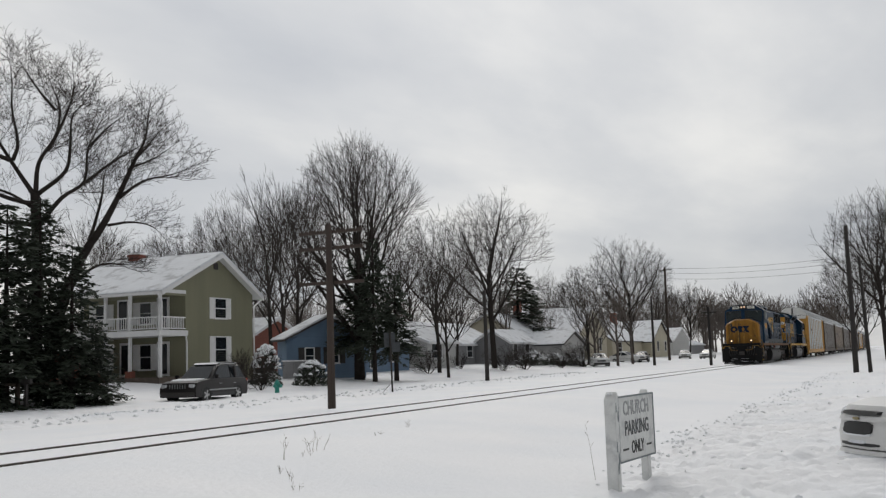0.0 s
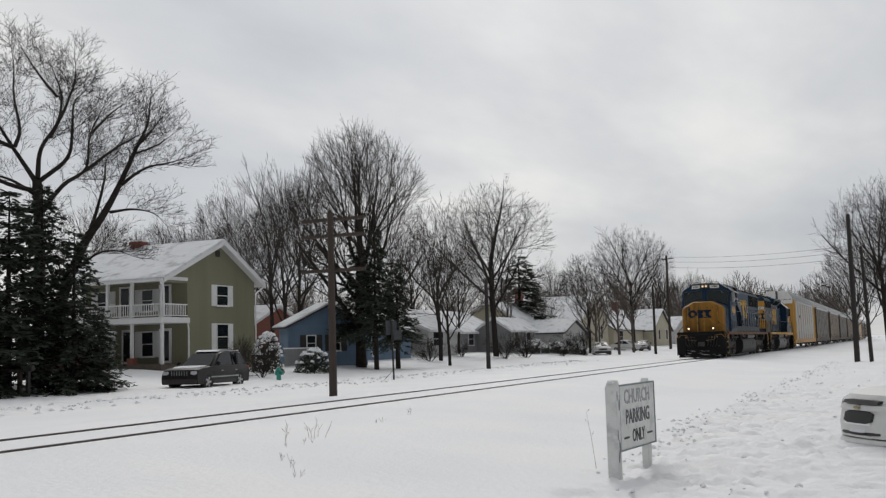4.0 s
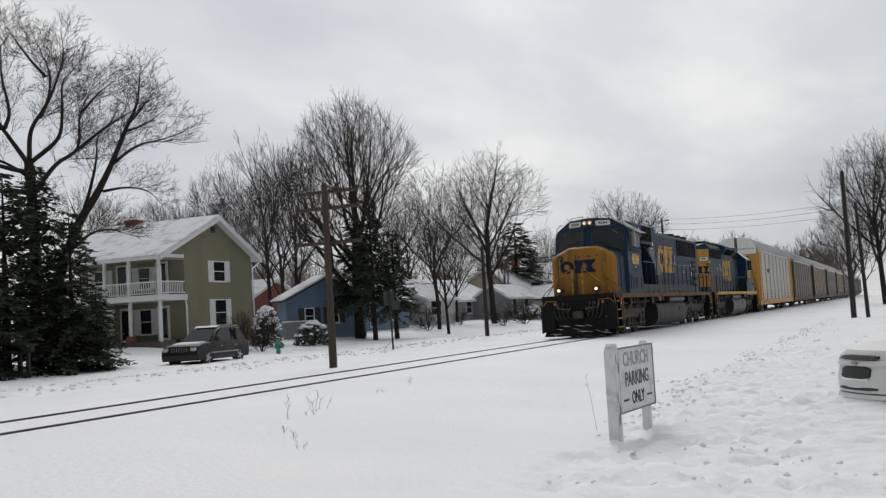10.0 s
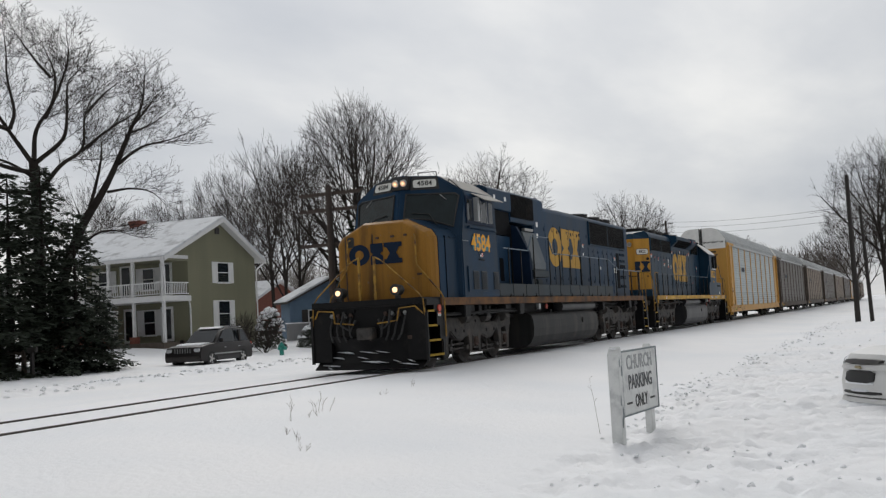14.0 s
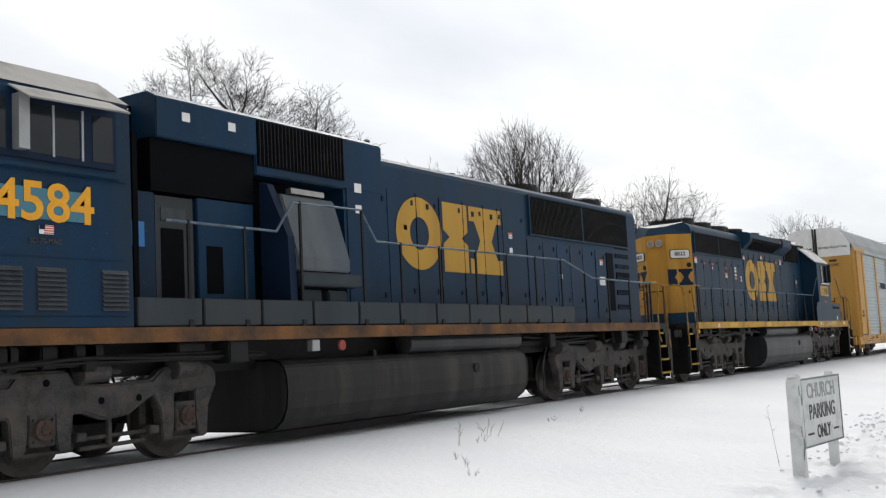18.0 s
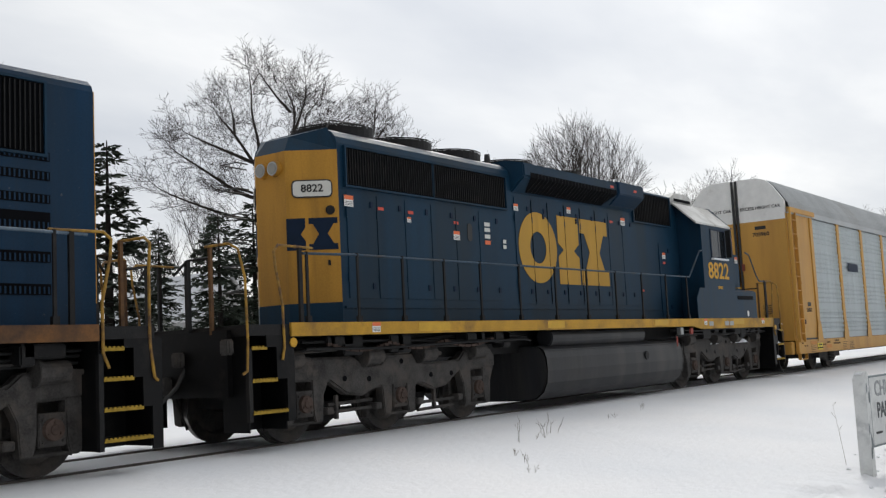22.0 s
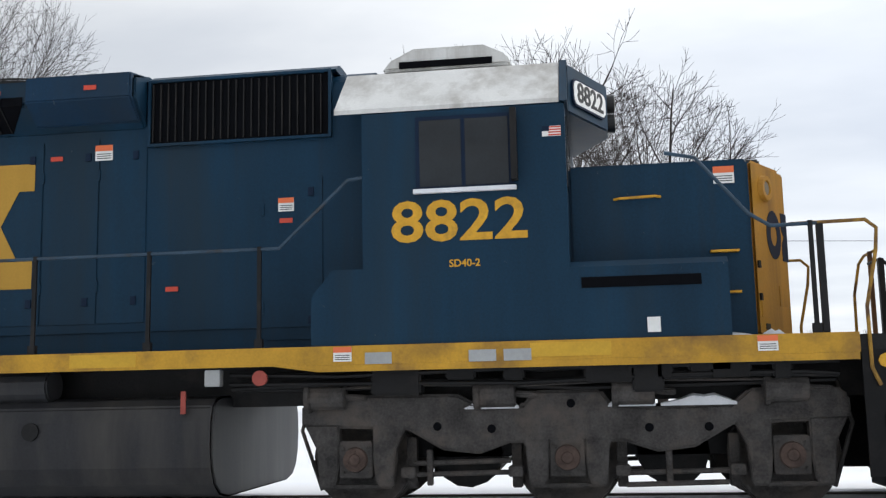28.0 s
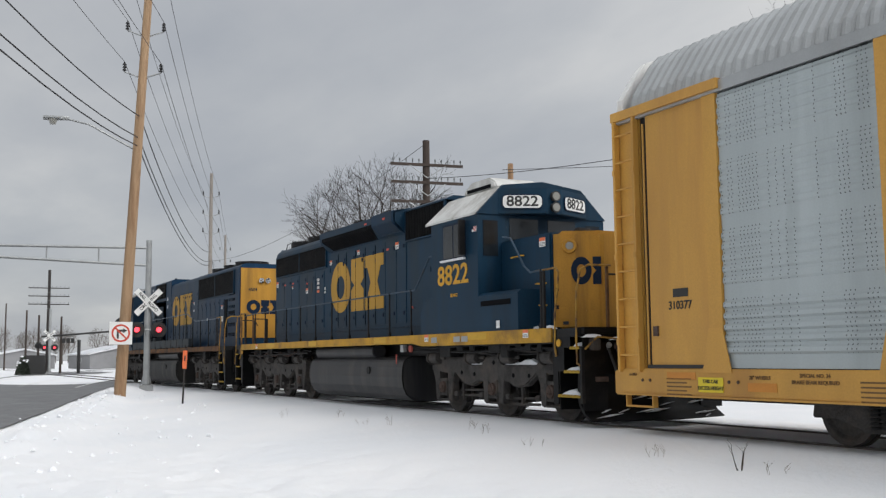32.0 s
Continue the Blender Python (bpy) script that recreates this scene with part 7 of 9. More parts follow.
        write("number", "4584", 0.17, INK, b, pose(0, -0.016, 0), 1.12)
        part("roof_rail", M(-c).pipe([(-37.2, s * 0.3, 4.7), (-37.22, s * 0.3, 4.82), (-37.22, s * 0.8, 4.8), (-37.2, s * 0.8, 4.68)], 0.016, 6), INK, cab)
        part("corner_grab", M(-c).pipe([(-37.28, s * 1.15, 4.5), (-37.36, s * 1.2, 4.56), (-37.36, s * 1.38, 4.4), (-37.25, s * 1.44, 4.3)], 0.014, 6), INK, cab)
    shelf = part("lamp_panel", M(-c).prism([(-37.72, 4.36), (-37.62, 4.70), (-37.5, 4.72), (-37.55, 4.36)], -0.24, 0.24, "y"), INK, cab, bevel=0.02)
    for y in (-0.11, 0.11):
        part("headlight", M(-c).tube((-37.66, y, 4.54), (-37.72, y, 4.52), 0.085, 0.09, 16), DULL, shelf)
        lens = part("headlight_lens", M(-c).tube((-37.718, y, 4.52), (-37.73, y, 4.517), 0.07, seg=16), LAMP_SOFT, shelf)
        part("lamp_bulb", M(-c).tube((-37.73, y, 4.517), (-37.74, y, 4.514), 0.03, seg=10), LAMP_WARM, lens)
    sidew = part("cab_window", M(-c).box(-37.17, -35.34, -1.535, -1.5, 3.44, 4.14), NAVY, cab, bevel=0.01)
    for a, b in ((-37.12, -36.78), (-36.52, -36.22), (-36.18, -35.86), (-35.68, -35.4)):
        part("pane", M(-c).box(a, b, -1.541, -1.535, 3.52, 4.06), PANE, sidew)
    for a in (-36.2, -35.82):
        part("window_bar", M(-c).box(a - 0.014, a + 0.014, -1.55, -1.536, 3.5, 4.08), DULL, sidew)
    part("wind_deflector", M(-c).box(-36.70, -36.57, -1.66, -1.536, 3.52, 4.12), DULL, sidew, "grey wind deflector")
    part("sill_ledge", M(-c).box(-37.14, -35.34, -1.60, -1.52, 3.33, 3.385), BLUE_FADED, cab, bevel=0.01)
    part("cab_seam", M(-c).box(-37.48, -37.1, -1.526, -1.52, 3.0, 3.012), DULL, cab)
    part("sun_visor", M(-c).add([(-36.72, -1.5, 4.24), (-35.4, -1.5, 4.26), (-35.4, -1.86, 4.08), (-36.72, -1.86, 4.04), (-36.72, -1.5, 4.22), (-35.4, -1.5, 4.24), (-35.4, -1.86, 4.06), (-36.72, -1.86, 4.02)],
                              [(0, 1, 2, 3), (7, 6, 5, 4), (3, 2, 6, 7), (0, 3, 7, 4), (1, 5, 6, 2)]), ROOF_DUSTY, cab, "bare metal sun visor")
    part("drip_rail", M(-c).box(-36.9, -35.2, -1.55, -1.52, 3.32, 3.36), BLUE_FADED, cab)
    part("number_patch", M(-c).box(-36.85, -35.75, -1.528, -1.522, 2.8, 3.14), GREEN_TINT, cab)
    write("number", "4584", 0.60, NUMBER_ORANGE, cab, pose(-36.3 - c, -1.533, 2.97), 1.06)
    write("class_mark", "SD-70-MAC", 0.08, LOUVRE_GREY, cab, pose(-36.3 - c, -1.53, 2.56))
    fl = part("flag_decal", M(-c).box(-36.38, -36.2, -1.53, -1.524, 2.64, 2.74), WHITE, cab)
    m = M(-c)
    for i in range(4):
        m.box(-36.32, -36.2, -1.533, -1.53, 2.645 + i * 0.026, 2.658 + i * 0.026)
    part("stripes", m, RED, fl)
    part("canton", M(-c).box(-36.38, -36.31, -1.534, -1.53, 2.69, 2.74), NAVY, fl)
    vent = part("vent_panel", M(-c).box(-37.25, -35.2, -1.545, -1.52, 1.75, 2.38), BLUE_FADED, cab, bevel=0.008)
    for x in (-36.97, -36.43, -35.59):
        m = M(-c)
        for i in range(9):
            m.prism([(-1.545, 1.82 + i * 0.052), (-1.58, 1.81 + i * 0.052), (-1.545, 1.86 + i * 0.052)], x, x + 0.36, "x")
        part("louvre", m, LOUVRE_GREY, vent)
    nose_prof = [(-1.32, 1.6), (-1.32, 3.04), (-1.20, 3.24), (-0.58, 3.54), (0.58, 3.54), (1.20, 3.24), (1.32, 3.04), (1.32, 1.6)]
    side = part("nose_side", M(-c).loft([[(-38.5, y, z) for y, z in nose_prof], [(-37.45, y * 1.06, z if z < 2 else z + 0.03) for y, z in nose_prof]]), BLUE_FADED, ob, bevel=0.02)
    for x in (-38.16, -37.9):
        part("nose_seam", M(-c).box(x - 0.012, x + 0.012, -1.36, -1.30, 1.62, 3.1), GRILLE, side)
    front_prof = [(-1.16, 1.6), (-1.16, 2.98), (-1.05, 3.14), (-0.5, 3.44), (0.5, 3.44), (1.05, 3.14), (1.16, 2.98), (1.16, 1.6)]
    nose = part("nose", M(-c).loft([[(-38.78, y, z) for y, z in front_prof], [(-38.74, y * 1.05, 1.6 if z < 2 else z + 0.03) for y, z in front_prof], [(-38.62, y * 1.11, 1.6 if z < 2 else z + 0.07) for y, z in front_prof], [(-38.501, y, z) for y, z in nose_prof]]), YELLOW_GRIMY_SHADED, ob, "dirty yellow nose", bevel=0.015)
    part("nose_door", M(-c).box(-38.795, -38.78, 0.28, 0.98, 1.7, 3.22), YELLOW_GRIMY_SHADED, nose, bevel=0.01)
    for y in (0.26, 1.0):
        part("door_gap", M(-c).box(-38.785, -38.778, y - 0.012, y + 0.012, 1.68, 3.24), INK, nose)
    part("door_window", rounded(0.09, 0.125, 0.045, 0.012, 0), INK, nose, at=Matrix.Translation((-38.795 - c, 0.84, 3.07)) @ Matrix.Rotation(radians(-90), 4, "Z"))
    for y, z, w in ((-0.28, 3.13, 0.05), (-0.62, 3.14, 0.04), (0.12, 3.12, 0.04), (-0.95, 2.2, 0.06)):
        part("nose_bracket", M(-c).box(-38.82, -38.78, y - w, y + w, z - 0.02, z + 0.03), RUST, nose, bevel=0.008)
    for y, z in ((-0.55, 1.95), (-0.95, 2.62)):
        part("nose_cover", M(-c).box(-38.792, -38.78, y - 0.13, y + 0.13, z - 0.1, z + 0.1), YELLOW_GRIMY_SHADED, nose, bevel=0.006)
    m0 = Matrix.Translation((-38.796 - c, 0, 0)) @ Matrix.Rotation(radians(-90), 4, "Z")
    emblem(nose, 0, 1.42, 0, 0.50, 0, NAVY, face=m0 @ pose(-0.90, 0, 2.50))
    for y in (-0.74, 0.74):
        part("ditch_light", M(-c).tube((-39.45, y, 1.84), (-39.70, y, 1.84), 0.12, 0.13, 16), INK, ob)
        part("ditch_lens", M(-c).tube((-39.70, y, 1.84), (-39.72, y, 1.84), 0.06, seg=16), LAMP_WARM, ob)
        part("lamp_foot", M(-c).box(-39.62, -39.52, y - 0.05, y + 0.05, 1.63, 1.74), INK, ob)
    for s in (-1, 1):
        part("nose_grab", M(-c).pipe([(-38.74, s * 0.82, 3.17), (-38.86, s * 0.9, 3.08), (-38.88, s * 0.92, 2.42), (-38.80, s * 1.46, 1.75), (-38.77, s * 1.53, 1.58), (-38.76, s * 1.53, 0.72)], 0.019), RAIL_YELLOW, ob)
        part("front_rail", M(-c).pipe([(-39.62, s * 0.22, 2.62), (-39.66, s * 0.42, 2.52), (-39.70, s * 1.28, 1.78), (-39.70, s * 1.42, 1.6), (-39.68, s * 1.47, 1.05), (-39.6, s * 1.49, 0.98)], 0.017), RAIL_YELLOW, ob)
        part("rail_post", M(-c).box(-39.65, -39.60, s * 0.2 - 0.025, s * 0.2 + 0.025, 1.6, 2.64), RAIL_YELLOW, ob)
    part("pilot_plate", M(-c).box(-39.62, -39.54, -1.22, 1.22, 0.65, 1.50), PILOT_SHADED, ob)
    part("front_walkway", M(-c).box(-39.76, -38.7, -1.42, 1.42, 1.5, 1.64), PILOT_SHADED, ob)
    for s in (-1, 1):
        part("jumper_cable", M(-c).pipe([(-39.72, s * 0.6, 1.4), (-39.85, s * 0.62, 1.1), (-39.8, s * 0.4, 0.95), (-39.72, s * 0.3, 1.2)], 0.03, 7), INK, ob)
    steps(ob, c, -39.66, -38.88, levels=(0.34, 0.67, 1.0, 1.33))
    part("reflector", M(-c).tube((-39.05, -1.53, 1.38), (-39.05, -1.505, 1.38), 0.08, seg=12), RED, ob)
    sticker(ob, -39.05 - c, 1.24, -1.515, 0.16, 0.08)
    steps(ob, c, -18.75, -18.1)
    end_railing(ob, c, -18.08, RAIL_YELLOW, -1)
    part("end_plate", M(-c).box(-18.08, -18.0, -1.2, 1.2, 0.7, 1.55), PILOT_SHADED, ob)
    snow_plough(ob, c, -39.55, -1)
    coupler(ob, c, -39.0, -1), coupler(ob, c, -18.0, 1)
    part("air_reservoir", M(-c).tube((-29.4, -1.25, 1.32), (-25.65, -1.25, 1.32), 0.17, seg=18), TANK, ob, bevel=0.02)
    under_pipes(ob, c, -38.5, -32.8, 8), under_pipes(ob, c, -25.2, -18.8, 9)
    for x in (-37.3, -33.4, -20.9):
        part("bracket", M(-c).box(x - 0.18, x + 0.18, -1.5, -1.2, 1.15, 1.44), BLACK, ob, bevel=0.02)
    part("meter_box", M(-c).box(-31.95, -31.78, -1.5, -1.4, 1.26, 1.42), DULL, ob, bevel=0.008)
    part("cut_off", M(-c).tube((-31.3, -1.49, 1.33), (-31.3, -1.53, 1.33), 0.075, seg=14), DULL_RED, ob)


def perforated(name, base, dirt):
    """Galvanised sheet with rows of small dark holes."""
    mat = material(name, base, 0.5, metal=0.25, vary=0.12, scale=1.1, dirt=dirt, dirt_at=0.62, streak=True)
    k = Nodes(mat.node_tree)
    bsdf = k.n["Principled BSDF"]
    co = k.node("ShaderNodeSeparateXYZ", {0: k.node("ShaderNodeTexCoord").outputs["Object"]})
    u, w = k.math("DIVIDE", co.outputs[0], 0.066), k.math("DIVIDE", co.outputs[2], 0.052)
    du = k.math("SUBTRACT", k.math("FRACT", u), 0.5)
    dw = k.math("SUBTRACT", k.math("FRACT", w), 0.5)
    r = k.math("ADD", k.math("MULTIPLY", k.math("MULTIPLY", du, du), 1.9), k.math("MULTIPLY", dw, dw))
    hole = k.math("LESS_THAN", r, 0.042)
    column = k.node("ShaderNodeTexWhiteNoise")
    column.noise_dimensions = "1D"
    k.put(column.inputs["W"], k.math("FLOOR", u))
    hole = k.math("MULTIPLY", hole, k.math("GREATER_THAN", column.outputs[0], 0.5))
    hole = k.math("MULTIPLY", hole, k.math("GREATER_THAN", k.math("FRACT", k.math("DIVIDE", co.outputs[2], 0.93)), 0.2))
    old = bsdf.inputs["Base Color"].links[0].from_socket
    k.put(bsdf.inputs["Base Color"], k.mix(k.math("MULTIPLY", hole, 0.8), old, (0.05, 0.05, 0.05, 1)))
    return mat


PANEL_SILVER = perforated("perforated_silver", (0.40, 0.445, 0.455), (0.31, 0.345, 0.35))
PANEL_TAN = perforated("perforated_rusty", (0.17, 0.115, 0.065), (0.11, 0.075, 0.05))
PANEL_DARK = perforated("perforated_grimy", (0.10, 0.085, 0.07), (0.07, 0.055, 0.045))
PRINT_BROWN = material("faded_brown_print", (0.16, 0.085, 0.03), 0.7, vary=0.2)
PRINT_ORANGE = material("faded_orange_patch", (0.55, 0.22, 0.03), 0.6, vary=0.15)
LATCH_RED = material("dull_red_latch", (0.16, 0.03, 0.02), 0.7, vary=0.2)
BODY_HALF = 13.62


def autorack(first, panel_mat, yellow):
    """A tall enclosed autorack car. Its middle is at x=0."""
    ob = thing("autorack_car", pose(0, TRACK_Y, 0), "tall yellow autorack car with perforated screens and ribbed roof" if first else "tall grimy brown autorack car with perforated screens and ribbed roof", "railway car", "autorack cars of the train")
    h = BODY_HALF
    part("inner_shell", M().box(-h + 0.1, h - 0.1, -1.46, 1.46, 0.9, 4.9), GRILLE, ob)
    n = 8
    x0 = -h + 2.13
    pitch = (2 * -x0) / n
    prof, z = [], 0.0
    for tier in range(4):
        prof.append((0.0, z))
        z += 0.17
        for i in range(5):
            d = 0.03 if tier == 0 else 0.02
            prof += [(0.0, z), (d, z + 0.03), (d, z + 0.075), (0.0, z + 0.105)]
            z += 0.14
    prof.append((0.0, z))
    top = z
    k = 3.72 / top
    w = pitch - 0.27
    m = M().add([(x, -y, zz * k) for x in (0, w) for y, zz in prof], [(i, i + 1, len(prof) + i + 1, len(prof) + i) for i in range(len(prof) - 1)])
    me = mesh_of("side_screen", m, panel_mat)
    back = mesh_of("side_screen", M().add([(-x, -y, z) for x, y, z in m.v], m.f), panel_mat)
    for i in range(n):
        a = x0 + i * pitch
        part("side_screen", me, None, ob, at=pose(a + 0.14, -1.525, 0.96))
        part("side_screen", me, None, ob, at=pose(a + pitch - 0.13, 1.525, 0.96, 0, 0, 180))
    post = mesh_of("side_post", M().box(-0.13, 0.13, -0.035, 0.03, 0.9, 4.75), yellow)
    foot = mesh_of("post_foot", M().prism([(-0.28, 0.9), (0.28, 0.9), (0.13, 1.5), (-0.13, 1.5)], -0.05, -0.036, "y"), yellow)
    for i in range(n + 1):
        for s in (-1, 1):
            p = part("side_post", post, None, ob, at=pose(x0 + i * pitch, s * 1.53, 0, 0, 0, 0 if s < 0 else 180))
            part("post_foot", foot, None, p)
    for s in (-1, 1):
        part("top_rail", M().box(-h, -h + 2.36, s * 1.57 - 0.06, s * 1.57 + 0.06, 4.74, 4.88), yellow, ob)
        part("top_rail", M().box(h - 2.36, h, s * 1.57 - 0.06, s * 1.57 + 0.06, 4.74, 4.88), yellow, ob)
        part("eaves_strip", M().box(-h, h, s * 1.54 - 0.04, s * 1.54 + 0.04, 4.7, 4.86), AUTO_ROOF, ob)
        part("side_sill", M().box(-h, h, s * 1.52 - 0.05, s * 1.52 + 0.05, 0.58, 0.95), yellow, ob, bevel=0.01)
        part("sill_flange", M().box(-h - 0.02, h + 0.02, s * 1.53 - 0.07, s * 1.53 + 0.05, 0.555, 0.58), yellow, ob)
        for e in (-1, 1):
            a, b = sorted((e * (h - 0.72), e * (h - 2.0)))
            part("end_panel", M().box(a, b, s * 1.5 - 0.03, s * 1.5 + 0.03, 0.93, 4.74), yellow, ob, bevel=0.008)
            a, b = sorted((e * (h - 0.02), e * (h - 0.55)))
            frame_ob = part("ladder_bay", M().box(a, b, s * 1.49 - 0.02, s * 1.49 + 0.02, 0.93, 4.74), yellow, ob)
            for q in (a + 0.03, b - 0.03):
                part("ladder_stile", M().box(q - 0.03, q + 0.03, s * 1.575 - 0.05, s * 1.575 + 0.05, 0.9, 4.78), yellow, frame_ob, bevel=0.006)
                for z in (1.3, 2.6, 3.9):
                    part("stile_bracket", M().box(q - 0.025, q + 0.025, s * 1.63 - 0.01, s * 1.63 + 0.01, z, z + 0.08), yellow, frame_ob)
            a2, b2 = sorted((e * (h - 0.56), e * (h - 0.71)))
            part("door_gap", M().box(a2, b2, s * 1.475 - 0.01, s * 1.475 + 0.01, 0.95, 4.72), INK, ob)
            part("door_rod", M().tube((e * (h - 0.66), s * 1.53, 1.0), (e * (h - 0.66), s * 1.53, 4.6), 0.018, seg=6), yellow, ob)
            part("lever_stop", M().box(min(e * (h - 0.9), e * (h - 0.8)), max(e * (h - 0.9), e * (h - 0.8)), s * 1.545 - 0.015, s * 1.545 + 0.015, 1.42, 1.56), RUST, ob)
            for i in range(9):
                part("rung", M().tube((a, s * 1.6, 1.15 + i * 0.42), (b, s * 1.6, 1.15 + i * 0.42), 0.016, seg=6), yellow, frame_ob)
    part("floor", M().box(-h + 0.05, h - 0.05, -1.46, 1.46, 0.72, 0.9).box(-h + 0.4, h - 0.4, -0.3, 0.3, 0.45, 0.72), BLACK, ob)
    # ribbed roof
    arc = [(-1.52, 4.84), (-1.47, 5.06), (-1.14, 5.56), (-0.96, 5.74), (-0.72, 5.82), (0.72, 5.82), (0.96, 5.74), (1.14, 5.56), (1.47, 5.06), (1.52, 4.84)]
    m, steps_n = M(), 132
    rings = []
    for i in range(steps_n * 4 + 1):
        x = -h + 0.35 + (2 * h - 0.7) * i / (steps_n * 4)
        lift = (0.0, 0.036, 0.036, 0.0)[i % 4]
        rings.append([(x, y * (1 + lift * 0.5), z + lift) for y, z in arc])
    nn = len(arc)
    verts = [p for r in rings for p in r]
    m.add(verts, [(j * nn + i, j * nn + i + 1, (j + 1) * nn + i + 1, (j + 1) * nn + i) for j in range(len(rings) - 1) for i in range(nn - 1)])
    part("roof", m, AUTO_ROOF, ob, "ribbed galvanised roof")
    # end doors
    for e in (-1, 1):
        for s in (-1, 1):
            def leaf(z0, z1, cut):
                pts = [(s * 0.03, z0), (s * 1.47, z0), (s * 1.47, min(z1, 5.1))]
                if z1 > 5.1:
                    pts += [(s * 1.15, 5.58), (s * 0.97, 5.76), (s * 0.72, 5.85), (s * 0.03, 5.86)]
                else:
                    pts += [(s * 0.03, z1)]
                return pts
            d = part("end_door", M().prism(leaf(0.95, 4.55, 0), e * (h - 0.12), e * (h + 0.02), "x"), yellow, ob)
            part("door_top", M().prism(leaf(4.55, 6.1, 1), e * (h - 0.12), e * (h + 0.02), "x"), WHITE, d, "white upper door")
            part("door_edge", M().box(min(e * (h + 0.02), e * (h + 0.05)), max(e * (h + 0.02), e * (h + 0.05)), s * 0.06 - 0.035, s * 0.06 + 0.035, 0.95, 5.84), INK, d)
            for z in (3.2, 1.4):
                part("door_latch", M().box(min(e * (h + 0.05), e * (h + 0.09)), max(e * (h + 0.05), e * (h + 0.09)), s * 0.13 - 0.04, s * 0.13 + 0.04, z - 0.1, z + 0.1), LATCH_RED if z > 3 else INK, d)
            m0 = Matrix.Translation((e * (h + 0.024), 0, 0)) @ Matrix.Rotation(radians(90 * e), 4, "Z")
            write("height_note", "EXCESS HEIGHT CAR", 0.13, INK, d, m0 @ pose(s * 0.75, 0, 4.95))
            bars = M()
            for i in range(5):
                bars.box(s * 0.75 - 0.13, s * 0.75 + 0.13, -0.003, 0, 2.0 - i * 0.06, 2.025 - i * 0.06)
            part("fine_print", bars, INK, d, at=m0)
            if s * e > 0:
                write("car_number", "703960", 0.17, INK, d, m0 @ pose(0.72, 0, 4.15))
                part("owner_mark", M().box(0.55, 0.88, -0.003, 0, 4.3, 4.4), INK, d, at=m0)
        part("end_sill", M().box(min(e * h, e * (h + 0.3)), max(e * h, e * (h + 0.3)), -1.45, 1.45, 0.55, 0.92), yellow, ob, bevel=0.02)
        coupler(ob, 0, e * (h + 0.0), e)
    # lettering on the side panels
    for s in (-1, 1):
        turn = 0 if s < 0 else 180
        def at(x, z, out=1.535):
            return pose(x if s < 0 else -x, s * out, z, 0, 0, turn)
        write("car_number", "310377", 0.165, INK, ob, at(-h + 1.38, 1.84))
        part("owner_mark", M().box(-0.16, 0.16, -0.004, 0, -0.06, 0.06), INK, ob, at=at(-h + 1.4, 2.02))
        warn = part("warning_plate", M().box(-0.24, 0.24, -0.008, 0, -0.10, 0.10), material("sign_yellow", (0.70, 0.55, 0.02), 0.5, vary=0.06) if "sign_yellow" not in bpy.data.materials else bpy.data.materials["sign_yellow"], ob, at=at(-h + 2.0, 0.735, 1.575))
        write("notice", "THIS CAR", 0.07, INK, warn, pose(0, -0.01, 0.045))
        write("notice", "EXCESS HEIGHT", 0.07, INK, warn, pose(0, -0.01, -0.045))
        write("wheel_note", "28\" WHEELS", 0.07, PRINT_BROWN, ob, at(-h + 2.9, 0.84, 1.575))
        write("brake_note", "SPECIAL NO. 24", 0.068, PRINT_BROWN, ob, at(-h + 3.8, 0.875, 1.575))
        write("brake_note", "BRAKE BEAM REQUIRED", 0.068, PRINT_BROWN, ob, at(-h + 3.8, 0.795, 1.575))
        write("end_mark", "A-END", 0.06, PRINT_BROWN, ob, at(-h + 0.32, 0.86, 1.575))
        part("sill_gap", M().box(-0.7, 0.62, -0.006, 0, -0.02, 0.03), INK, ob, at=at(-h + 1.35, 0.975, 1.545))
        m = M()
        for q in ((-0.32, 0.32, -0.14, -0.115), (-0.32, -0.295, -0.115, 0.06), (0.295, 0.32, -0.115, 0.06)):
            m.box(q[0], q[1], -0.03, 0.06, q[2], q[3])
        part("corner_step", m, yellow, ob, at=at(-h + 0.45, 0.52, 1.54))
        for q in (0.55, 0.72, 2.35, 2.52):
            part("sill_bolt", M().tube((0, -0.015, 0), (0, 0, 0), 0.022, seg=8), RUST, ob, at=at(-h + q, 0.78, 1.572))
        part("orange_patch", M().box(-0.25, 0.25, -0.005, 0, -0.055, 0.055), PRINT_ORANGE, ob, at=at(-h + 2.94, 0.72, 1.572))
        part("orange_patch", M().box(-0.3, 0.3, -0.005, 0, -0.05, 0.05), PRINT_ORANGE, ob, at=at(-h + 1.4, 0.85, 1.572))
        bars = M()
        for q in range(5):
            bars.box(-0.26, 0.26 - 0.1 * (q % 2), -0.004, 0, -0.12 + q * 0.055, -0.10 + q * 0.055)
        for bx in (1.35, 4.72, 5.5):
            part("fine_print", bars, PRINT_BROWN, ob, at=at(-h + bx, 0.70, 1.573))
        part("maker_mark", M().box(-0.6, 0.6, -0.01, 0, -0.14, 0.14), NAVY, ob, at=at(-h + 6.45, 3.3, 1.565))
    # bogies
    for bx in (-h + 4.45, h - 4.45):
        bog = part("bogie", M().box(bx - 0.25, bx + 0.25, -1.05, 1.05, 0.38, 0.62), TRUCK, ob)
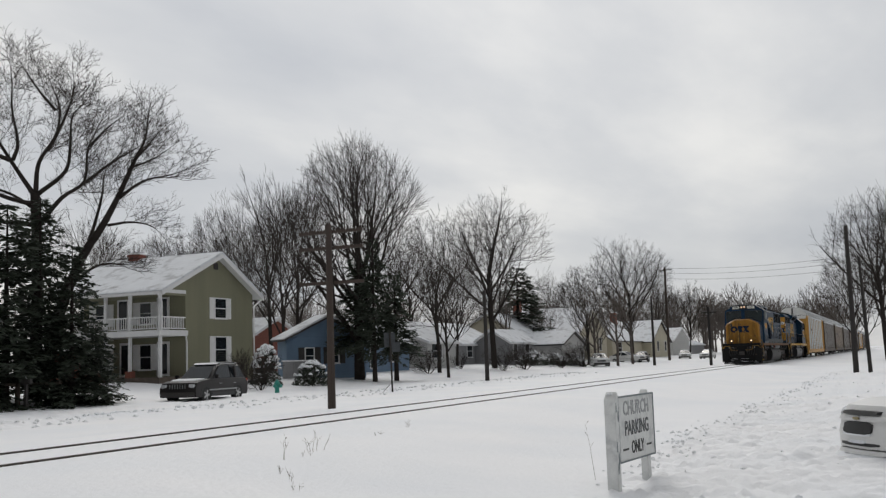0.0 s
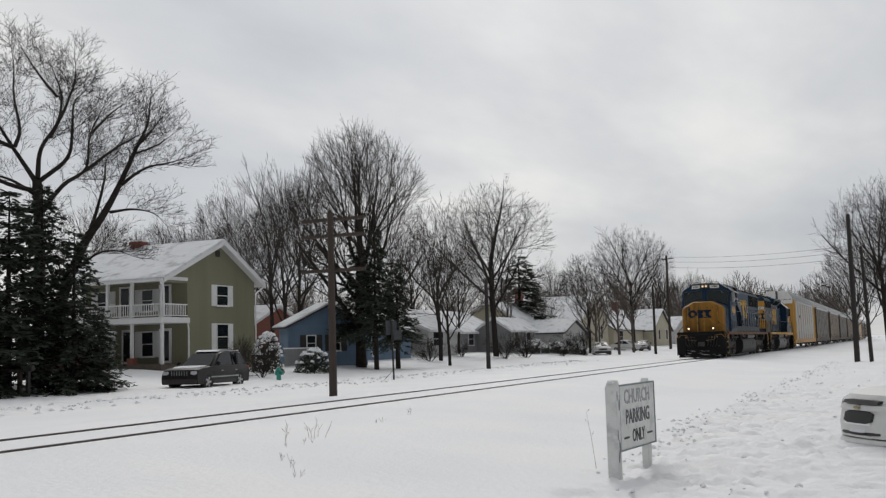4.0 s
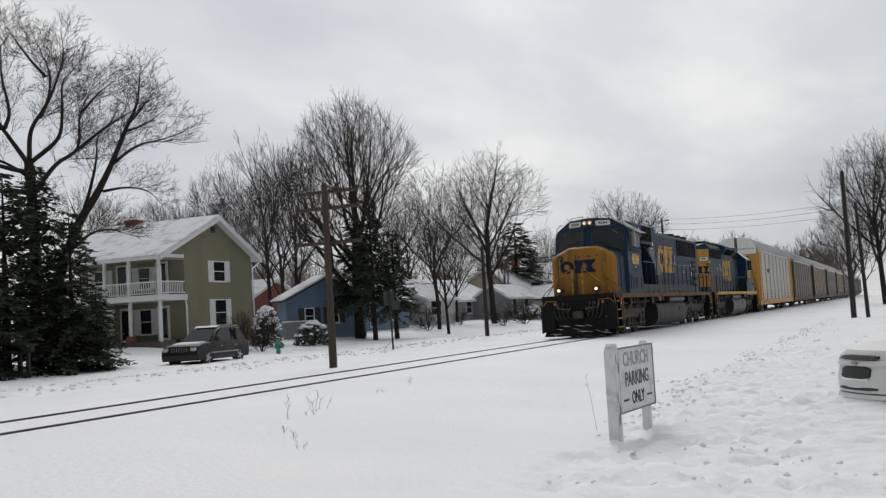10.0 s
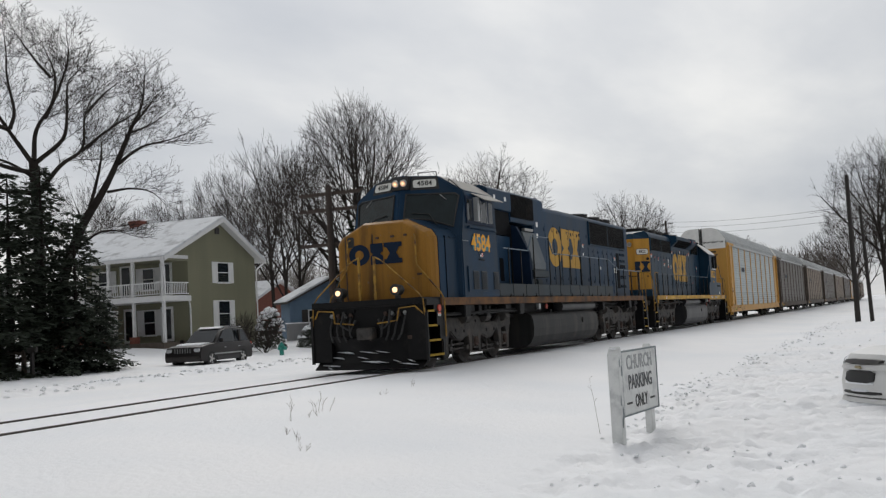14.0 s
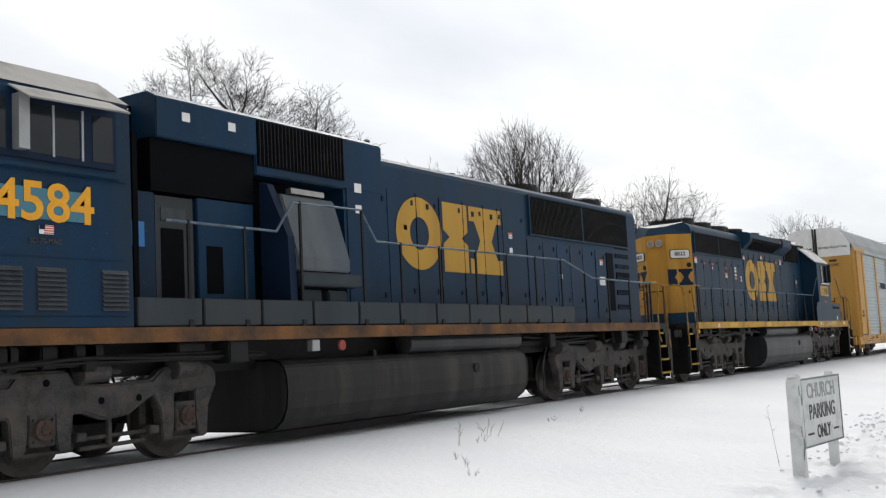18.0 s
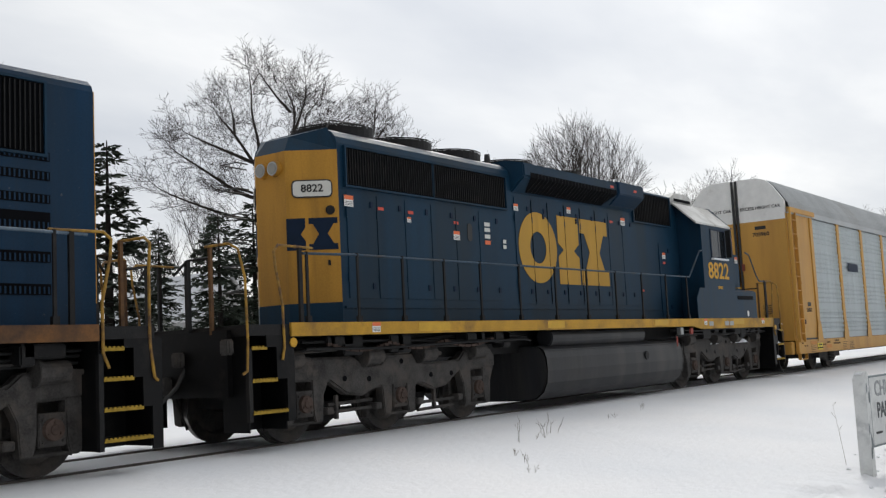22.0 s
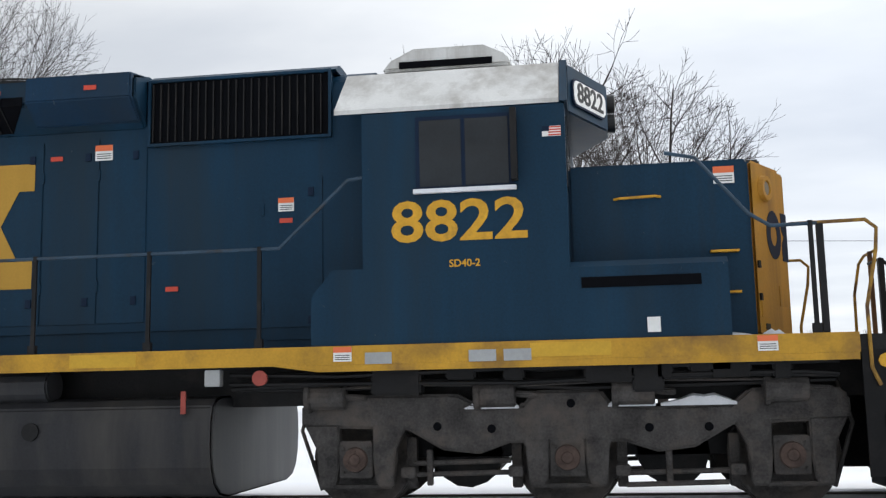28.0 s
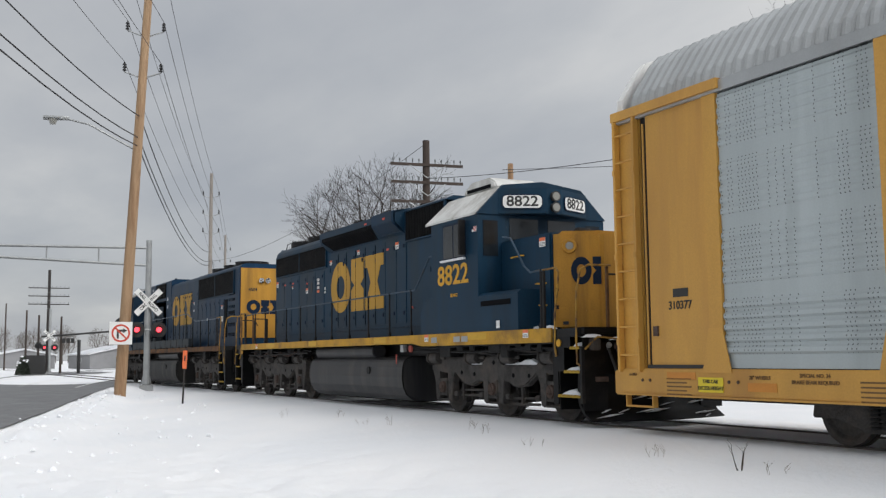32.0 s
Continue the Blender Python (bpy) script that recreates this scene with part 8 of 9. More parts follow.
        for s in (-1, 1):
            m = M().prism([(bx - 1.15, 0.35), (bx - 1.1, 0.62), (bx - 0.5, 0.75), (bx + 0.5, 0.75), (bx + 1.1, 0.62), (bx + 1.15, 0.35), (bx + 0.75, 0.35), (bx + 0.35, 0.2), (bx - 0.35, 0.2), (bx - 0.75, 0.35)], s * 0.98, s * 1.12, "y")
            part("bogie_side", m, TRUCK, bog, bevel=0.02)
            for q in (-0.16, 0.0, 0.16):
                m = M()
                for i in range(7):
                    m.tube((bx + q, s * 1.15, 0.26 + i * 0.05), (bx + q, s * 1.15, 0.285 + i * 0.05), 0.07, seg=10)
                part("spring", m, BLACK, bog)
        for q in (-0.86, 0.86):
            m = part("wheelset", WHEELS_SMALL, None, ob, at=pose(bx + q, 0, 0.42))
    return ob


def all_autoracks():
    kinds = [autorack(True, PANEL_SILVER, AUTO_YELLOW), autorack(False, PANEL_DARK, AUTO_GRIMY), autorack(False, PANEL_TAN, AUTO_GRIMY)]
    first = 4.6 + BODY_HALF
    gap = 28.6
    for i in range(9):
        ob = kinds[i] if i < 3 else copy_thing(kinds[(1, 2, 1, 0, 1, 2)[i - 3]], pose(0, TRACK_Y, 0))
        ROLLING.append((ob, first + gap * i))
        for w in [q for q in ob.children if q.name.startswith("wheelset")] if i < 2 else []:
            WHEELSETS.append((w, w.matrix_basis.copy(), 0.42))


REAR_MID, FRONT_MID = -21.2, -36.1
engine_one()
engine_two()
all_autoracks()



# ---- things in the snow, near the track ----
SIGN_WHITE = material("flaking_white_board", (0.66, 0.67, 0.66), 0.7, vary=0.1, scale=6, dirt=(0.40, 0.41, 0.42), dirt_at=0.6, bump=0.2)
SIGN_GREY = material("faded_grey_paint", (0.20, 0.23, 0.24), 0.8, vary=0.2)
SIGN_INK = material("worn_black_lettering", (0.10, 0.105, 0.11), 0.8, vary=0.4, scale=20)
SIGN_FAINT = material("faded_lettering", (0.34, 0.35, 0.355), 0.8, vary=0.4, scale=18)
TWIG_DARK = material("dark_stalk", (0.05, 0.038, 0.03), 0.9, vary=0.3)
TWIG = material("dry_stalk", (0.13, 0.095, 0.06), 0.9, vary=0.3)
HYDRANT = material("hydrant_teal", (0.03, 0.26, 0.21), 0.5, vary=0.15)


def church_sign():
    """A hand-lettered board fixed before two weathered posts."""
    a, b = Vector((12.48, 3.28, 0)), Vector((13.69, 3.16, 0))
    turn = math.degrees(math.atan2(b.y - a.y, b.x - a.x))
    w = (b - a).length
    z0 = gz(a.x, a.y, False)
    ob = thing("parking_sign", pose(a.x, a.y, z0, 0, 0, turn), "weathered white wooden parking sign on two posts in the snow", "sign")
    board = part("board", M().box(-0.02, w + 0.1, -0.075, -0.05, -0.185 - z0, 0.60 - z0), SIGN_WHITE, ob, bevel=0.004)
    for q in ((-0.03, w + 0.11, 0.595, 0.615), (-0.03, w + 0.11, -0.20, -0.185), (-0.035, -0.02, -0.2, 0.615), (w + 0.1, w + 0.115, -0.2, 0.615)):
        part("edge_trim", M().box(q[0], q[1], -0.085, -0.045, q[2] - z0, q[3] - z0), SIGN_GREY, board)
    for x, top, low in ((-0.12, 0.66, -0.35), (w - 0.06, 0.64, -0.35)):
        part("post", M().prism([(x - 0.05, low), (x + 0.08, low), (x + 0.08, top - z0 - 0.02), (x + 0.05, top - z0 + 0.02), (x - 0.05, top - z0 - 0.07)], -0.09 if x < 0 else -0.045, 0.05, "y"), SIGN_WHITE, ob, "peeling white post", bevel=0.008)
    part("snow_cap", M().box(-0.14, -0.05, -0.05, 0.03, 0.64 - z0, 0.66 - z0), SNOW, ob, bevel=0.008)
    c = w / 2 + 0.04
    write("word", "CHURCH", 0.25, SIGN_FAINT, board, pose(c, -0.077, 0.45 - z0), 0.95)
    write("word", "PARKING", 0.25, SIGN_INK, board, pose(c, -0.077, 0.20 - z0), 0.88)
    write("word", "ONLY", 0.22, INK, board, pose(c, -0.077, -0.045 - z0), 0.80)
    for x in (0.20, w - 0.12):
        part("dash", M().box(x - 0.1, x + 0.1, -0.079, -0.0755, -0.06 - z0, -0.035 - z0), INK, board)
    rng = random.Random(4)
    for i in range(9):
        x, z = rng.uniform(-0.15, -0.06), rng.uniform(0.1, 1.0)
        part("peeling_patch", M().prism([(x - 0.012, z), (x + 0.01, z + 0.02), (x + 0.014, z + 0.08), (x, z + 0.13), (x - 0.015, z + 0.07)], -0.094, -0.0905, "y"), SIGN_GREY, ob)


church_sign()


def weed(x, y, height, seed, stalks=5, spread_r=0.12, lean=0.25, label="dry brown weed stalks standing in the snow", thick=1.0, mat=None):
    rng = random.Random(seed)
    ob = thing("dry_weed", pose(x, y, gz(x, y) - 0.04), label, "plant", "dry weeds")
    for i in range(stalks):
        a = rng.uniform(0, 6.28)
        p = Vector((rng.uniform(-spread_r, spread_r), rng.uniform(-spread_r, spread_r), 0))
        m = M()
        q, h = Vector(p), height * rng.uniform(0.55, 1.0)
        w = Vector((math.cos(a) * lean * rng.random(), math.sin(a) * lean * rng.random(), 1)).normalized()
        for k in range(5):
            n = q + w * h / 5
            m.tube(q, n, 0.003 * thick * (1 - k / 7), 0.003 * thick * (1 - (k + 1) / 7), 4, caps=False)
            if k > 1:
                for j in range(1):
                    d = Vector((rng.uniform(-1, 1), rng.uniform(-1, 1), rng.uniform(0.5, 1.4))).normalized()
                    m.tube(n, n + d * rng.uniform(0.05, 0.13), 0.002, 0.001, 3, caps=False)
                    m.tube(n + d * 0.05, n + d * 0.065, 0.0035, 0.0015, 4)
            q, w = n, (w + Vector((rng.gauss(0, 0.12), rng.gauss(0, 0.12), 0))).normalized()
        part("stalk", m, mat or TWIG, ob)


weed(11.75, 7.6, 0.44, 1, 2, 0.03, 0.06)
weed(12.75, 7.75, 0.30, 2, 5, 0.12, 0.4)
weed(10.3, 6.6, 0.11, 3, 2), weed(10.8, 7.0, 0.13, 4, 2), weed(9.9, 6.2, 0.08, 5, 2, 0.05), weed(12.2, 7.5, 0.10, 6, 2)
weed(15.5, 8.1, 0.1, 15, 2), weed(17.0, 8.3, 0.12, 16, 2)
weed(13.1, 3.7, 1.35, 7, 1, 0.02, 0.3, "one tall bent reed behind the parking sign")
weed(-8.4, 7.9, 0.34, 8, 3, 0.03, 0.9, "dark forked twig standing in the snow", 2.6, TWIG_DARK), weed(-9.9, 7.9, 0.18, 10, 4, 0.12, 0.6)
for i, (x, y) in enumerate(((-14.5, 8.2), (-15.3, 8.4), (-17.5, 8.0), (-18.2, 7.6), (-20.5, 8.1), (-12.4, 7.8), (-22.0, 7.4), (-8.0, 8.0))):
    weed(x, y, 0.16, 20 + i, 3, 0.12, 0.5)


def hydrant():
    x, y = polar(-56.8, 53)
    ob = thing("fire_hydrant", pose(x, y, gz(x, y) - 0.05), "small teal fire hydrant standing in the snow", "hydrant")
    part("barrel", M().tube((0, 0, 0), (0, 0, 0.5), 0.12, 0.11, 16).tube((0, 0, 0.5), (0, 0, 0.56), 0.17, 0.17, 16), HYDRANT, ob)
    part("bonnet", M().tube((0, 0, 0.56), (0, 0, 0.68), 0.14, 0.07, 16).tube((0, 0, 0.68), (0, 0, 0.74), 0.03, 0.03, 6), HYDRANT, ob)
    for d in ((-0.22, 0), (0.22, 0), (0, -0.24)):
        part("outlet", M().tube((0, 0, 0.4), (d[0], d[1], 0.4), 0.07, 0.07, 12).tube((d[0] * 0.8, d[1] * 0.8, 0.4), (d[0] * 1.1, d[1] * 1.1, 0.4), 0.09, 0.09, 8), HYDRANT, ob)


hydrant()


def leafy_bush(x, y, r, h, seed, mat, label, snow=0.35):
    """A clipped shrub: many small leaves over a rounded form, with clumps of snow on top."""
    rng = random.Random(seed)
    ob = thing("shrub", pose(x, y, gz(x, y, False) - 0.05), label, "shrub", "shrubs")
    leaves, caps, stems = M(), M(), M()
    for i in range(14):
        a = rng.uniform(0, 6.28)
        stems.tube((0, 0, 0), (math.cos(a) * r * 0.7, math.sin(a) * r * 0.7, h * rng.uniform(0.4, 0.9)), 0.03, 0.008, 5)
    for i in range(1500):
        a, f = rng.uniform(0, 6.28), math.sqrt(rng.random())
        z = h * (1 - f ** 3) * rng.uniform(0.1, 1.0)
        k = math.sqrt(max(0, 1 - (z / h) ** 2)) * 0.35 + 0.65
        p = Vector((math.cos(a) * r * f * k, math.sin(a) * r * f * k, z))
        d = Vector((rng.uniform(-1, 1), rng.uniform(-1, 1), rng.uniform(-0.3, 1))).normalized()
        e = d.orthogonal().normalized() * 0.05
        leaves.add([p, p + d * 0.07 + e, p + d * 0.14, p + d * 0.07 - e], [(0, 1, 2, 3)])
    for i in range(int(60 * snow / 0.35)):
        a, f = rng.uniform(0, 6.28), math.sqrt(rng.random()) * 0.9
        z = h * math.sqrt(max(0.05, 1 - f * f)) + rng.uniform(-0.12, 0.02)
        s = rng.uniform(0.07, 0.2)
        caps.loft([[(math.cos(a) * r * f + math.cos(t) * s * q, math.sin(a) * r * f + math.sin(t) * s * q, z + dz) for t in [k * 1.0472 for k in range(6)]] for q, dz in ((0.9, -0.03), (1.0, 0.02), (0.6, 0.08), (0.1, 0.1))])
    part("stem", stems, BARK, ob)
    part("foliage", leaves, mat, ob)
    part("snow_clump", caps, SNOW, ob, "clumps of snow")


def bare_bush(x, y, h, seed, label="bare twiggy bush dusted with snow", wide=1.0):
    key = "bush%d" % seed
    if key not in TREES:
        TREES[key] = tree_mesh(BARK, seed=seed, height=2.4, radius=1.5, limbs=11, kids=(6, 5, 3), trunk=0.05, clear=0.03, fork=0.25, angle=34, twist=12, lift=0.08, crown_low=-0.1, min_r=0.006)
    ob = tree(key, x, y, h, seed * 7, label, wide, "bushes")
    ob.name = "bare_bush"
    ob["category"] = "bush"


leafy_bush(*polar(-58.7, 62), 1.15, 1.5, 3, NEEDLE, "round evergreen shrub capped with snow by the street")
bare_bush(*polar(-55.9, 56), 2.5, 101)
bare_bush(*polar(-54.9, 57.5), 2.6, 102, "dark bare bush against the green house", 1.1)
leafy_bush(*polar(-56.2, 61), 0.9, 2.4, 8, NEEDLE, "tall shrub with a cap of snow", 0.6)
bare_bush(*polar(-67.0, 93), 1.8, 101)
for az, d, h, seed in ((-69.4, 92, 2.6, 101), (-70.6, 97, 3.0, 102), (-72.6, 104, 2.8, 101), (-65.2, 82, 2.4, 102), (-63.9, 88, 2.8, 101), (-73.8, 108, 3.2, 102)):
    bare_bush(*polar(az, d), h, seed, "dark bare bush beside a house", 1.3)
for az, d, h in ((-71.0, 108, 1.6), (-72.2, 112, 1.3), (-73.2, 112, 1.4)):
    leafy_bush(*polar(az, d), 1.5, h, int(d), NEEDLE, "low shrub under a thick cap of snow", 0.6)


def street_sign():
    x, y = polar(-63.15, 47)
    ob = thing("street_sign", pose(x, y, gz(x, y) - 0.05, 0, 1.5, 150), "thin post with two small plates seen from behind", "sign post")
    part("post", M().box(-0.03, 0.03, -0.03, 0.03, 0, 2.8), POLE_DARK, ob)
    part("plate", M().box(-0.3, 0.3, -0.05, -0.035, 2.1, 2.75), LOUVRE_GREY, ob)
    part("plate", M().box(-0.5, -0.05, 0.035, 0.05, 1.85, 2.3), LOUVRE_GREY, ob)
    part("stay", M().tube((0, 0, 0.5), (0.6, 0.1, 0.05), 0.012, seg=5), POLE_DARK, ob)


street_sign()


def yard_fence():
    ob = thing("yard_fence", pose(0, 0, 0), "low weathered post-and-rail fence at the yard's edge", "fence")
    pts = [polar(az, d) for az, d in ((-40.0, 43.5), (-41.8, 43.5), (-43.5, 43.5), (-45.5, 44.5))]
    for x, y in pts:
        z = gz(x, y, False)
        part("post", M().box(x - 0.07, x + 0.07, y - 0.07, y + 0.07, z - 0.2, z + 1.0), PORCH_WOOD, ob)
    for (x0, y0), (x1, y1) in zip(pts, pts[1:]):
        part("rail", M().tube((x0, y0, gz(x0, y0, False) + 0.9), (x1, y1, gz(x1, y1, False) + 0.9), 0.06, seg=6), PORCH_WOOD, ob)
    x, y = polar(-43.9, 42.5)
    z = gz(x, y, False)
    box = thing("letter_box", pose(x, y, z - 0.05), "dark post with a snow-capped letter box", "letter box")
    part("post", M().box(-0.06, 0.06, -0.06, 0.06, 0, 1.0), DARK_TRIM, box)
    part("box", M().box(-0.1, 0.1, -0.25, 0.2, 1.0, 1.22), DARK_TRIM, box, bevel=0.03)
    part("snow_cap", M().box(-0.1, 0.1, -0.24, 0.2, 1.223, 1.3), SNOW, box, bevel=0.03)


yard_fence()


# ---- vehicles ----
TYRE = material("tyre_rubber", (0.02, 0.02, 0.02), 0.85, vary=0.2)
DULL_DARK = material("grey_cladding", (0.05, 0.05, 0.052), 0.7, vary=0.2)
ALLOY = material("alloy_rim", (0.5, 0.5, 0.5), 0.3, metal=0.8, vary=0.1)
LENS = material("lamp_lens", (0.55, 0.56, 0.58), 0.1, vary=0.1, spec=0.8)


def nose_back(f):
    """How far the nose falls back from its tip at the share f of the half width."""
    return 0.16 * abs(f) ** 2 + 0.24 * abs(f) ** 5


def car(name, x, y, turn, label, paint, length=4.6, width=1.8, height=1.72, kind="suv", snow=True, front_dark=True, sink=0.12, blunt=True):
    """A parked car. Its nose points along local -x."""
    ob = thing(name, pose(x, y, gz(x, y, False) - sink, 0, 0, turn), label, "car", "parked vehicles")
    l, w = length / 2, width / 2
    hood = height * (0.585 if kind == "suv" else 0.64)
    tail = hood + (0.06 if kind == "suv" else 0.05)
    low = 0.28
    side = [(-l + 0.06 if blunt else -l - 0.02, low), (-l if blunt else -l - 0.03, low + 0.2), (-l + 0.02, hood * 0.72), (-l + 0.14, hood * 0.92), (-l + 0.5, hood), (-l * 0.42, hood + 0.06), (l * 0.9, tail + 0.02), (l - 0.02, tail - 0.12), (l, low + 0.25), (l - 0.08, low)]
    rings = []
    for f, k in ((-1.0, 0.9), (-0.96, 0.98), (-0.6, 1.0), (0.6, 1.0), (0.96, 0.98), (1.0, 0.9)):
        rings.append([(px * (1 if abs(f) < 0.95 else 0.985), f * w, low + (pz - low) * (k if pz > low + 0.1 else 1)) for px, pz in side])
    if not blunt:
        rings = []
        for i in range(19):
            f = -1 + i / 9
            drop = 0.06 * abs(f) ** 4
            rings.append([(px + (nose_back(f) if px < -l + 0.2 else nose_back(f) * 0.5 if px < -l + 0.6 else 0), f * w * (1 if abs(f) < 0.99 else 0.985), low + (pz - low) * (1 - drop if pz > low + 0.1 else 1)) for px, pz in side])
    part("body", M().loft(rings), paint, ob, smooth=True)
    roof = height
    if kind == "suv":
        cab = [(-l * 0.40, hood + 0.02), (-l * 0.08, roof - 0.10), (l * 0.06, roof - 0.02), (l * 0.35, roof), (l * 0.82, roof - 0.07), (l * 0.97, tail)]
    else:
        cab = [(-l * 0.42, hood + 0.02), (-l * 0.02, roof - 0.05), (l * 0.2, roof), (l * 0.42, roof - 0.05), (l * 0.86, tail)]
    rings = [[(px * 0.98, f * (w - 0.08 - 0.16 * (pz - hood) / (roof - hood)) * 1.0, pz - (0.03 if abs(f) == 1 else 0)) for px, pz in cab] for f in (-1, -0.9, 0.9, 1)]
    shell = part("cabin", M().loft(rings), paint, ob, smooth=True)
    def inner(q, f):
        c = [sum(p[i] for p in cab) / len(cab) for i in (0, 1)]
        return (c[0] + (q[0] - c[0]) * f, c[1] + (q[1] - c[1]) * f)
    for s in (-1, 1):
        mid = (cab[1][0] + cab[-2][0]) / 2
        pts = [inner(p, 0.84) for p in cab]
        for a, b in ((0, 1), (1, 2)):
            lo, hi = (pts[0][0], mid - 0.04) if a == 0 else (mid + 0.04, pts[-1][0])
            poly = [p for p in pts if lo <= p[0] <= hi]
            zl = lambda xx: np.interp(xx, [p[0] for p in pts], [p[1] for p in pts])
            top = [(lo, float(zl(lo)))] + [p for p in pts if lo < p[0] < hi] + [(hi, float(zl(hi)))]
            outline = [(lo, hood + 0.07)] + top + [(hi, hood + 0.07)]
            verts = [(px, s * (w - 0.055 - 0.16 * (pz - hood) / (roof - hood)), pz) for px, pz in outline]
            part("side_window", M().add(verts, [tuple(range(len(verts)))]), PANE, shell)
        if kind == "suv":
            part("roof_rail", M().pipe([(l * 0.05, s * (w - 0.3), roof - 0.02), (l * 0.12, s * (w - 0.3), roof + 0.05), (l * 0.7, s * (w - 0.3), roof + 0.03), (l * 0.76, s * (w - 0.3), roof - 0.05)], 0.018, 6), INK, ob)
            part("sill_cladding", M().box(-l * 0.42, l * 0.44, s * (w + 0.002), s * (w + 0.03), low, low + 0.17), DULL_DARK, ob, bevel=0.012)
            part("rear_pillar", M().prism([(l * 0.50, hood + 0.08), (l * 0.56, hood + 0.08), (l * 0.52, roof - 0.12), (l * 0.46, roof - 0.12)], s * (w - 0.12), s * (w - 0.03), "y"), paint, shell)
            for dx in (-l * 0.60, l * 0.60):
                arch = [(dx + 0.47 * math.cos(q), 0.36 + 0.47 * math.sin(q)) for q in [math.pi * i / 10 for i in range(11)]]
                part("wheel_arch", M().prism(arch, s * (w - 0.06), s * (w + 0.008), "y"), INK, ob)
        part("mirror", M().box(-l * 0.34, -l * 0.34 + 0.14, s * (w + 0.02), s * (w + 0.2), hood + 0.08, hood + 0.24), paint, ob, bevel=0.03)
        for dx in (-0.12, 0.42):
            part("door_handle", M().box(l * dx, l * dx + 0.16, s * w - 0.02, s * w + 0.015, hood * 0.82, hood * 0.82 + 0.035), DULL, ob)
        if blunt:
            part("headlight", M().box(-l + 0.0, -l + 0.12, s * w * 0.62, s * w * 0.93, hood * 0.70, hood * 0.86), LENS, ob, bevel=0.03)
        part("tail_light", M().box(l - 0.1, l + 0.012, s * w * 0.78, s * w * 0.97, hood * 0.72, hood * 1.0), RED, ob, bevel=0.02)
        part("side_trim", M().box(-l * 0.5, l * 0.55, s * (w + 0.003), s * (w + 0.016), low + 0.26, low + 0.32), DULL, ob)
    a, b = cab[0], cab[1]
    part("windscreen", M().add([(a[0] + 0.02, -w + 0.2, a[1] + 0.04), (a[0] + 0.02, w - 0.2, a[1] + 0.04), (b[0] - 0.05, w - 0.3, b[1] - 0.02), (b[0] - 0.05, -w + 0.3, b[1] - 0.02)], [(0, 1, 2, 3)]), PANE, shell, at=pose(-0.02, 0, 0.02))
    g = None if not blunt else part("grille", M().box(-l - 0.012, -l + 0.06, -w * 0.5, w * 0.5, hood * 0.66, hood * 0.86), INK, ob, bevel=0.02)
    for i in range(7 if blunt else 0):
        part("grille_bar", M().box(-l - 0.02, -l - 0.005, -w * 0.46 + i * w * 0.14, -w * 0.46 + i * w * 0.14 + 0.025, hood * 0.67, hood * 0.85), DULL, g)
    if blunt:
        part("bumper", M().box(-l - 0.05, -l + 0.2, -w * 0.96, w * 0.96, low + 0.02, low + 0.24), paint if not front_dark else DARK_TRIM, ob, bevel=0.05)
    part("bumper", M().box(l - 0.2, l + 0.05, -w * 0.96, w * 0.96, low + 0.02, low + 0.24), DARK_TRIM, ob, bevel=0.05)
    wr = 0.36 if kind == "suv" else 0.32
    for dx in (-l * 0.60, l * 0.60):
        for s in (-1, 1):
            m = M().lathe([(wr * 0.6, s * (w - 0.21)), (wr, s * (w - 0.2)), (wr, s * (w - 0.02)), (wr * 0.92, s * (w + 0.012)), (wr * 0.62, s * (w + 0.005))], dx, wr, 24)
            t = part("wheel", m, TYRE, ob, smooth=True)
            m = M()
            for i in range(5):
                q = 2 * math.pi * i / 5
                m.box(0.03, wr * 0.6, -0.04, 0.04, -0.01, 0.012, Matrix.Translation((dx, s * (w + 0.0), wr)) @ Matrix.Rotation(q, 4, "Y") @ Matrix.Rotation(radians(90), 4, "X"))
            m.tube((dx, s * (w - 0.03), wr), (dx, s * (w + 0.02), wr), 0.07, seg=12)
            part("rim", m, ALLOY, t)
    if snow:
        r1 = [(cab[1][0] + 0.05, roof - 0.02), (cab[2][0], roof + 0.07), (cab[-2][0] - 0.05, roof + 0.05), (cab[-2][0], roof - 0.01)]
        part("roof_snow", M().prism(r1, -w + 0.32, w - 0.32, "y"), SNOW, ob, "snow on the roof", bevel=0.04)
        part("hood_snow", M().prism([(-l + 0.45, hood - 0.02), (-l + 0.55, hood + 0.05), (-l * 0.48, hood + 0.09), (-l * 0.44, hood + 0.04)], -w + 0.25, w - 0.25, "y"), SNOW, ob, "thin snow on the bonnet", bevel=0.03)
    return ob


PAINT_DARK = material("dark_grey_car_paint", (0.018, 0.015, 0.015), 0.4, vary=0.2, scale=3, dirt=(0.05, 0.05, 0.052), dirt_at=0.72, spec=0.3)
PAINT_WHITE = material("white_car_paint", (0.62, 0.62, 0.61), 0.35, vary=0.06, scale=3)
DULL_GOLD = material("dull_gold_badge", (0.34, 0.29, 0.17), 0.35, metal=0.6, vary=0.1)
car("suv", 38.35, 28.95, 5, "dark grey off-road car parked in the snow before the green house", PAINT_DARK, 4.5, 1.82, 1.70, sink=0.15)
car("sedan", *polar(-74.7, 112), 20, "white sedan parked by the snowy street", PAINT_WHITE, 4.8, 1.8, 1.45, "sedan")
car("sedan", *polar(-76.2, 135), 70, "white car half buried in snow", PAINT_WHITE, 4.6, 1.8, 1.45, "sedan")
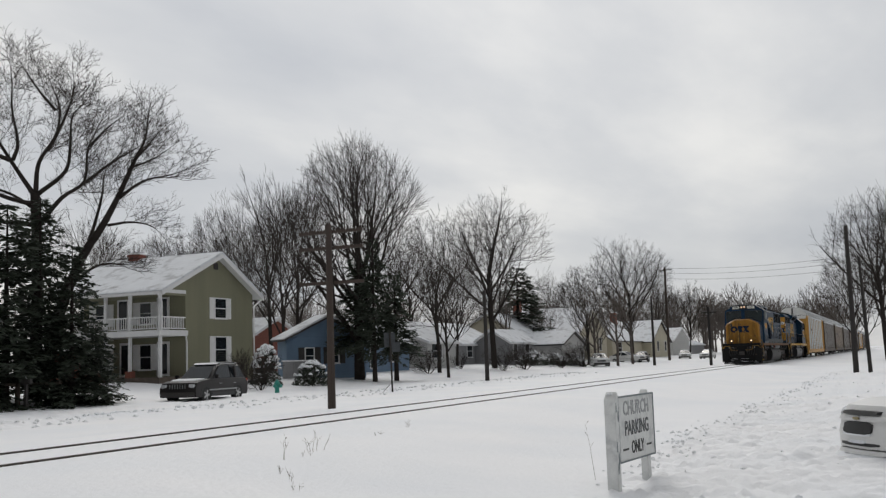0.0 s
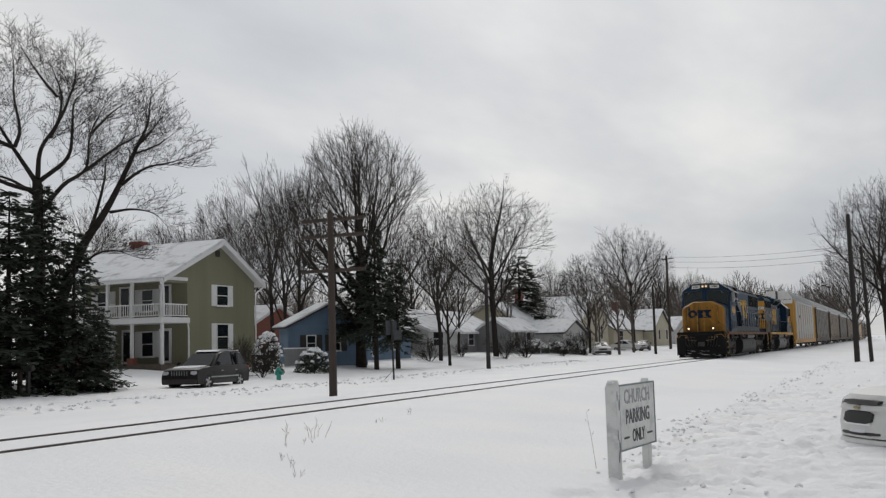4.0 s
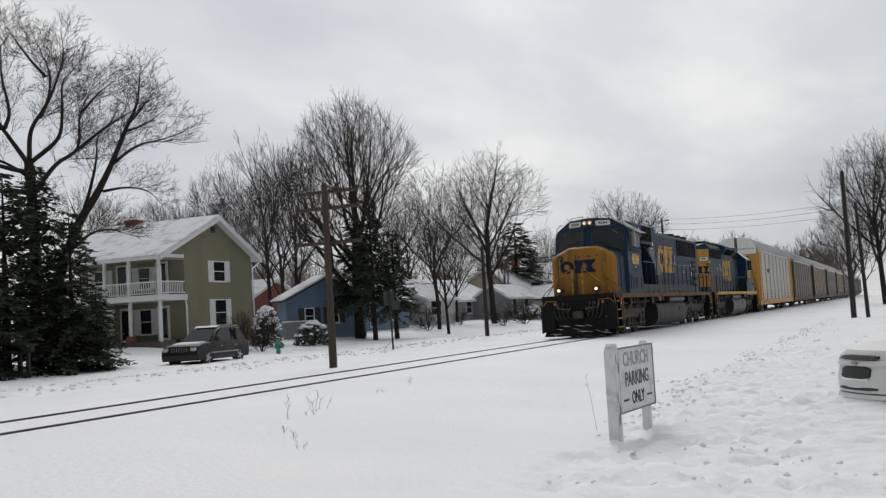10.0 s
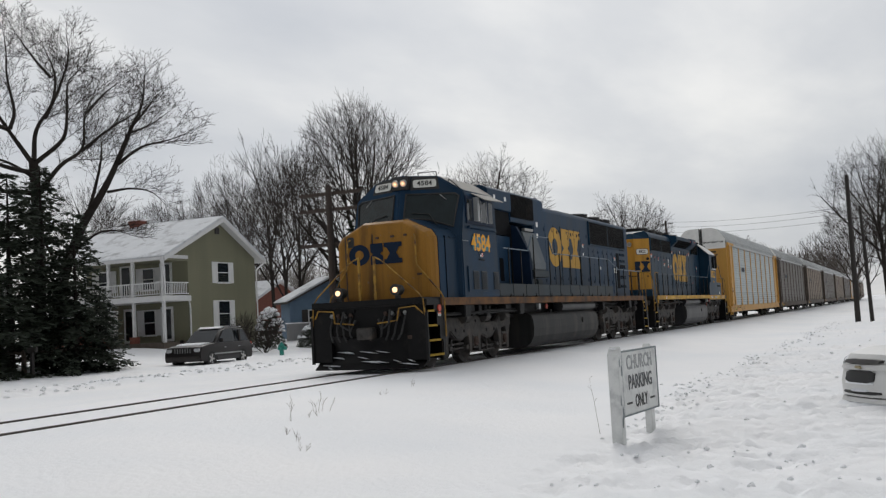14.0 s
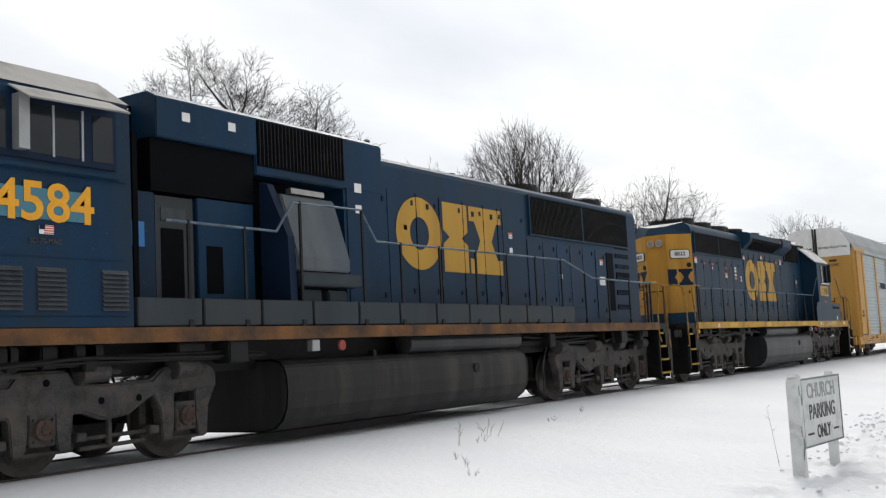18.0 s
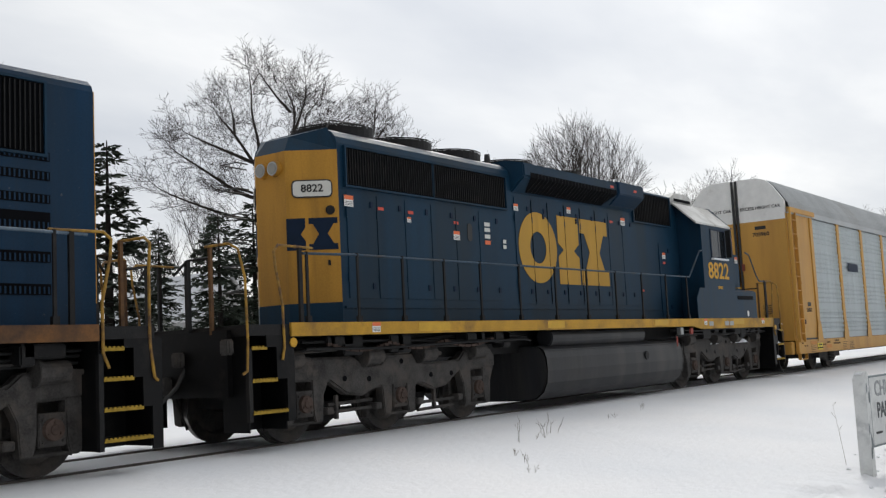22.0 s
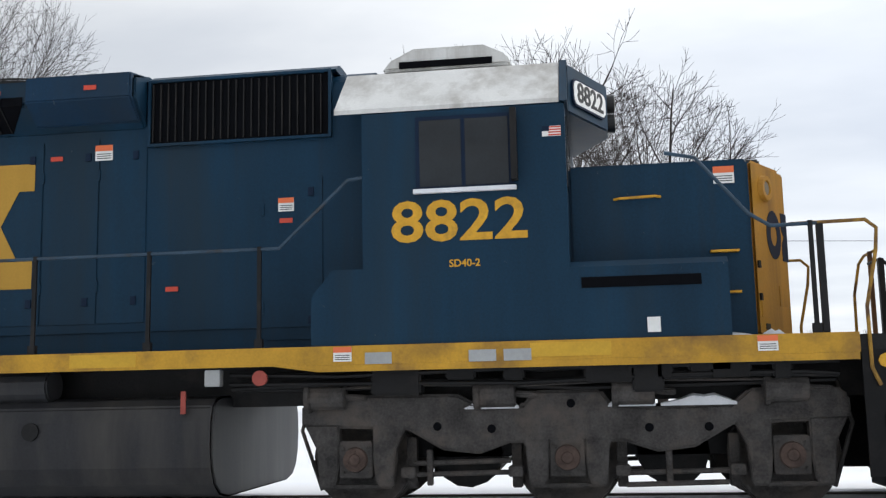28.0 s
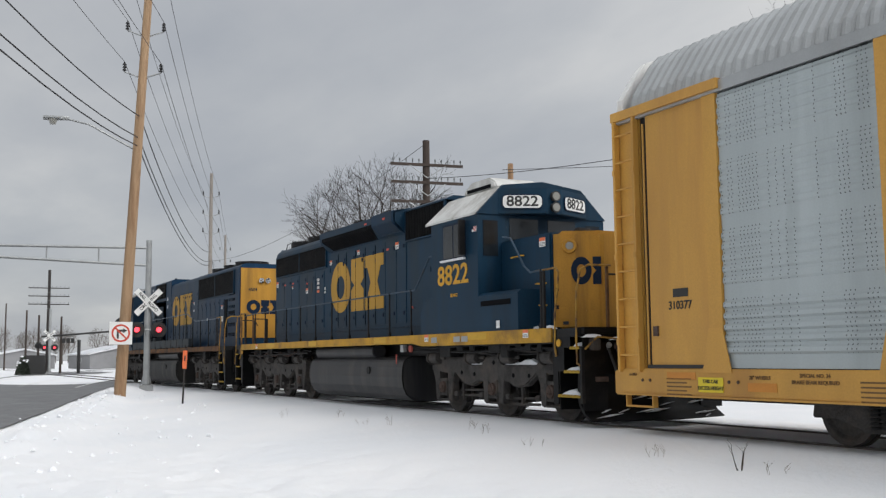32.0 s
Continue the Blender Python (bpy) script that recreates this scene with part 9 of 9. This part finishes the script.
car("sedan", *polar(-77.0, 140), 10, "snow-covered car beside a house", PAINT_DARK, 4.6, 1.8, 1.4, "sedan")
car("sedan", *polar(-79.3, 170), 8, "snowy parked sedan far along the street", PAINT_WHITE, 4.6, 1.8, 1.45, "sedan")
car("sedan", *polar(-80.5, 165), 0, "white parked car far along the street", PAINT_WHITE, 4.8, 1.8, 1.5, "sedan")


def near_sedan():
    """The white sedan whose rounded nose stands at the edge of the trodden snow."""
    ob = car("sedan", 16.72, -1.42, -57, "white sedan with a dark split grille standing in deep snow", PAINT_WHITE, 4.8, 1.85, 1.46, "sedan", snow=False, front_dark=False, sink=0.15, blunt=False)
    l = 2.4

    def strip(name, z0, z1, half, mat, parent, out=0.012, lean=0.03, label=""):
        rings = []
        for i in range(13):
            y = half * (-1 + i / 6)
            x = -l + nose_back(y / 0.925) - out
            k = 1 - 0.35 * max(0, abs(i - 6) - 4) / 2
            zm = (z0 + z1) / 2
            rings.append([(x, y, zm - (zm - z0) * k), (x + lean, y, zm + (z1 - zm) * k), (x + lean + 0.1, y, zm + (z1 - zm) * k), (x + 0.1, y, zm - (zm - z0) * k)])
        return part(name, M().loft(rings), mat, parent, label)
    strip("upper_grille", 0.735, 0.795, 0.42, INK, ob)
    strip("lower_grille", 0.475, 0.64, 0.34, INK, ob, 0.055)
    strip("grille_bar", 0.65, 0.725, 0.60, PAINT_WHITE, ob, 0.016)
    part("badge", M().box(-l - 0.035, -l - 0.01, -0.075, 0.075, 0.668, 0.708), DULL_GOLD, ob, "plain gold badge", bevel=0.01)
    strip("lower_intake", 0.315, 0.375, 0.46, INK, ob, 0.045)
    strip("grille_snow", 0.455, 0.495, 0.33, SNOW_PACKED, ob, 0.07, label="snow caked along the grille")
    strip("intake_snow", 0.35, 0.39, 0.20, SNOW_PACKED, ob, 0.055)
    strip("bumper_lip", 0.20, 0.26, 0.80, PAINT_WHITE, ob, 0.05)
    for s in (-1, 1):
        rings = []
        for i in range(7):
            y = s * (0.62 + 0.05 * i)
            x = -l + nose_back(y / 0.925) - 0.006
            z0, z1 = 0.66 - 0.02 * i * 0.3, 0.76 + 0.025 * i * 0.4
            rings.append([(x, y, z0), (x + 0.04, y, z1), (x + 0.14, y, z1 + 0.01), (x + 0.1, y, z0)])
        head = part("headlight", M().loft(rings), LENS, ob, "clear swept-back headlight")
    part("hood_snow", M().loft([[(-l + 0.5 + 0.15 * (y / 0.7) ** 2, y, 0.885), (-l + 0.75, y, 0.945), (-1.3, y, 0.985), (-1.05, y, 0.96)] for y in (-0.7, -0.4, 0, 0.4, 0.7)]), SNOW, ob, "thin snow on the bonnet", smooth=True)
    rng = random.Random(6)
    rings = []
    for i in range(17):
        y = -1.0 + i * 0.125
        x = -l + nose_back(min(1.0, abs(y) / 0.925)) - 0.02
        h = rng.uniform(0.16, 0.28)
        rings.append([(x - 0.5, y, -0.15), (x - 0.22, y, 0.05), (x - 0.05, y, 0.10 + h * 0.4), (x + 0.12, y, 0.12 + h * 0.4), (x + 0.2, y, -0.15)])
    part("snow_collar", M().loft(rings), SNOW_PACKED, ob, smooth=True)


near_sedan()


# ---- the crossing and the overhead line ----
def wire(name, p, q, sag, r=0.012, parts=14, parent=None, mat=None):
    p, q = Vector(p), Vector(q)
    pts = []
    for i in range(parts + 1):
        f = i / parts
        v = p.lerp(q, f)
        v.z -= sag * 4 * f * (1 - f)
        pts.append(v)
    m = M()
    rings = []
    for i, v in enumerate(pts):
        d = (pts[min(i + 1, parts)] - pts[max(i - 1, 0)]).normalized()
        u = d.cross(Vector((0, 0, 1))).normalized()
        s = u.cross(d)
        rings.append([v + (u * math.cos(a) + s * math.sin(a)) * r for a in (0, 1.571, 3.142, 4.712)])
    return thing("overhead_wire", Matrix(), "black overhead wire strung between poles", "wire", "overhead wires", m=m.loft(rings), mats=mat or WIRE)


def line_pole(x, y, height, label, lamp=False, lean=(0, 0), r=0.19, mat=None):
    z = gz(x, y, False)
    ob = thing("utility_pole", pose(x, y, z - 0.1, 0, 0, 73 + 0), label, "utility pole", "poles")
    shaft = part("shaft", M().loft([[(lean[0] * f + (r * (1 - 0.35 * f)) * math.cos(a), lean[1] * f + (r * (1 - 0.35 * f)) * math.sin(a), height * f) for a in [k * math.pi / 7 for k in range(14)]] for f in (0, 0.25, 0.5, 0.75, 1.0)]), mat or POLE_FRESH, ob, smooth=True)
    tips = []
    for k, h in enumerate((height - 2.05, height - 3.55, height - 5.05)):
        f = h / height
        for s in (-1, 1):
            c = Vector((lean[0] * f, lean[1] * f, h))
            e = c + Vector((s * 0.62, 0, 0.22))
            arm = part("bracket", M().tube(c, e, 0.03, 0.025, 8), DULL, shaft)
            m = M().tube(e, e + Vector((0, 0, 0.34)), 0.028, seg=8)
            for j in range(3):
                m.tube(e + Vector((0, 0, 0.05 + j * 0.1)), e + Vector((0, 0, 0.10 + j * 0.1)), 0.075, 0.05, 10)
            part("insulator", m, WIRE, arm)
            tips.append(e + Vector((0, 0, 0.36)))
    for h in (height - 6.4, height - 7.15, height - 7.45):
        tips.append(Vector((lean[0] * h / height, 0.2, h)))
    if lamp:
        h = height - 7.65
        f = h / height
        c = Vector((lean[0] * f, lean[1] * f, h))
        part("lamp_arm", M().pipe([c, c + Vector((-0.8, -0.1, 0.42)), c + Vector((-1.6, -0.2, 0.85)), c + Vector((-2.3, -0.25, 1.0))], 0.035), DULL, ob)
        head = part("lamp_head", M().loft([[(c.x - xx, c.y - 0.27 + k * w * 0.14, c.z + 1.02 + zz * 0.09) for k, zz in ((-1, 0), (-0.6, 0.8), (0.6, 0.8), (1, 0), (0.6, -0.7), (-0.6, -0.7))] for xx, w in ((2.25, 0.4), (2.5, 0.9), (2.95, 1.0), (3.1, 0.6))]), DULL, ob, bevel=0.01)
        part("lamp_bowl", M().tube((c.x - 2.78, c.y - 0.27, c.z + 0.80), (c.x - 2.78, c.y - 0.27, c.z + 0.97), 0.09, 0.16, 14), LAMP_DIM, head)
    mw = ob.matrix_basis
    return ob, [mw @ t for t in tips]


p0, w0 = line_pole(5.6, -8.6, 16.2, "pale wooden pole behind the footpath")
p1, w1 = line_pole(*polar(80.2, 36.6), 16.2, "tall pale wooden utility pole with a street lamp, leaning slightly", True, (0.75, 0.1), r=0.2)
p2, w2 = line_pole(*polar(75.6, 84), 16.6, "tall grey weathered utility pole beyond the crossing", mat=POLE_GREY)
p3, w3 = line_pole(*polar(74.8, 126), 16.4, "distant grey utility pole", mat=POLE_GREY)
for a, b in ((w0, w1), (w1, w2), (w2, w3)):
    for i, (p, q) in enumerate(zip(a, b)):
        wire("overhead_wire", p, q, 0.7 if i < 6 else 1.3, 0.011 if i < 6 else 0.022)
wire("overhead_wire", w2[7], (-30.2, 15.0, 8.3), 0.9, 0.012)
for dz in (0.0, 0.7, 1.5):
    wire("overhead_wire", (147, 30, 13.2 - dz), (104.0, 2.0, 9.8 - dz * 0.8), 0.5, 0.016)
wire("overhead_wire", (-7.05, 15.42, 5.4), (-30.2, 15.0, 7.1), 0.4, 0.01)
wire("overhead_wire", (12.0, 45.0, 7.2), (-38.0, 22.6, 9.3), 0.9, 0.012)

RED_LIGHT = glowing("signal_red", (1.0, 0.05, 0.07), 2.2)


def flasher(parent, x, z, y, lit=True):
    m = M().lathe([(0.30, 0), (0.30, 0.012), (0.01, 0.012), (0.01, 0)], x, z, 24)
    for i, v in enumerate(m.v):
        m.v[i] = (v[0], v[1] + y, v[2])
    plate = part("backplate", m, INK, parent)
    part("lens", M().tube((x, y - 0.05, z), (x, y - 0.02, z), 0.10, seg=18), RED_LIGHT if lit else INK, plate)
    part("visor", M().tube((x, y - 0.22, z + 0.02), (x, y - 0.02, z + 0.02), 0.15, 0.15, 18, caps=False), INK, plate)


def crossing_mast(x, y, turn, arm, label, scale=1.0, lit=(True, True)):
    z = gz(x, y, False)
    ob = thing("crossing_signal", pose(x, y, z, 0, 0, turn), label, "crossing signal", "crossing signals")
    part("mast", M().tube((0, 0, 0), (0, 0, 5.95), 0.13, 0.11, 14), DULL, ob)
    part("base", M().box(-0.25, 0.25, -0.25, 0.25, -0.2, 0.25).tube((0, 0, 0.25), (0, 0, 0.6), 0.2, 0.15, 12), DULL, ob, bevel=0.03)
    for k, word in ((1, "RAIL   ROAD"), (-1, "CROSSING")):
        m0 = pose(0, -0.16 - (0.012 if k > 0 else 0), 3.48, 0, 45 * k, 0)
        blade = part("crossbuck_blade", M().box(-0.66, 0.66, -0.008, 0.0, -0.12, 0.12), WHITE, ob, at=m0)
        write("word", word, 0.185, INK, blade, pose(0, -0.01, 0), 0.95)
    head = part("flasher_arm", M().tube((-0.42, -0.1, 2.40), (0.42, -0.1, 2.40), 0.035, seg=8), DULL, ob)
    for s, on in zip((-1, 1), lit):
        flasher(head, s * 0.42, 2.40, -0.2, on)
    flasher(head, -0.95, 2.6, 0.0, False)
    if arm:
        beam = part("cantilever", M().tube((0, 0, 5.65), (-arm, 0, 5.55), 0.05, seg=8).tube((0, 0, 4.95), (-arm, 0, 5.3), 0.05, seg=8), DULL, ob)
        n = int(arm / 1.6)
        for i in range(n + 1):
            f = i / n
            part("strut", M().tube((-arm * f, 0, 5.65 - 0.1 * f), (-arm * f, 0, 4.95 + 0.35 * f), 0.03, seg=6), DULL, beam)
    return ob


crossing_mast(*polar(78.85, 42.0), 84, 9.5, "steel crossing signal with crossbuck, red lamps and cantilever over the street")


def turn_sign():
    x, y = polar(80.2, 36.3)
    ob = thing("no_turn_sign", pose(x + 0.25, y - 0.05, gz(x, y, False) + 1.72, 0, 0, 80), "square white no-right-turn sign with red ring on a pole", "road sign")
    plate = part("plate", M().box(-0.37, 0.37, -0.012, 0, 0, 0.76), WHITE, ob, bevel=0.004)
    m = M()
    loop = [[(0.30 * math.cos(a), -0.014, 0.38 + 0.30 * math.sin(a)), (0.30 * math.cos(a), -0.018, 0.38 + 0.30 * math.sin(a)), (0.24 * math.cos(a), -0.018, 0.38 + 0.24 * math.sin(a)), (0.24 * math.cos(a), -0.014, 0.38 + 0.24 * math.sin(a))] for a in [2 * math.pi * i / 32 for i in range(33)]]
    part("ring", m.loft(loop, caps=False), RED, plate)
    m = M().box(-0.13, -0.06, -0.017, -0.013, 0.2, 0.48)
    m.box(-0.13, 0.08, -0.017, -0.013, 0.43, 0.50)
    m.prism([(0.08, 0.38), (0.20, 0.465), (0.08, 0.55)], -0.017, -0.013, "y")
    part("arrow", m, INK, plate)
    part("slash", M().box(-0.27, 0.27, -0.003, 0.003, -0.028, 0.028), RED, plate, at=pose(0, -0.021, 0.38, 0, 45, 0))


turn_sign()
x, y = polar(76.95, 31.4)
marker = thing("marker_post", pose(x, y, gz(x, y, False) - 0.1, 0, 2, 70), "thin dark stake with an orange marker plate", "marker post")
part("stake", M().box(-0.025, 0.025, -0.02, 0.02, 0, 1.2), POLE_DARK, marker)
part("plate", M().box(-0.065, 0.065, -0.035, -0.02, 1.12, 1.66), ORANGE, marker, bevel=0.01)
part("fine_print", M().box(-0.02, 0.02, -0.038, -0.035, 1.35, 1.5), INK, marker)

# far side of the crossing
crossing_mast(*polar(83.75, 100), 84, 0, "distant crossing signal with red lamps")
fx, fy = polar(83.85, 108)
pole(fx, fy, 10.2, 0.19, POLE_DARK, "distant telegraph pole with three crossarms", arms=(8.4, 7.6, 6.8), turn=85, half=1.9)
for az, d, h in ((84.9, 115, 6.5), (85.9, 150, 9.0), (86.4, 160, 8.0), (83.2, 105, 5.5), (84.3, 102, 5.5)):
    fx, fy = polar(az, d)
    pole(fx, fy, h, 0.12, POLE_WOOD, "thin distant street pole")
fx, fy = polar(82.3, 105)
gan = thing("signal_gantry", pose(fx, fy, gz(fx, fy, False) + 0.0, 0, 0, 85), "dark signal beam on a post beyond the crossing", "traffic signal")
part("post", M().tube((0, 0, 0), (0, 0, 3.2), 0.16, seg=10), INK, gan)
part("beam", M().tube((-3.4, 0, 3.5), (4.0, 0, 4.1), 0.09, seg=8), INK, gan)
for bx in (-1.4, -1.0, -0.6):
    part("signal_box", M().box(bx - 0.16, bx + 0.16, -0.15, 0.15, 2.9, 3.35), INK, gan, bevel=0.03)
gable_house("house", -190.0, -165.0, 24.0, 36.0, 0.4, 2.2, 3.5, "x", SIDING_GREY, "low grey building with a snowy roof beyond the crossing", board=False, pane_rows=[(-176, 0.9, 3, 1.1, "y", 24.0, None)])
gable_house("house", -210.0, -192.0, 12.0, 22.0, 0.4, 2.2, 3.2, "x", SIDING_GREY, "grey building far down the street", board=False)
gable_house("house", -250.0, -220.0, 6.0, 16.0, 0.4, 2.6, 4.0, "x", SIDING_GREY, "grey building far down the street", board=False)
fx, fy = polar(84.55, 100)
bin_ob = thing("utility_cabinet", pose(fx, fy, gz(fx, fy, False)), "black utility cabinet on the snowy verge", "cabinet")
part("body", M().box(-0.6, 0.6, -1.0, 1.0, 0, 1.7), INK, bin_ob, bevel=0.04)
leafy_bush(*polar(85.0, 98), 0.6, 1.7, 44, NEEDLE, "small evergreen shrub by the crossing", 0.08)
# beyond the train, towards the middle of the pan
gable_house("house", -62.0, -38.0, 88.0, 98.0, 0.7, 6.2, 9.0, "x", material("brown_brick", (0.15, 0.10, 0.08), 0.85, vary=0.2, scale=5), "long brown building behind bare trees", board=False)
gable_house("house", -44.0, -26.0, 58.0, 68.0, 0.7, 2.6, 4.0, "x", SIDING_WHITE, "low pale house under a thick snowy roof", board=False)


# ---- clods of trodden and ploughed snow ----
def snow_clods():
    rng = random.Random(12)
    m = M()

    def clod(x, y, s):
        z = gz(x, y)
        a = rng.uniform(0, 6.28)
        rings = []
        for q, dz in ((1.0, -0.35), (0.9, 0.25), (0.5, 0.55), (0.12, 0.65)):
            rings.append([(x + s * q * math.cos(a + t) * rng.uniform(0.6, 1.3), y + s * q * math.sin(a + t) * rng.uniform(0.6, 1.3), z + s * dz * rng.uniform(0.6, 1.3)) for t in (0, 1.05, 2.09, 3.14, 4.19, 5.24)])
        m.loft(rings)

    for i in range(260):                            # the trodden lot by the parking sign
        x = 9.5 + 40 * rng.random() ** 2
        clod(x, rng.uniform(-1.5, 3.6) + 0.25 * math.sin(x), rng.uniform(0.012, 0.035) * (1 + x / 60))
    for i in range(500):                            # its edge
        x = 13.8 + 52 * rng.random() ** 1.5
        clod(x, 3.5 + rng.gauss(0, 0.22) + 0.2 * math.sin(x * 0.7), rng.uniform(0.014, 0.045))
    for i in range(700):                            # ploughed ridge along the far street
        clod(rng.uniform(18, 75), 22.3 + rng.gauss(0, 0.7), rng.uniform(0.03, 0.10))
    for i in range(420):                           # verge by the asphalt
        s, r = rng.uniform(12, 50), rng.uniform(0.0, 4.6) if rng.random() < 0.5 else 4.0 + rng.gauss(0, 0.4)
        p = ROAD_WAY * s + ROAD_SIDE * r
        if p.y < 7.5:
            clod(p.x, p.y, rng.uniform(0.02, 0.07))
    thing("snow_clods", Matrix(), "loose clods of trodden and ploughed snow", "snow", kind="stuff", m=m, mats=SNOW)


snow_clods()



# ---- what moves ----
TRAIN_X = [(0, 121.81), (1.5, 114.80), (3, 108.00), (4.5, 101.30), (6.5, 92.78), (8, 86.40), (9.5, 79.66), (11, 73.24), (12.5, 66.73), (13.5, 62.44), (15.5, 53.75), (17, 47.39), (18.5, 40.91), (20, 34.13), (21.5, 27.61), (23, 21.06), (24.5, 14.55), (26.5, 5.86), (28.5, -2.36), (30, -8.82), (31, -13.04), (32, -17.25)]


def train_at(t):
    """Where the train's mark stands at t seconds."""
    for (a, xa), (b, xb) in zip(TRAIN_X, TRAIN_X[1:]):
        if t <= b:
            return xa + (xb - xa) * (t - a) / (b - a)
    return TRAIN_X[-1][1]


def motions():
    for ob, place in ROLLING:
        walk(ob, [(t, pose(place + x, TRACK_Y, 0)) for t, x in TRAIN_X])
    steps = [i * 32 / 224 for i in range(225)]
    for wheelset, base, radius in WHEELSETS:
        walk(wheelset, [(t, base @ Matrix.Rotation((train_at(t) - train_at(0)) / radius, 4, "Y")) for t in steps])


motions()
